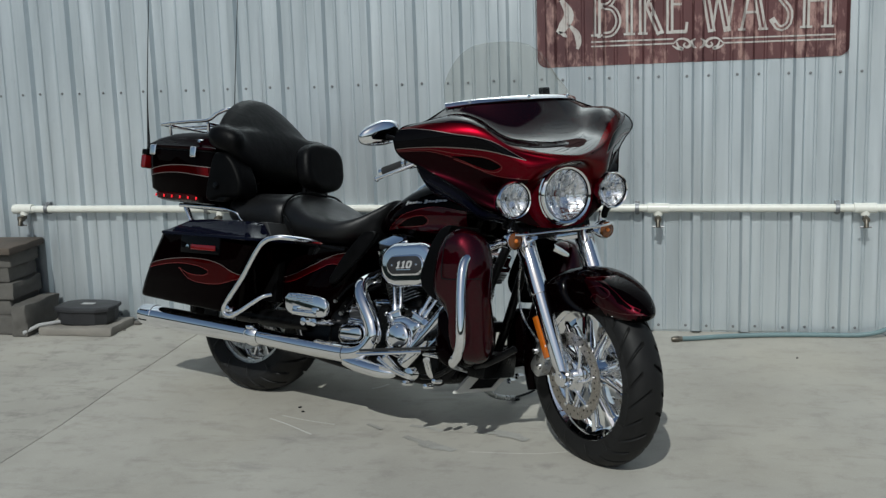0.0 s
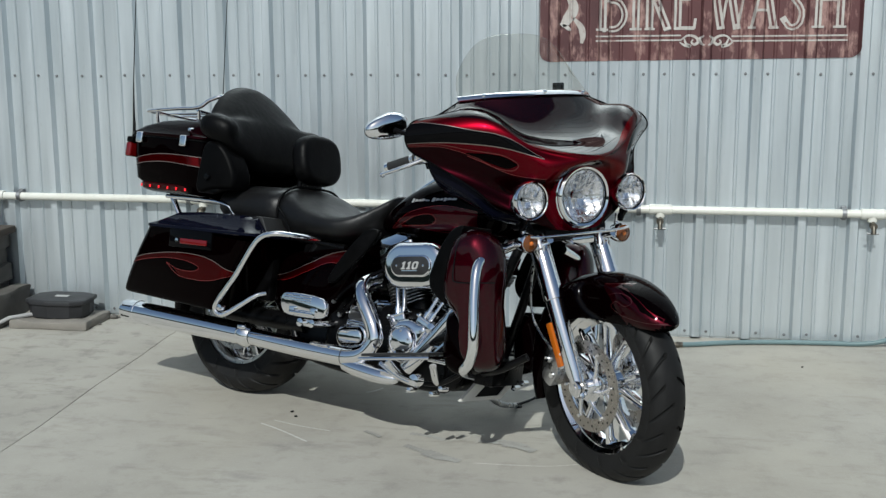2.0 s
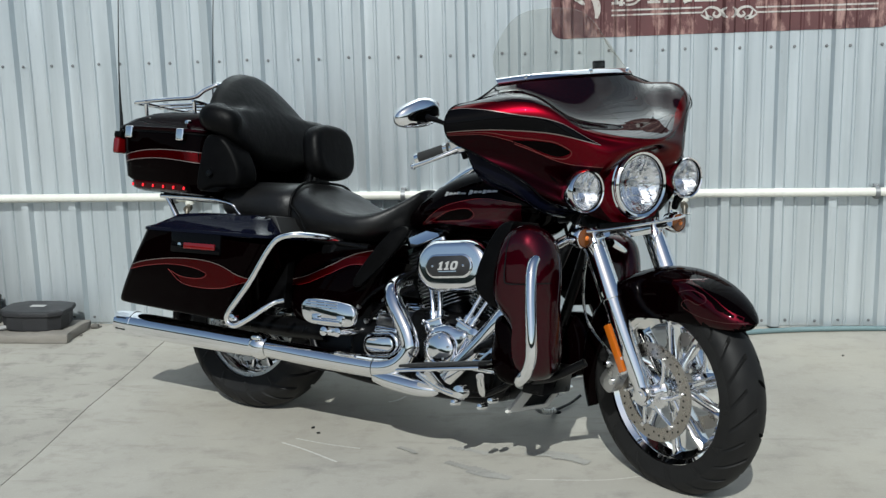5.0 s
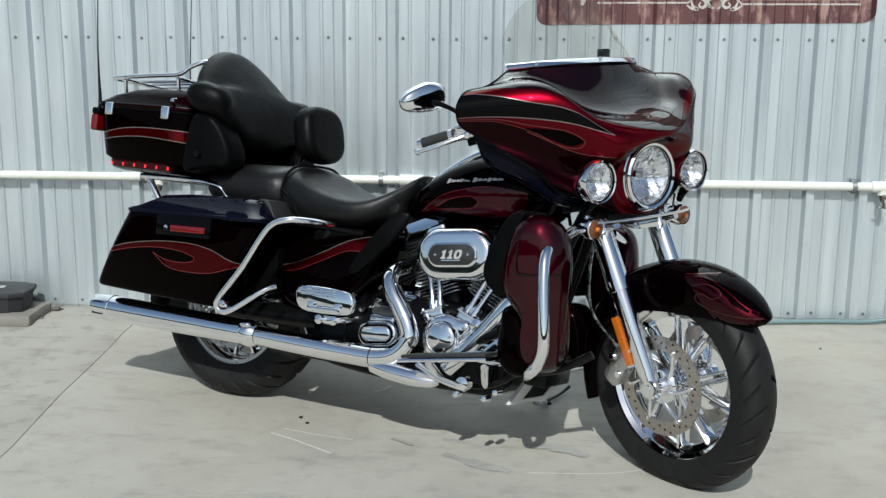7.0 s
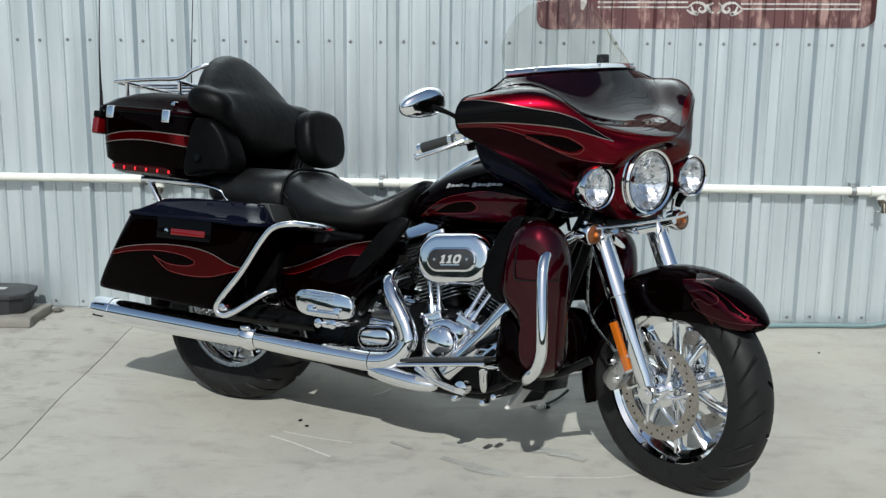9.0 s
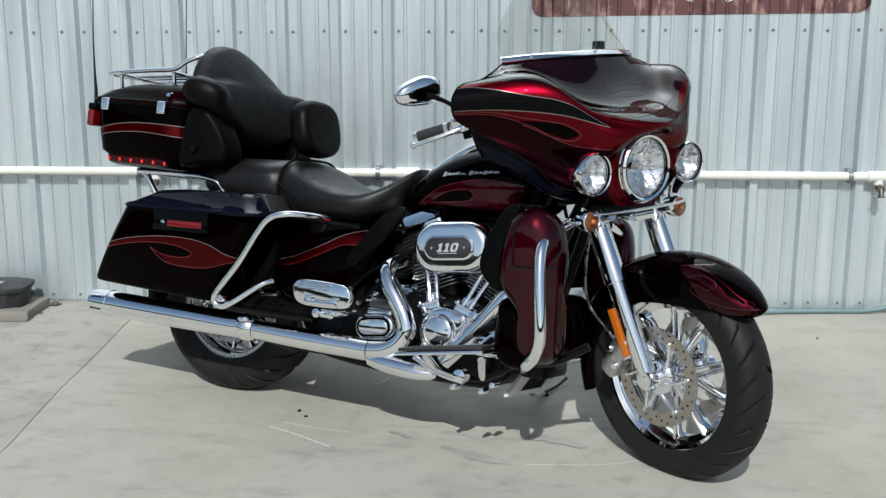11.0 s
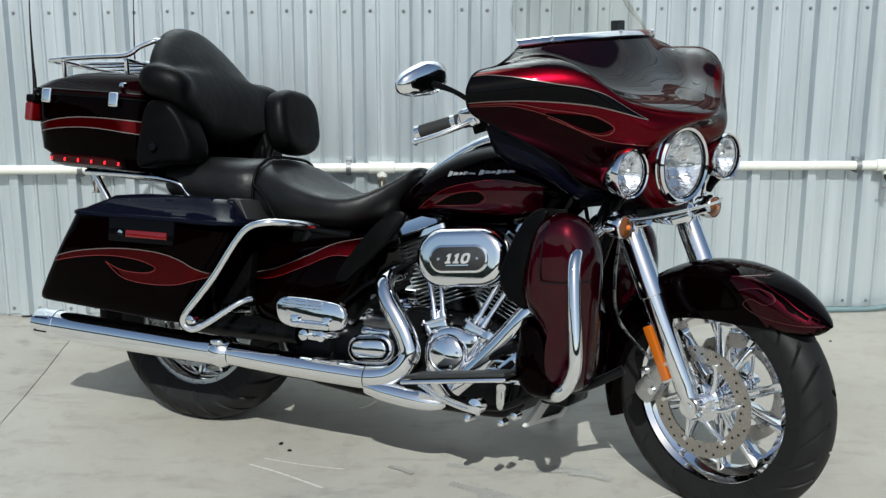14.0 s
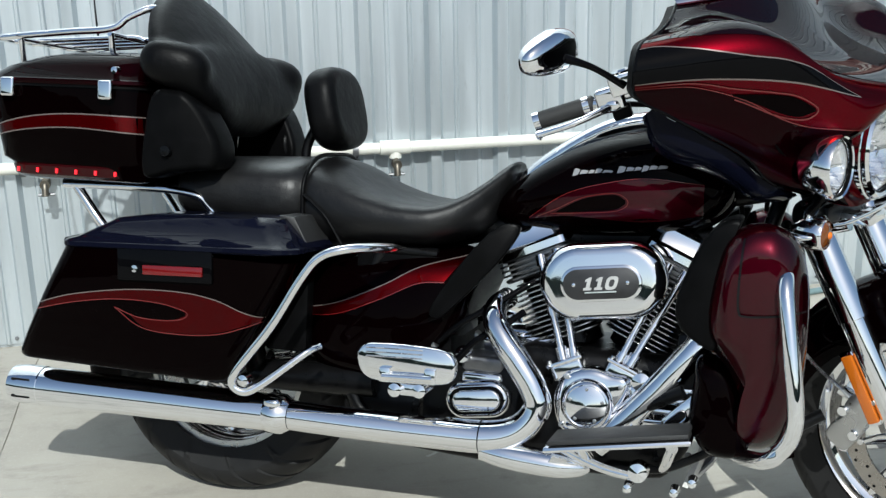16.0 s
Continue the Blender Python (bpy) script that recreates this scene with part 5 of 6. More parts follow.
# engine: cases, two finned cylinders, heads and covers
engine = b("engine_case", merged(box(0.74, 1.12, -0.15, 0.15, 0.20, 0.46, 0.045, 4), box(0.52, 0.78, -0.165, 0.165, 0.22, 0.42, 0.04, 4)), black_metal, None, "dark V-twin engine case")
for cx, ang in ((0.892, -23.5), (0.957, 23.5)):
    C0 = Vector((cx, 0, 0.36))
    A = Matrix.Translation(C0) @ Matrix.Rotation(radians(ang), 4, "Y")
    fins = []
    for k in range(13):
        h = 0.125 + k * 0.0115
        w = 0.083 if k < 9 else 0.083 - 0.003 * (k - 8)
        rr = [Vector((p.x, p.y, p.z)) for p in rounded(-w, w, -w - 0.022, w + 0.022, 0.035, h, 5)]
        r2 = [Vector((p.x, p.y, h + 0.0032)) for p in rr]
        fins.append(bridge(bmesh.new(), [rr, r2]))
    cyl = b("cylinder", moved(lathe([(0.068, 0.09), (0.068, 0.28)], 32, "Z", cap=True), A), black_metal, None, "black finned cylinder")
    for q in fins:
        b("fin", moved(q, A), black_metal, cyl, "", False)
    edges = []
    for k in range(13):
        h = 0.125 + k * 0.0115
        w = 0.083 if k < 9 else 0.083 - 0.003 * (k - 8)
        ro = rounded(-w - 0.001, w + 0.001, -w - 0.023, w + 0.023, 0.035, h + 0.0004, 5)
        edges.append(bridge(bmesh.new(), [ro, [Vector((p.x, p.y, p.z + 0.0026)) for p in ro]], True, False))
    tagged(b("fin_edges", moved(merged(*edges), A), steel, cyl, "machined bright fin edges"), kind="stuff")
    headm = [bridge(bmesh.new(), [[Vector((p.x, p.y, h)) for p in rounded(-wx, wx, -wy, wy, 0.03, h, 5)] for wx, wy, h in ((0.085, 0.10, 0.275), (0.088, 0.105, 0.28), (0.088, 0.105, 0.284), (0.08, 0.095, 0.286))])]
    for k in range(3):
        h = 0.291 + 0.011 * k
        headm.append(bridge(bmesh.new(), [rounded(-0.09, 0.09, -0.108, 0.108, 0.03, h, 5), rounded(-0.09, 0.09, -0.108, 0.108, 0.03, h + 0.004, 5)]))
    headm.append(bridge(bmesh.new(), [rounded(-0.075, 0.075, -0.09, 0.09, 0.03, 0.28, 5), rounded(-0.075, 0.075, -0.09, 0.09, 0.03, 0.325, 5)]))
    b("cylinder_head", moved(merged(*headm), A), cast_alu, engine)
    rk = [[Vector((p.x, p.y, h)) for p in rounded(-wx, wx, -wy, wy, 0.022, h, 5)] for wx, wy, h in ((0.078, 0.105, 0.322), (0.086, 0.113, 0.326), (0.086, 0.113, 0.342), (0.080, 0.107, 0.346), (0.078, 0.104, 0.350), (0.076, 0.102, 0.382), (0.068, 0.094, 0.390), (0.04, 0.05, 0.392))]
    b("rocker_cover", moved(bridge(bmesh.new(), rk), A), chrome, engine, "chrome rocker cover")
    for o in (-0.028, 0.030):
        base = C0 + Vector((math.copysign(0.026, ang) + 0.002 + o * 0.45, -0.165, 0.075))
        top = A @ Vector((o * 0.7 + (0.036 if ang < 0 else 0), -0.118, 0.315))
        b("pushrod_tube", merged(tube([tuple(base), tuple(top)], 0.0085, 14), tube([tuple(base), tuple(base + (top - base) * 0.12)], 0.014, 14), tube([tuple(base + (top - base) * 0.42), tuple(base + (top - base) * 0.50)], 0.0115, 14), tube([tuple(base + (top - base) * 0.90), tuple(top)], 0.0125, 14)), chrome, engine, "chrome pushrod tube")
    for o in (-1, 1):
        b("head_bolt", moved(lathe([(0.0, 0.404), (0.008, 0.402), (0.009, 0.39)], 10, "Z", (o * 0.05, -0.09, -0.028)), A), chrome, engine)
    pl = C0 + Vector((math.copysign(0.027, ang) + 0.002, -0.165, 0.062))
    LB = Matrix.Translation(pl) @ Matrix.Rotation(radians(ang), 4, "Y")
    lifter = b("lifter_block", moved(merged(box(-0.036, 0.036, -0.024, 0.022, -0.022, 0.014, 0.008, 3), box(-0.041, 0.041, -0.028, 0.024, 0.010, 0.019, 0.004, 2)), LB), chrome, engine)
    for o in (-0.033, 0.033):
        b("cover_screw", moved(lathe([(0.0, 0.026), (0.0045, 0.025), (0.005, 0.018)], 10, "Z", (o, -0.018, 0)), LB), steel, lifter)
b("spark_plug_wires", merged(tube([(0.93, -0.05, 0.56), (0.90, -0.10, 0.60), (0.86, -0.12, 0.64)], 0.005, 8, 14), tube([(0.93, -0.05, 0.56), (0.98, -0.10, 0.58), (1.0, -0.12, 0.63)], 0.005, 8, 14)), black_plastic, engine)
b("frame_backbone", box(0.66, 1.16, -0.035, 0.035, 0.66, 0.735, 0.02, 3), black_metal, engine, "black frame backbone under the tank")
b("intake", tube([(0.93, -0.02, 0.60), (0.94, -0.14, 0.615), (0.945, -0.19, 0.617)], 0.045, 18), black_metal, engine)

cam_out = [(0.845, 0.300), (0.870, 0.270), (0.925, 0.260), (0.965, 0.280), (0.982, 0.330), (1.002, 0.375), (1.0, 0.405), (0.965, 0.412), (0.92, 0.422), (0.865, 0.405), (0.838, 0.355)]
cam_cover = b("cam_cover", plate(cam_out, -0.215, -0.13, 0.020, 4, 48), chrome, engine, "chrome gearcase cover")
b("timer_cover", lathe([(0.056, -0.21), (0.056, -0.226), (0.050, -0.234), (0.046, -0.236), (0.0445, -0.232), (0.043, -0.236), (0.028, -0.2405), (0.0, -0.242)], 48, "Y", (0.916, 0, 0.342)), chrome, cam_cover, "round chrome timer cover")
for k in range(5):
    a = 2 * math.pi * k / 5 + 0.3
    b("cover_screw", lathe([(0.0, -0.2400), (0.004, -0.2392), (0.0045, -0.234)], 8, "Y", (0.916 + 0.036 * math.cos(a), 0, 0.342 + 0.036 * math.sin(a))), steel, cam_cover)
b("oil_pump", merged(box(1.0, 1.06, -0.19, -0.12, 0.30, 0.40, 0.012, 3), lathe([(0.0, -0.21), (0.02, -0.205), (0.022, -0.17)], 20, "Y", (1.03, 0, 0.41))), chrome, engine)

# air cleaner
AC = (0.952, 0.617, 7)
aircleaner = b("air_cleaner", plate(stadium(AC[0], AC[1], 0.052, 0.083, 18, AC[2]), -0.275, -0.19, 0.030, 6), chrome, engine, "oval chrome air cleaner cover with number badge")
b("back_plate", plate(stadium(AC[0], AC[1], 0.050, 0.078, 18, AC[2]), -0.195, -0.165, 0.006), black_metal, aircleaner)
b("badge_ring", merged(plate(stadium(AC[0], AC[1] - 0.002, 0.048, 0.038, 16, AC[2]), -0.281, -0.270, 0.004)), chrome, aircleaner)
b("badge_plate", plate(stadium(AC[0], AC[1] - 0.002, 0.048, 0.032, 16, AC[2]), -0.2822, -0.2785, 0.001), grained("badge_grey", (0.045, 0.045, 0.048), (0.03, 0.03, 0.03), 0.45, 200, 0.1, 0.5), aircleaner, "dark grey badge plate")
one = [(0.0, 0.0), (0.0, 0.005), (0.0045, 0.005), (0.0045, 0.0195), (0.0, 0.0185), (0.0, 0.0225), (0.0075, 0.027), (0.0125, 0.027), (0.0125, 0.005), (0.017, 0.005), (0.017, 0.0)]
digits = []
for x0 in (-0.0335, -0.0105):
    digits.append(plate([(x0 + x, z - 0.0135) for x, z in one], -0.003, 0.0, 0.0006, 1))
ring_o, ring_i = oval(0.0235, 0, 0.0125, 0.0140, 28, 3.0), oval(0.0235, 0, 0.0055, 0.0078, 28, 2.6)
digits.append(bridge(bmesh.new(), [[Vector((x, y, z)) for x, z in o] for o, y in ((ring_o, 0.0), (ring_o, -0.003), (ring_i, -0.003), (ring_i, 0.0))], True, False))
txt = merged(*digits)
for v in txt.verts:
    v.co.x += v.co.z * 0.32
b("number_badge", moved(txt, Matrix.Translation((AC[0], -0.2826, AC[1] - 0.001)) @ Matrix.Rotation(radians(-AC[2]), 4, "Y")), white_mark, aircleaner, "bright raised number 110", False)
b("badge_bar", moved(box(-0.034, 0.032, -0.0030, 0.0, -0.0195, -0.0165, 0), Matrix.Translation((AC[0], -0.2826, AC[1] - 0.001)) @ Matrix.Rotation(radians(-AC[2]), 4, "Y")), chrome, aircleaner)
for s in (-1, 1):
    b("badge_screw", moved(lathe([(0.0, -0.286), (0.004, -0.2855), (0.005, -0.282)], 10, "Y"), Matrix.Translation((AC[0] + s * 0.056, 0, AC[1] - 0.002 + s * 0.007))), chrome, aircleaner)

# transmission side
trans = b("transmission_cover", plate(stadium(0.682, 0.330, 0.032, 0.044, 12, 8), -0.215, -0.13, 0.016, 4), chrome, None, "chrome transmission end cover")
b("cover_groove", plate(stadium(0.682, 0.330, 0.032, 0.031, 12, 8), -0.2168, -0.20, 0.001), gloss_black, trans, "black groove round the inset")
b("cover_inset", plate(stadium(0.682, 0.330, 0.031, 0.025, 12, 8), -0.223, -0.20, 0.006, 3), chrome, trans)
b("transmission_top", box(0.635, 0.735, -0.19, -0.10, 0.385, 0.425, 0.012, 3), cast_alu, trans)
b("transmission_neck", box(0.64, 0.735, -0.20, -0.12, 0.355, 0.39, 0.010, 3), chrome, trans)
for dx, dz in ((-0.085, -0.03), (-0.085, 0.02), (0.09, -0.02), (0.0, -0.055)):
    b("cover_bolt", lathe([(0.0, -0.185), (0.008, -0.183), (0.009, -0.165)], 10, "Y", (0.682 + dx, 0, 0.330 + dz)), chrome, trans)
b("starter", tube([(0.66, -0.06, 0.45), (0.82, -0.06, 0.45)], 0.04, 20), chrome)

# exhaust
for s in (-1, 1):
    y = lambda v: s * abs(v)
    muf = b("muffler", tube([(0.240, y(0.262), 0.267), (0.225, y(0.262), 0.267), (0.205, y(0.262), 0.267), (0.0, y(0.263), 0.267), (-0.375, y(0.264), 0.266), (-0.377, y(0.264), 0.266), (-0.428, y(0.264), 0.266), (-0.457, y(0.264), 0.266)], [0.036, 0.040, 0.0425, 0.0450, 0.0462, 0.0480, 0.0480, 0.044], 36), chrome, None, "long chrome muffler")
    b("muffler_bore", lathe([(0.0, -0.4572), (0.036, -0.4572), (0.037, -0.458)], 24, "X", (0, y(0.264), 0.266)), black_metal, muf)
    for dz in (0.020, -0.020):
        b("tip_slot", moved(plate(stadium(0, 0, 0.022, 0.0035, 6), -0.001, 0.001, 0.0004), Matrix.Translation((-0.417, y(0.264 + 0.0432), 0.266 + dz))), black_metal, muf)
    b("muffler_clamp", merged(lathe([(0.036, 0.196), (0.0458, 0.210), (0.0468, 0.228), (0.0455, 0.244), (0.034, 0.262)], 32, "X", (0, y(0.262), 0.267)), blob((0.228, y(0.290), 0.298), (0.022, 0.016, 0.012), 14, 10)), chrome, muf)
    if s < 0:
        b("exhaust_pipe", tube([(0.25, -0.260, 0.266), (0.42, -0.250, 0.262), (0.60, -0.240, 0.261), (0.715, -0.234, 0.264), (0.780, -0.231, 0.288), (0.815, -0.230, 0.335), (0.806, -0.230, 0.378), (0.772, -0.228, 0.428), (0.736, -0.222, 0.472), (0.708, -0.205, 0.513), (0.702, -0.17, 0.540), (0.715, -0.12, 0.555)], [0.034, 0.035, 0.036, 0.036, 0.033, 0.031, 0.0305, 0.030, 0.029, 0.027, 0.025, 0.024], 28, 84), chrome, muf, "chrome exhaust pipe with heat shield")
        b("front_exhaust_pipe", tube([(1.20, -0.12, 0.60), (1.185, -0.17, 0.56), (1.14, -0.198, 0.495), (1.07, -0.198, 0.405), (0.995, -0.195, 0.318), (0.94, -0.19, 0.262)], [0.024, 0.028, 0.030, 0.031, 0.031, 0.029], 24, 40), chrome, muf, "chrome front exhaust pipe")
        b("collector", tube([(0.700, -0.262, 0.236), (0.76, -0.262, 0.228), (0.86, -0.258, 0.220), (0.915, -0.250, 0.219), (0.935, -0.247, 0.219)], [0.024, 0.029, 0.028, 0.020, 0.008], 24, 20), chrome, muf)
        b("shield_seam", lathe([(0.0365, -0.0012), (0.0372, 0.0), (0.0365, 0.0012)], 32, "X", (0.697, -0.2355, 0.263)), black_metal, muf)
    else:
        b("exhaust_pipe", tube([(0.24, 0.262, 0.266), (0.45, 0.25, 0.25), (0.60, 0.24, 0.24), (0.66, 0.10, 0.22), (0.70, -0.10, 0.21)], 0.036, 24, 30), chrome, muf)

# side covers, seat strut covers and heat shield
side = bmesh.new()
stn = spline([(0.235, 0.150, 0.590, 0.36), (0.30, 0.185, 0.610, 0.33), (0.42, 0.205, 0.640, 0.32), (0.52, 0.205, 0.655, 0.34), (0.60, 0.19, 0.655, 0.45), (0.645, 0.165, 0.66, 0.56)], 26)
side_bm = bridge(side, [ring_x(x, w, zt, zb, 3.2, 36) for x, w, zt, zb in stn])
sf = [on_side([(0.245, 0.497), (0.34, 0.521), (0.446, 0.569), (0.524, 0.613), (0.625, 0.644)], [(0.245, 0.483), (0.34, 0.499), (0.446, 0.543), (0.524, 0.581), (0.585, 0.588)], side_bm),
      line_on_side([(0.245, 0.499), (0.34, 0.523), (0.446, 0.571), (0.524, 0.615), (0.625, 0.646)], side_bm, 0.0025), line_on_side([(0.245, 0.482), (0.34, 0.497), (0.446, 0.541), (0.524, 0.579), (0.585, 0.586)], side_bm, 0.002)]
side_cover = b("side_cover", side_bm, cherry, None, "black cherry side cover with red flame")
b("flame", flipped(sf[0]), flame_red, side_cover, "red flame paint")
b("flame", sf[0], flame_red, side_cover, "red flame paint")
b("pinstripe", sf[1], silver_line, side_cover)
b("pinstripe", sf[2], red_line, side_cover)
hs = plate([(0.562, 0.524), (0.585, 0.512), (0.612, 0.534), (0.662, 0.586), (0.724, 0.662), (0.752, 0.718), (0.712, 0.722), (0.664, 0.680), (0.606, 0.602)], -0.228, -0.208, 0.006, 2, 44)
for v in hs.verts:
    v.co.y += 0.35 * (v.co.x - 0.56) ** 2 * 2 - 0.0
b("heat_deflector", hs, black_plastic, None, "black heat deflector")

# saddlebags
def bag_ring(z, x0, x1, yo, yi=0.145, r=0.05, n=6):
    return [Vector((p.x, p.y, z - 0.02 * (p.x + 0.05))) for p in rounded(x0, x1, -yo, -yi, r, z, n)]


bag_st = spline([(0.346, -0.375, 0.125, 0.340), (0.352, -0.402, 0.145, 0.358), (0.40, -0.378, 0.170, 0.374), (0.46, -0.345, 0.207, 0.386), (0.53, -0.308, 0.248, 0.394), (0.60, -0.270, 0.286, 0.398), (0.628, -0.256, 0.302, 0.399)], 24)
bag_bm = bridge(bmesh.new(), [bag_ring(z, x0, x1, yo) for z, x0, x1, yo in bag_st])
lid_bm = bridge(bmesh.new(), [[Vector((p.x, p.y, z + 0.03 * (p.x - 0.05))) for p in rounded(x0, x1, -yo, -yi, 0.05, z, 6)] for z, x0, x1, yo, yi in
                              ((0.632, -0.252, 0.308, 0.402, 0.14), (0.636, -0.260, 0.314, 0.406, 0.138), (0.645, -0.260, 0.314, 0.406, 0.138), (0.650, -0.254, 0.308, 0.400, 0.14), (0.655, -0.236, 0.296, 0.390, 0.145), (0.692, -0.185, 0.262, 0.362, 0.16), (0.706, -0.158, 0.248, 0.350, 0.175), (0.711, -0.09, 0.19, 0.31, 0.21))])
for v in lid_bm.verts:
    v.co.z -= max(0, 0.0 - v.co.x) * 0.06 if v.co.z > 0.66 else 0
FL_U = [(-0.322, 0.488), (-0.22, 0.518), (-0.077, 0.540), (0.048, 0.544), (0.13, 0.534), (0.190, 0.514), (0.236, 0.498)]
FL_L = [(-0.322, 0.475), (-0.21, 0.502), (-0.115, 0.512), (-0.045, 0.458), (0.04, 0.451), (0.132, 0.460), (0.236, 0.494)]
fl = on_side(FL_U, FL_L, bag_bm, 60, 8)
lick = on_side([(-0.125, 0.513), (-0.05, 0.517), (0.01, 0.513), (0.060, 0.500)], [(-0.125, 0.497), (-0.06, 0.481), (0.02, 0.479), (0.060, 0.492)], bag_bm, 30, 5, 0.0025)
pin = (line_on_side(FL_U, bag_bm, 0.0024, 80, 0.003), line_on_side([(-0.322, 0.475), (-0.22, 0.500), (-0.11, 0.516), (-0.01, 0.516), (0.052, 0.505), (0.066, 0.495), (0.048, 0.483), (0.0, 0.477), (-0.06, 0.480), (-0.115, 0.498)], bag_bm, 0.0024, 90, 0.003), line_on_side([(-0.115, 0.498), (-0.05, 0.457), (0.04, 0.449), (0.132, 0.457), (0.20, 0.478), (0.236, 0.494)], bag_bm, 0.0024, 80, 0.003))
parts_bag = [("lid", lid_bm, navy_black, "glossy dark saddlebag lid"), ("flame", fl, flame_red, "red flame paint"), ("dark_lick", lick, cherry, ""), *[("pinstripe", q, m, "") for q, m in zip(pin, (silver_line, red_line, red_line))],
             ("latch_plate", moved(box(-0.115, 0.115, -0.006, 0.006, -0.036, 0.036, 0.004), Matrix.Translation((0.012, -0.3985, 0.600)) @ Matrix.Rotation(radians(-2), 4, "Y")), gloss_black, ""),
             ("side_reflector", moved(box(-0.072, 0.072, -0.003, 0.003, -0.0105, 0.0105, 0.002), Matrix.Translation((0.034, -0.4055, 0.590)) @ Matrix.Rotation(radians(-2), 4, "Y")), red_lens, "red side reflector"),
             ("lock", lathe([(0.0, -0.4085), (0.008, -0.408), (0.009, -0.402)], 14, "Y", (-0.058, 0, 0.588)), chrome, "chrome lock")]
for s in (-1, 1):
    g = (lambda m: m.copy()) if s < 0 else flipped
    bag = b("saddlebag", g(bag_bm), cherry, None, "hard black cherry saddlebag with red flame")
    for name, bm, ma, lab in parts_bag:
        b(name, g(bm), ma, bag, lab)
    rail = tube([(0.50, -0.22, 0.660), (0.49, -0.29, 0.664), (0.465, -0.355, 0.667), (0.425, -0.392, 0.664), (0.375, -0.402, 0.646), (0.336, -0.404, 0.600), (0.27, -0.402, 0.492), (0.192, -0.398, 0.390), (0.178, -0.392, 0.354), (0.205, -0.385, 0.339), (0.245, -0.372, 0.362), (0.32, -0.34, 0.425), (0.345, -0.31, 0.44)], [0.003] + [0.0097] * 8 + [0.0095, 0.009, 0.0085, 0.008], 18, 90)
    gr = b("guard_rail", g(rail), chrome, None, "chrome saddlebag guard rail")
    b("rail_bolt", g(lathe([(0.0, -0.405), (0.012, -0.403), (0.014, -0.38)], 14, "Y", (0.206, 0, 0.366))), chrome, gr)
    b("panel_fill", g(box(0.16, 0.27, -0.21, -0.17, 0.40, 0.60, 0.01)), black_plastic)
bag_bm.free()
for name, bm, ma, lab in parts_bag:
    bm.free()
b("lid_grip_pad", plate([(0.250, 0.655), (0.305, 0.653), (0.272, 0.712), (0.236, 0.714)], -0.33, -0.20, 0.005), soft_rubber, None, "ribbed black filler pad")

# rear fender and lights under the luggage box
rf = fender_mesh(0.0, RW, [(38, 0.375, 0.105, 0.10), (70, 0.385, 0.11, 0.14), (110, 0.390, 0.11, 0.15), (150, 0.392, 0.108, 0.12), (185, 0.395, 0.10, 0.08), (200, 0.398, 0.085, 0.05)])
b("rear_fender", rf, cherry, None, "black cherry rear fender")
b("tail_light", merged(blob((-0.415, 0, 0.55), (0.035, 0.05, 0.035), 20, 12)), red_lens)

# luggage box, its lid, rack, lights and speaker pods
tp_body = bridge(bmesh.new(), [[Vector((p.x, p.y, z)) for p in rounded(x0, x1, -w, w, r, z, 7)] for z, x0, x1, w, r in
                               ((0.750, -0.455, -0.105, 0.235, 0.06), (0.755, -0.475, -0.10, 0.255, 0.07), (0.785, -0.490, -0.10, 0.272, 0.08), (0.80, -0.515, -0.10, 0.282, 0.08), (0.90, -0.535, -0.105, 0.292, 0.085), (0.972, -0.545, -0.108, 0.296, 0.09))])
tp_lid = bridge(bmesh.new(), [[Vector((p.x, p.y, z)) for p in rounded(x0, x1, -w, w, r, z, 7)] for z, x0, x1, w, r in
                              ((0.974, -0.552, -0.100, 0.302, 0.09), (0.978, -0.556, -0.098, 0.305, 0.09), (0.986, -0.556, -0.098, 0.305, 0.09), (0.990, -0.548, -0.102, 0.299, 0.09), (1.015, -0.505, -0.108, 0.285, 0.09), (1.040, -0.43, -0.112, 0.262, 0.09), (1.052, -0.36, -0.118, 0.235, 0.08), (1.057, -0.30, -0.14, 0.19, 0.06))])
tfl = on_side([(-0.515, 0.868), (-0.40, 0.895), (-0.28, 0.905), (-0.112, 0.903)], [(-0.515, 0.850), (-0.40, 0.870), (-0.28, 0.877), (-0.112, 0.868)], tp_body)
tpl = (line_on_side([(-0.515, 0.848), (-0.40, 0.868), (-0.28, 0.875), (-0.112, 0.866)], tp_body), line_on_side([(-0.515, 0.870), (-0.40, 0.897), (-0.28, 0.907), (-0.112, 0.905)], tp_body))
luggage = b("luggage_box", tp_body, cherry, None, "black cherry top luggage box with red stripe")
luggage.location = (-0.015, 0, 0)
b("lid", tp_lid, deep_maroon, luggage, "dark maroon domed lid")
b("flame", flipped(tfl), flame_red, luggage, "red stripe paint")
b("flame", tfl, flame_red, luggage, "red stripe paint")
for q in tpl:
    b("pinstripe", q, silver_line, luggage)
b("lid_seal", bridge(bmesh.new(), [rounded(-0.550, -0.102, -0.300, 0.300, 0.088, z, 7) for z in (0.968, 0.975)]), black_plastic, luggage)
for x in (-0.475, -0.215):
    for s in (-1, 1):
        b("latch", merged(box(x - 0.018, x + 0.018, min(s * 0.296, s * 0.314), max(s * 0.296, s * 0.314), 0.942, 0.986, 0.006, 3)), chrome, luggage, "chrome over-centre latch")
b("lock", lathe([(0.0, -0.297), (0.008, -0.296), (0.010, -0.28)], 14, "Y", (-0.175, 0, 1.010)), chrome, luggage)
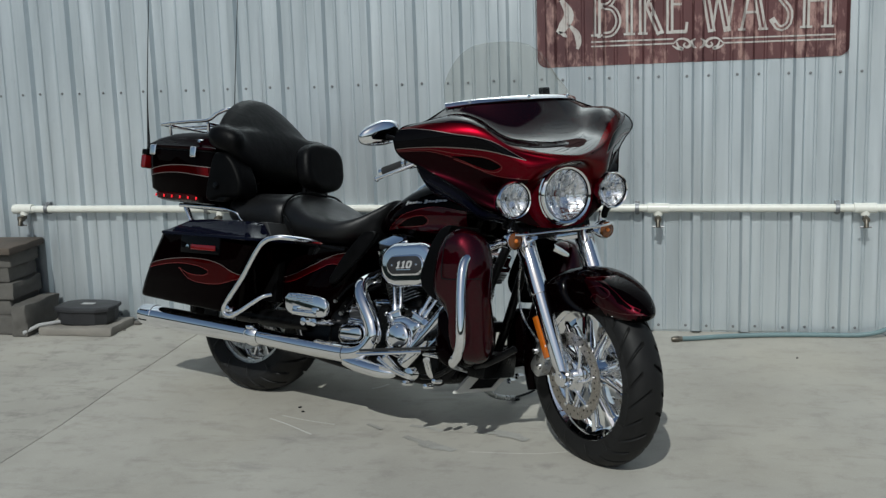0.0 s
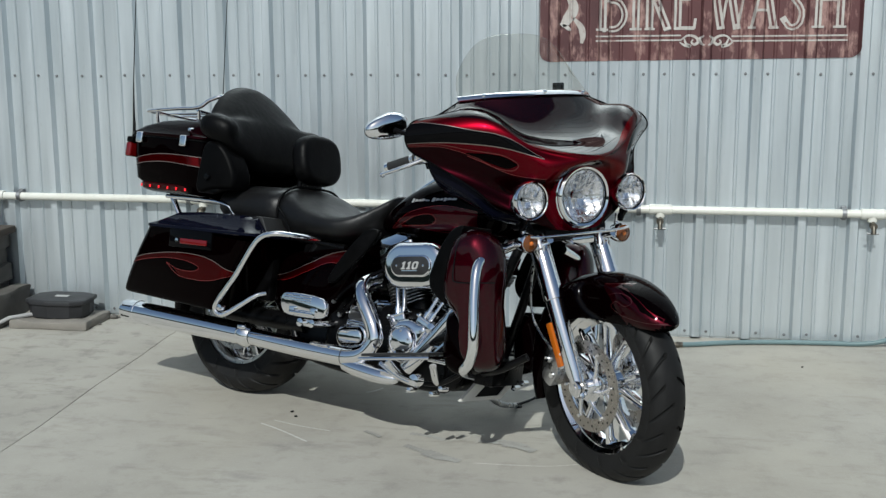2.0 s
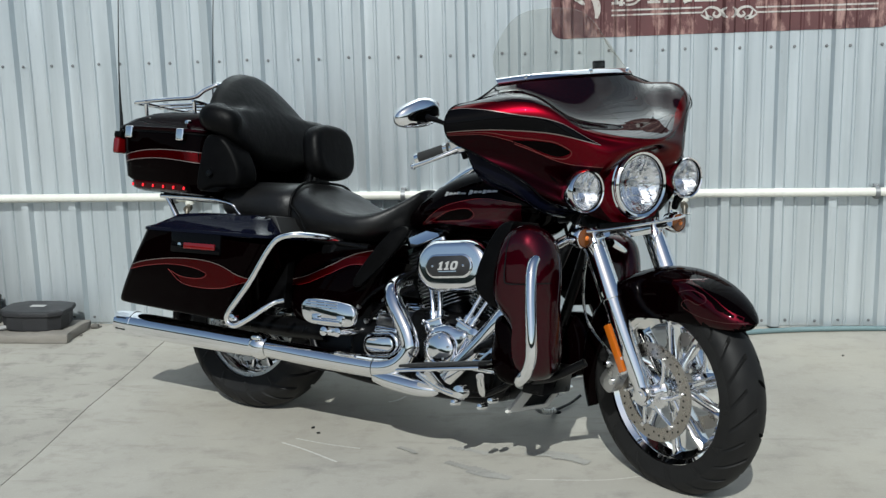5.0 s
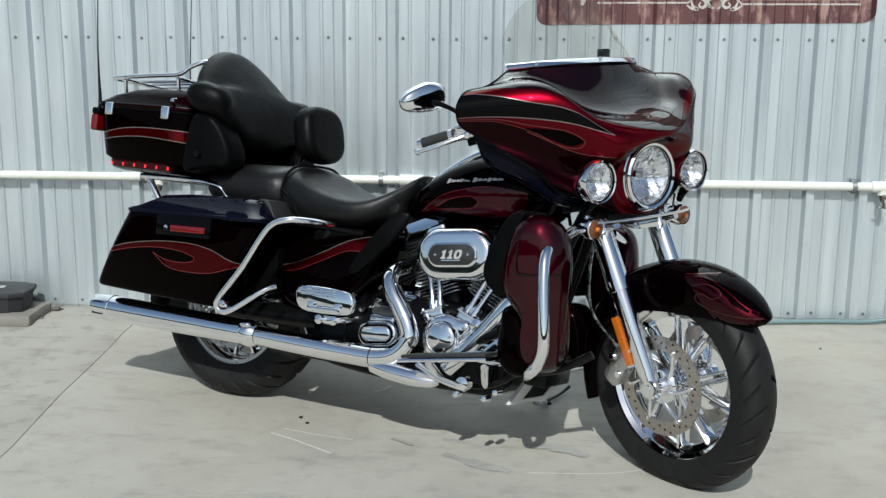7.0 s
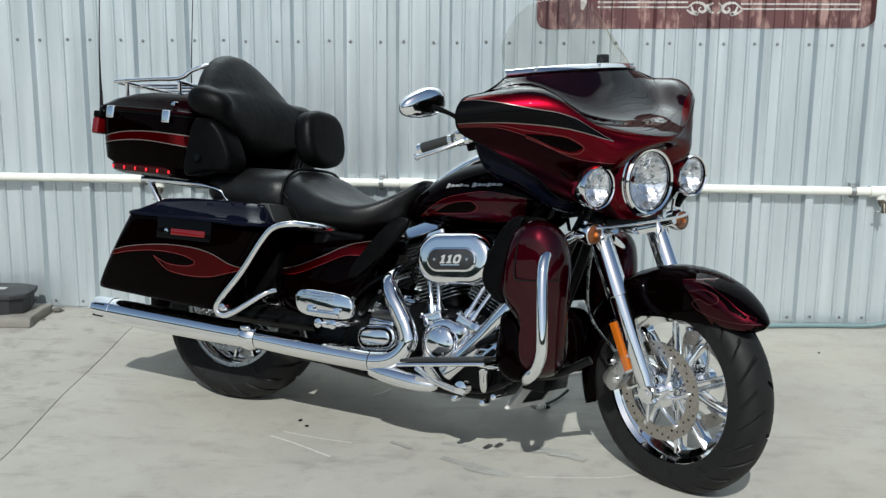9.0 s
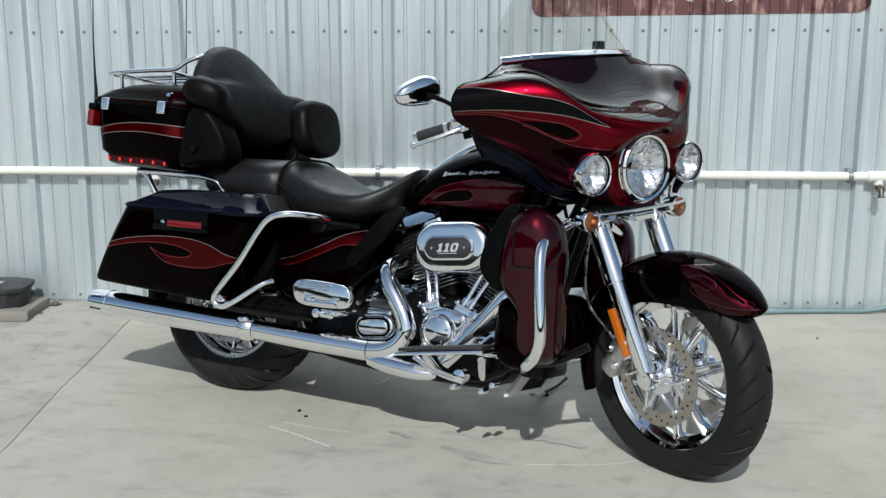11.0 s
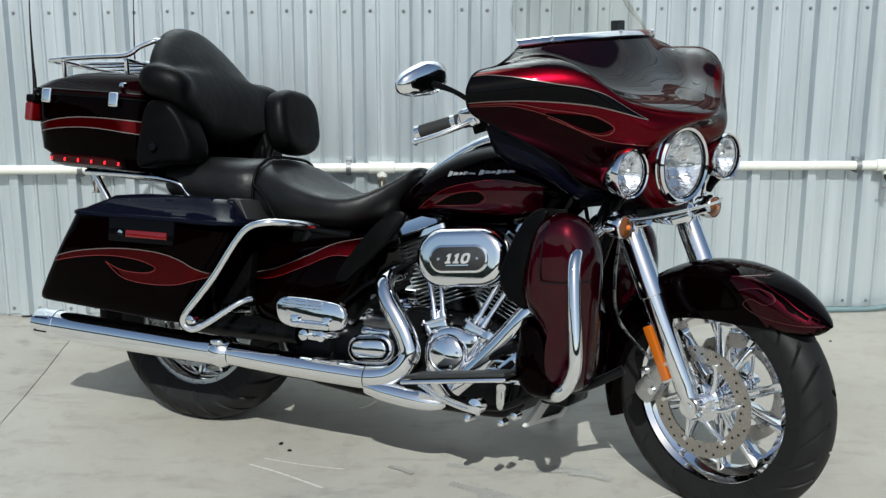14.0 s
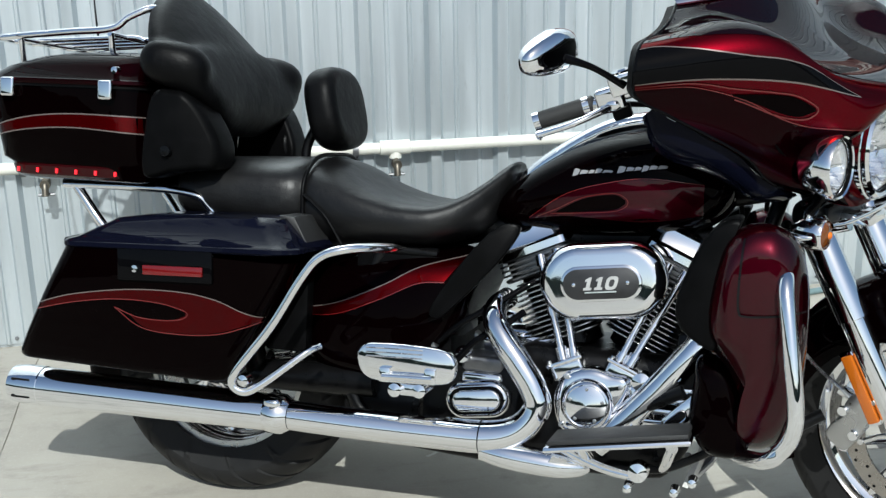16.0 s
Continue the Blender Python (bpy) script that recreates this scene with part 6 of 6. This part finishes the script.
strip = bridge(bmesh.new(), [[Vector((p.x, p.y, z)) for p in rounded(-0.488 - d, -0.14, -0.272 - d, 0.272 + d, 0.08, z, 7)] for z, d in ((0.755, -0.012), (0.762, 0.0), (0.782, 0.005), (0.788, 0.0))])
b("light_strip", strip, strip_lens, luggage, "red wrap-round light strip")
for s in (-1, 1):
    for k in range(6):
        x = -0.437 + 0.052 * k
        b("led", moved(box(-0.003, 0.003, -0.002, 0.002, -0.0055, 0.0055, 0.001), Matrix.Translation((x, s * 0.2790, 0.772))), red_led, luggage)
for k in range(7):
    b("led", box(-0.4955, -0.4915, -0.17 + 0.055 * k, -0.155 + 0.055 * k, 0.764, 0.780, 0.001), red_led, luggage)
for s in (-1, 1):
    b("marker_light", box(-0.556, -0.525, min(s * 0.235, s * 0.288), max(s * 0.235, s * 0.288), 0.882, 0.942, 0.010, 3), red_lens, luggage, "red corner marker light")
    b("marker_bezel", box(-0.556, -0.520, min(s * 0.230, s * 0.286), max(s * 0.230, s * 0.286), 0.941, 0.966, 0.008, 3), black_plastic, luggage)
    pod_o = [(-0.098, 0.775), (-0.02, 0.785), (0.035, 0.792), (0.072, 0.800), (0.078, 0.850), (0.050, 0.915), (0.012, 0.960), (-0.03, 0.972), (-0.075, 0.965), (-0.095, 0.90)]
    pod = plate(pod_o, -0.30, -0.20, 0.018, 5, 46)
    for v in pod.verts:
        v.co.y += max(v.co.x - 0.0, 0) * 0.35
    pd = b("speaker_pod", pod if s < 0 else flipped(pod), black_plastic, luggage, "black speaker pod")
    if s > 0:
        pod.free()
    b("speaker_grille", moved(lathe([(0.05, 0.0), (0.048, 0.006), (0.038, 0.008), (0.0, 0.004)], 32, "X"), aim((1, s * -0.1, 0.1), (0.050, s * 0.215, 0.865))), black_metal, pd)
    b("pod_jack", lathe([(0.0, s * 0.305), (0.012, s * 0.304), (0.014, s * 0.298)], 14, "Y", (-0.035, 0, 0.845)), black_metal, pd)
b("mount_plate", box(-0.40, 0.02, -0.16, 0.16, 0.728, 0.752, 0.006), black_metal, luggage)
for s in (-1, 1):
    b("box_support", tube([(-0.33, s * 0.20, 0.735), (-0.27, s * 0.20, 0.66), (-0.22, s * 0.19, 0.60)], 0.012, 14, 14), chrome, luggage, "chrome box support bracket")
    b("box_support", tube([(-0.36, s * 0.205, 0.738), (-0.15, s * 0.21, 0.742), (-0.02, s * 0.21, 0.735), (0.02, s * 0.20, 0.71), (0.06, s * 0.18, 0.64)], 0.009, 12, 26), chrome, luggage)

# luggage rack
rack_pts = [(-0.150, -0.145, 1.166), (-0.165, -0.165, 1.160), (-0.205, -0.178, 1.140), (-0.245, -0.188, 1.112), (-0.36, -0.19, 1.102), (-0.52, -0.185, 1.088), (-0.565, -0.16, 1.084), (-0.578, 0.0, 1.086), (-0.565, 0.16, 1.084), (-0.52, 0.185, 1.088), (-0.36, 0.19, 1.102), (-0.245, 0.188, 1.112), (-0.205, 0.178, 1.140), (-0.165, 0.165, 1.160), (-0.150, 0.145, 1.166)]
rack = b("luggage_rack", tube(rack_pts, 0.0085, 14, 90), chrome, luggage, "chrome luggage rack rail")
for y in (-0.11, -0.04, 0.04, 0.11):
    b("rack_bar", tube([(-0.565, y, 1.080), (-0.40, y, 1.090), (-0.24, y, 1.098), (-0.20, y, 1.09)], 0.006, 10, 16), chrome, rack)
for x, z in ((-0.50, 1.085), (-0.25, 1.10)):
    for s in (-1, 1):
        b("rack_post", tube([(x, s * 0.165, 1.025), (x, s * 0.180, z)], 0.0075, 12), chrome, rack)
    b("rack_cross", tube([(x, -0.188, z), (x, 0, z - 0.006), (x, 0.188, z)], 0.006, 10, 12), chrome, rack)
ant = b("antenna", tube([(-0.555, -0.262, 0.945), (-0.558, -0.263, 1.00), (-0.575, -0.265, 1.09), (-0.60, -0.268, 1.25), (-0.645, -0.272, 1.62), (-0.67, -0.275, 1.85)], [0.006, 0.0065, 0.004, 0.0022, 0.0018, 0.0014], 10, 40), black_metal, None, "thin black whip antenna")
b("antenna_base", lathe([(0.0, 0.93), (0.011, 0.93), (0.012, 0.945), (0.008, 0.965), (0.006, 0.99)], 16, "Z", (-0.555, -0.262, 0)), black_plastic, ant)
b("antenna", tube([(-0.555, 0.262, 0.945), (-0.575, 0.265, 1.09), (-0.60, 0.268, 1.25), (-0.645, 0.272, 1.62), (-0.67, 0.275, 1.85)], [0.006, 0.004, 0.0022, 0.0018, 0.0014], 10, 40), black_metal, None, "thin black whip antenna")

# seats
def cushion(stations, n=36, seg=36, e=2.6):
    """A soft loft along x: half width, top, bottom, and how far the middle dips."""
    rings = []
    for x, hw, zt, zb, dip in spline(stations, n):
        ring = []
        hw = max(hw, 0.01)
        zc, hz = (zt + zb) / 2, (zt - zb) / 2
        for k in range(seg):
            q = 2 * math.pi * k / seg
            cy = math.copysign(abs(math.cos(q)) ** (2 / e), math.cos(q))
            cz = math.copysign(abs(math.sin(q)) ** (2 / e), math.sin(q))
            z = zc + hz * cz
            if cz > 0:
                z -= dip * (1 - cy * cy) * cz
            ring.append(Vector((x, hw * cy, z)))
        rings.append(ring)
    return bridge(bmesh.new(), rings)


rider = cushion([(0.215, 0.15, 0.828, 0.66, 0.0), (0.235, 0.185, 0.845, 0.635, 0.0), (0.30, 0.200, 0.836, 0.632, 0.006), (0.37, 0.207, 0.806, 0.640, 0.018), (0.45, 0.207, 0.782, 0.650, 0.026), (0.53, 0.200, 0.776, 0.655, 0.028), (0.59, 0.178, 0.790, 0.672, 0.020), (0.635, 0.145, 0.815, 0.695, 0.010), (0.670, 0.105, 0.840, 0.735, 0.0), (0.695, 0.07, 0.856, 0.79, 0.0), (0.708, 0.035, 0.852, 0.82, 0.0)], 54, 44)
seat = b("seat", rider, seat_leather, None, "black leather rider seat with stitched panel")
b("seat_piping", tube([(0.242, 0.192, 0.70), (0.240, 0.185, 0.79), (0.242, 0.12, 0.842), (0.242, 0.0, 0.850), (0.242, -0.12, 0.842), (0.240, -0.185, 0.79), (0.242, -0.192, 0.70)], 0.005, 10, 60), leather, seat)
b("seat_piping", tube([(0.245, -0.197, 0.76), (0.30, -0.207, 0.72), (0.34, -0.209, 0.665), (0.35, -0.207, 0.645)], 0.004, 8, 30), leather, seat)
b("passenger_seat", cushion([(-0.095, 0.16, 0.80, 0.70, 0.0), (-0.07, 0.19, 0.828, 0.68, 0.0), (0.02, 0.205, 0.842, 0.665, 0.006), (0.13, 0.205, 0.848, 0.655, 0.008), (0.20, 0.198, 0.848, 0.65, 0.004), (0.235, 0.18, 0.838, 0.66, 0.0)], 32, 40), seat_leather, None, "black leather passenger seat")
# passenger backrest, curved pad with wide wings
def back_ring(z, hw, xf, thick, wrap):
    """One level of the backrest: a flattened oval that wraps forward at its ends."""
    pts = []
    for k in range(44):
        q = 2 * math.pi * k / 44
        c, sn = math.cos(q), math.sin(q)
        y = hw * math.copysign(abs(c) ** 0.78, c)
        x = xf - thick / 2 + thick / 2 * math.copysign(abs(sn) ** 0.8, sn) + wrap * abs(y / max(hw, 1e-4)) ** 2.2
        pts.append(Vector((x, y, z + 0.03 * (y / 0.2) ** 2 * -1 if z > 1.1 else z)))
    return pts


bk = spline([(0.880, 0.08, -0.005, 0.06, 0.02), (0.905, 0.15, 0.012, 0.10, 0.03), (0.945, 0.225, 0.030, 0.13, 0.04), (0.985, 0.285, 0.026, 0.145, 0.045), (1.035, 0.315, 0.008, 0.145, 0.035), (1.09, 0.300, -0.026, 0.125, 0.018), (1.145, 0.250, -0.072, 0.105, 0.005), (1.192, 0.180, -0.116, 0.085, 0.0), (1.222, 0.108, -0.146, 0.062, 0.0), (1.236, 0.046, -0.164, 0.035, 0.0)], 40)
pad = [bridge(bmesh.new(), [back_ring(*r) for r in bk])]
for s in (-1, 1):
    pad.append(moved(blob((0, 0, 0), (0.084, 0.052, 0.054), 26, 16, 2.6, 2.4), Matrix.Translation((-0.048, s * 0.268, 1.040)) @ Matrix.Rotation(radians(12), 4, "Y") @ Matrix.Rotation(s * radians(-14), 4, "Z")))
backrest = b("passenger_backrest", merged(*pad), leather, None, "tall black leather passenger backrest with padded arms")
skin = backrest.modifiers.new("skin", "REMESH")
skin.mode, skin.voxel_size, skin.use_smooth_shade = "VOXEL", 0.009, True
soft = backrest.modifiers.new("soft", "SMOOTH")
soft.factor, soft.iterations = 0.6, 22
# rider backrest
rb = plate(oval(0, 0, 0.118, 0.100, 44, 2.8), -0.040, 0.040, 0.030, 6)
b("rider_backrest", moved(rb, Matrix.Translation((0.222, 0, 0.955)) @ Matrix.Rotation(radians(-13), 4, "Y") @ Matrix.Rotation(radians(90), 4, "Z")), leather, None, "black padded rider backrest")
b("backrest_post", tube([(0.19, 0, 0.92), (0.165, 0, 0.86), (0.17, 0, 0.80)], 0.012, 12, 10), black_metal)

# leg shields and crash bar
low_o = [(1.166, 0.600), (1.180, 0.690), (1.200, 0.742), (1.240, 0.770), (1.292, 0.768), (1.332, 0.735), (1.354, 0.660), (1.360, 0.560), (1.356, 0.440), (1.346, 0.370), (1.318, 0.322), (1.270, 0.306), (1.236, 0.318), (1.230, 0.365), (1.238, 0.415), (1.218, 0.470), (1.176, 0.535)]
pod_low = plate([(1.150, 0.490), (1.205, 0.490), (1.250, 0.420), (1.262, 0.330), (1.235, 0.290), (1.170, 0.298), (1.138, 0.360), (1.142, 0.440)], -0.320, -0.16, 0.045, 5, 44)
low = plate([(1.160, 0.500), (1.215, 0.510), (1.275, 0.430), (1.304, 0.315), (1.240, 0.286), (1.170, 0.298), (1.138, 0.360), (1.142, 0.440)], -0.345, -0.16, 0.045, 5, 44)
low = plate([(x - 0.004, z) for x, z in low_o], -0.410, -0.285, 0.060, 8, 64)
for v in low.verts:
    v.co.y += 0.10 * max(0, (1.20 - v.co.x)) + 0.42 * max(0, 0.55 - v.co.z) + 0.45 * max(0, v.co.x - 1.28)
seam = line_on_side([(1.226, 0.745), (1.222, 0.67), (1.224, 0.608), (1.240, 0.597), (1.30, 0.602), (1.348, 0.610)], low, 0.004, 60, 0.0012)
rim_o = [(1.102, 0.600), (1.116, 0.660), (1.142, 0.722), (1.176, 0.768), (1.216, 0.778), (1.206, 0.740), (1.190, 0.660), (1.184, 0.590), (1.184, 0.520), (1.140, 0.536), (1.112, 0.562)]
rim_bm = plate(rim_o, -0.375, -0.20, 0.012, 3, 40)
for s in (-1, 1):
    g = (lambda m: m.copy()) if s < 0 else flipped
    lw = b("leg_shield", g(low), maroon, None, "glossy maroon lower fairing leg shield")
    b("lower_pod", g(pod_low), cherry, lw, "glossy dark lower pod")
    b("shield_rim", g(rim_bm), black_plastic, lw, "matt black rim")
    b("door_seam", g(seam), black_metal, lw)
    bar = tube([(1.30, -0.16, 0.735), (1.305, -0.28, 0.705), (1.305, -0.355, 0.680), (1.308, -0.388, 0.642), (1.322, -0.404, 0.555), (1.338, -0.408, 0.452), (1.340, -0.402, 0.390), (1.322, -0.388, 0.345), (1.285, -0.355, 0.312), (1.19, -0.15, 0.275)], 0.0165, 18, 84)
    b("crash_bar", g(bar), chrome, None, "chrome engine crash bar")
    fb = box(0.87, 1.165, -0.425, -0.30, 0.292, 0.304, 0.006)
    for v in fb.verts:
        v.co.z += (v.co.x - 0.90) * 0.17 - 0.006
    fbd = b("floorboard", g(fb), chrome, None, "chrome rider floorboard with rubber pad")
    pad = box(0.878, 1.158, -0.418, -0.307, 0.306, 0.316, 0.004)
    for v in pad.verts:
        v.co.z += (v.co.x - 0.90) * 0.17 - 0.006
    b("rubber_pad", g(pad), soft_rubber, fbd)
    b("board_bracket", g(merged(tube([(0.93, -0.33, 0.285), (0.95, -0.27, 0.235), (0.97, -0.18, 0.215)], 0.013, 12, 12), tube([(1.12, -0.33, 0.30), (1.10, -0.27, 0.245), (1.07, -0.18, 0.22)], 0.013, 12, 12), lathe([(0.0, -0.345), (0.02, -0.342), (0.022, -0.31)], 20, "Y", (1.055, 0, 0.242)), tube([(0.87, -0.29, 0.268), (0.97, -0.305, 0.236), (1.06, -0.315, 0.224)], 0.010, 12, 14))), chrome, fbd)
    for x, z in ((1.035, 0.205), (1.13, 0.208), (1.165, 0.232)):
        b("bracket_bolt", g(lathe([(0.0, -0.338), (0.009, -0.336), (0.011, -0.30)], 12, "Y", (x, 0, z))), chrome, fbd)
    pfb = plate([(0.452, 0.445), (0.458, 0.468), (0.482, 0.480), (0.56, 0.483), (0.640, 0.479), (0.668, 0.464), (0.674, 0.435), (0.658, 0.408), (0.60, 0.400), (0.51, 0.398), (0.468, 0.410)], -0.385, -0.362, 0.008, 3, 44)
    pf = b("passenger_footboard", g(pfb), chrome, None, "folded chrome passenger footboard")
    for k in range(3):
        b("board_groove", g(tube([(0.475, -0.387, 0.452 + 0.009 * k), (0.60, -0.387, 0.456 + 0.009 * k)], 0.0016, 6)), steel, pf)
    b("board_hinge", g(merged(tube([(0.515, -0.390, 0.412), (0.625, -0.390, 0.416)], 0.008, 12), box(0.508, 0.532, -0.394, -0.36, 0.40, 0.432, 0.003), box(0.608, 0.632, -0.394, -0.36, 0.404, 0.436, 0.003))), chrome, pf)
    b("board_bolts", g(merged(lathe([(0.0, -0.355), (0.015, -0.352), (0.017, -0.20)], 18, "Y", (0.53, 0, 0.375)), lathe([(0.0, -0.355), (0.015, -0.352), (0.017, -0.20)], 18, "Y", (0.585, 0, 0.378)), box(0.525, 0.59, -0.34, -0.30, 0.362, 0.39, 0.006))), chrome, pf)
for m in (low, rim_bm, pod_low, seam):
    m.free()
mount_at = Matrix(((0.99, 0.044, 0.030, 1.166), (-0.24, 0.190, 0.066, 0.004), (-0.12, 0.010, 0.084, 0.221), (0, 0, 0, 1)))
# The plate's brightness, a reflection of the floor, is put into its colour.
mount = b("front_mount_plate", moved(merged(box(-0.006, 0.006, -0.5, 0.5, 0.34, 0.5, 0), box(-0.006, 0.006, -0.5, 0.5, -0.5, -0.34, 0), box(-0.006, 0.006, -0.5, -0.22, -0.34, 0.34, 0), box(-0.006, 0.006, 0.36, 0.5, -0.34, 0.34, 0)), mount_at), painted_shine_metal, None, "pale metal engine mount plate under the frame")
b("mount_recess", moved(box(-0.006, 0.001, -0.22, 0.36, -0.34, 0.34, 0), mount_at), black_metal, mount, "black recessed middle")
for y in (-0.055, 0.035):
    b("mount_bolt", tube([(1.195, y, 0.268), (1.188, y, 0.300)], [0.013, 0.015], 14), chrome, mount)
b("brake_pedal", tube([(1.22, -0.24, 0.36), (1.20, -0.22, 0.30), (1.10, -0.20, 0.235), (1.03, -0.20, 0.222)], 0.009, 12, 16), black_metal, None, "black brake pedal arm")
b("crash_bar_brace", tube([(1.20, -0.10, 0.285), (1.30, -0.16, 0.315), (1.40, -0.16, 0.375)], 0.013, 12, 12), black_metal, None, "black lower brace tube")
b("horn", merged(box(1.10, 1.16, -0.20, -0.14, 0.40, 0.52, 0.01, 2), tube([(1.03, -0.21, 0.355), (1.12, -0.225, 0.405)], 0.014, 12)), black_metal)
guard = b("cooler_guard", plate(stadium(1.134, 0.371, 0.050, 0.019, 12, 44), -0.240, -0.230, 0.003), chrome, None, "slotted chrome oil cooler guard")
for cx, cz in ((1.108, 0.346), (1.159, 0.396)):
    b("guard_slot", plate(stadium(cx, cz, 0.016, 0.010, 10, 44), -0.2406, -0.236, 0.0005), gloss_black, guard, "dark slot")
    loop = [(x, -0.241, z) for x, z in stadium(cx, cz, 0.016, 0.0105, 8, 44)]
    b("slot_rim", tube(loop + loop[:1], 0.0022, 8), chrome, guard)
b("oil_cooler", merged(*[box(1.04, 1.155, -0.215, -0.20, 0.30 + 0.024 * k, 0.312 + 0.024 * k, 0.003) for k in range(5)]), chrome)

# small fittings round the engine and gearbox
b("oil_filler_cap", merged(lathe([(0.0, -0.205), (0.016, -0.204), (0.020, -0.198), (0.020, -0.180), (0.014, -0.178), (0.014, -0.15)], 24, "Y", (0.640, 0, 0.425))), chrome, trans)
b("dipstick", tube([(0.735, -0.13, 0.40), (0.742, -0.17, 0.445), (0.745, -0.185, 0.468)], [0.010, 0.010, 0.016], 14, 8), chrome, trans)
for k, pts in enumerate((((0.60, -0.17, 0.39), (0.66, -0.185, 0.46), (0.72, -0.18, 0.50), (0.76, -0.15, 0.53)), ((0.56, -0.17, 0.44), (0.63, -0.19, 0.50), (0.70, -0.18, 0.545), (0.78, -0.14, 0.60)), ((1.02, -0.18, 0.40), (1.06, -0.20, 0.36), (1.10, -0.19, 0.30), (1.09, -0.17, 0.24)))):
    b("hose", tube(pts, 0.007 + 0.001 * (k == 0), 10, 24), gloss_black, engine, "glossy black rubber hose")
for x, z in ((0.60, 0.40), (0.665, 0.475), (0.565, 0.445)):
    b("hose_clamp", tube([(x - 0.004, -0.178, z - 0.003), (x + 0.004, -0.180, z + 0.003)], 0.0095, 12), steel, engine)
for x, z in ((0.862, 0.292), (0.958, 0.290), (0.985, 0.385), (0.868, 0.398)):
    b("cover_screw", lathe([(0.0, -0.2195), (0.0055, -0.2185), (0.006, -0.208)], 10, "Y", (x, 0, z)), steel, cam_cover)
b("oil_filter", merged(lathe([(0.0, -0.05), (0.030, -0.048), (0.036, -0.04), (0.037, 0.03), (0.030, 0.04)], 32, "Y", (1.145, -0.13, 0.335))), chrome, engine, "chrome oil filter")
for o in (-0.055, 0.0, 0.055):
    b("pad_rib", moved(box(-0.002, 0.002, -0.06, 0.06, -0.001, 0.003, 0.001), Matrix.Translation((0.256 + 0.0, -0.265 + o * 0, 0.695)) @ Matrix.Rotation(radians(58), 4, "Y") @ Matrix.Translation((o * 0.35, 0, 0.0))), soft_rubber)

# ---- small things on the yard ----
for x, y, r in ((-0.788, 4.052, 0.0075), (-0.758, 4.001, 0.0065), (-2.11, 5.33, 0.020), (-2.15, 5.12, 0.012), (-2.125, 5.20, 0.009), (-2.09, 5.345, 0.010), (1.244, 4.969, 0.006)):
    bm = blob((x, y, r * 0.45), (r, r * 0.8, r * 0.5), 10, 8)
    for v in bm.verts:
        v.co += noise.noise_vector(v.co * 90) * r * 0.3
    st = part("pebble", bm, black_metal if r in (0.0075, 0.0065) else block_mat)
    tagged(st, "small dark pebble on the concrete", "pebble", "pebbles on the yard")
scratch_mat = grained("chalk_scratch", (0.60, 0.59, 0.55), (0.50, 0.49, 0.45), 0.9, 60, 0.2)


def scratch(pts, w, z=0.0008):
    c = spline(pts, 24)
    bm = bmesh.new()
    rows = []
    for i, p in enumerate(c):
        t = c[min(i + 1, 23)] - c[max(i - 1, 0)]
        t = t / max(np.linalg.norm(t), 1e-9)
        ww = w * (0.3 + 0.7 * abs(math.sin(i * 1.9))) / 2
        rows.append([bm.verts.new((p[0] - t[1] * ww * s, p[1] + t[0] * ww * s, z)) for s in (-1, 1)])
    for a, q in zip(rows, rows[1:]):
        bm.faces.new((a[0], q[0], q[1], a[1]))
    return bm


for pts, w in ((((-0.867, 3.911), (-0.775, 3.850), (-0.642, 3.745)), 0.010), (((-0.83, 3.952), (-0.706, 3.901), (-0.585, 3.866)), 0.006), (((-0.02, 3.628), (0.214, 3.635), (0.34, 3.67)), 0.007), (((-0.559, 4.338), (-0.529, 4.359), (-0.502, 4.405)), 0.012)):
    sc = part("floor_scratch", scratch(pts, w), scratch_mat, smooth=False)
    tagged(sc, "pale scratch mark on the concrete yard", "scratch", "scratches on the yard", "structure")
smear_mat = grained("dark_smear", (0.29, 0.284, 0.262), (0.385, 0.378, 0.350), 0.9, 45, 0.2)
for k, (pts, w) in enumerate(((((-0.289, 3.886), (-0.22, 3.870), (-0.15, 3.835)), 0.012), (((-0.284, 3.762), (-0.23, 3.728), (-0.175, 3.690)), 0.014), (((-0.20, 3.716), (-0.13, 3.668), (-0.067, 3.632)), 0.018), (((-0.21, 3.686), (-0.15, 3.650), (-0.10, 3.640)), 0.010), (((-0.03, 3.846), (0.03, 3.832), (0.09, 3.836)), 0.014), (((0.06, 3.818), (0.12, 3.806), (0.18, 3.766)), 0.020), (((0.02, 3.858), (0.08, 3.850), (0.15, 3.815)), 0.009), (((-0.458, 3.879), (-0.42, 3.855), (-0.388, 3.825)), 0.009))):
    sc = part("floor_smear", scratch(pts, w * 2.6, 0.0012 + 0.0004 * k), smear_mat, smooth=False)
    tagged(sc, "faint dark tyre smear on the concrete yard", "smear", "smears on the yard", "structure")
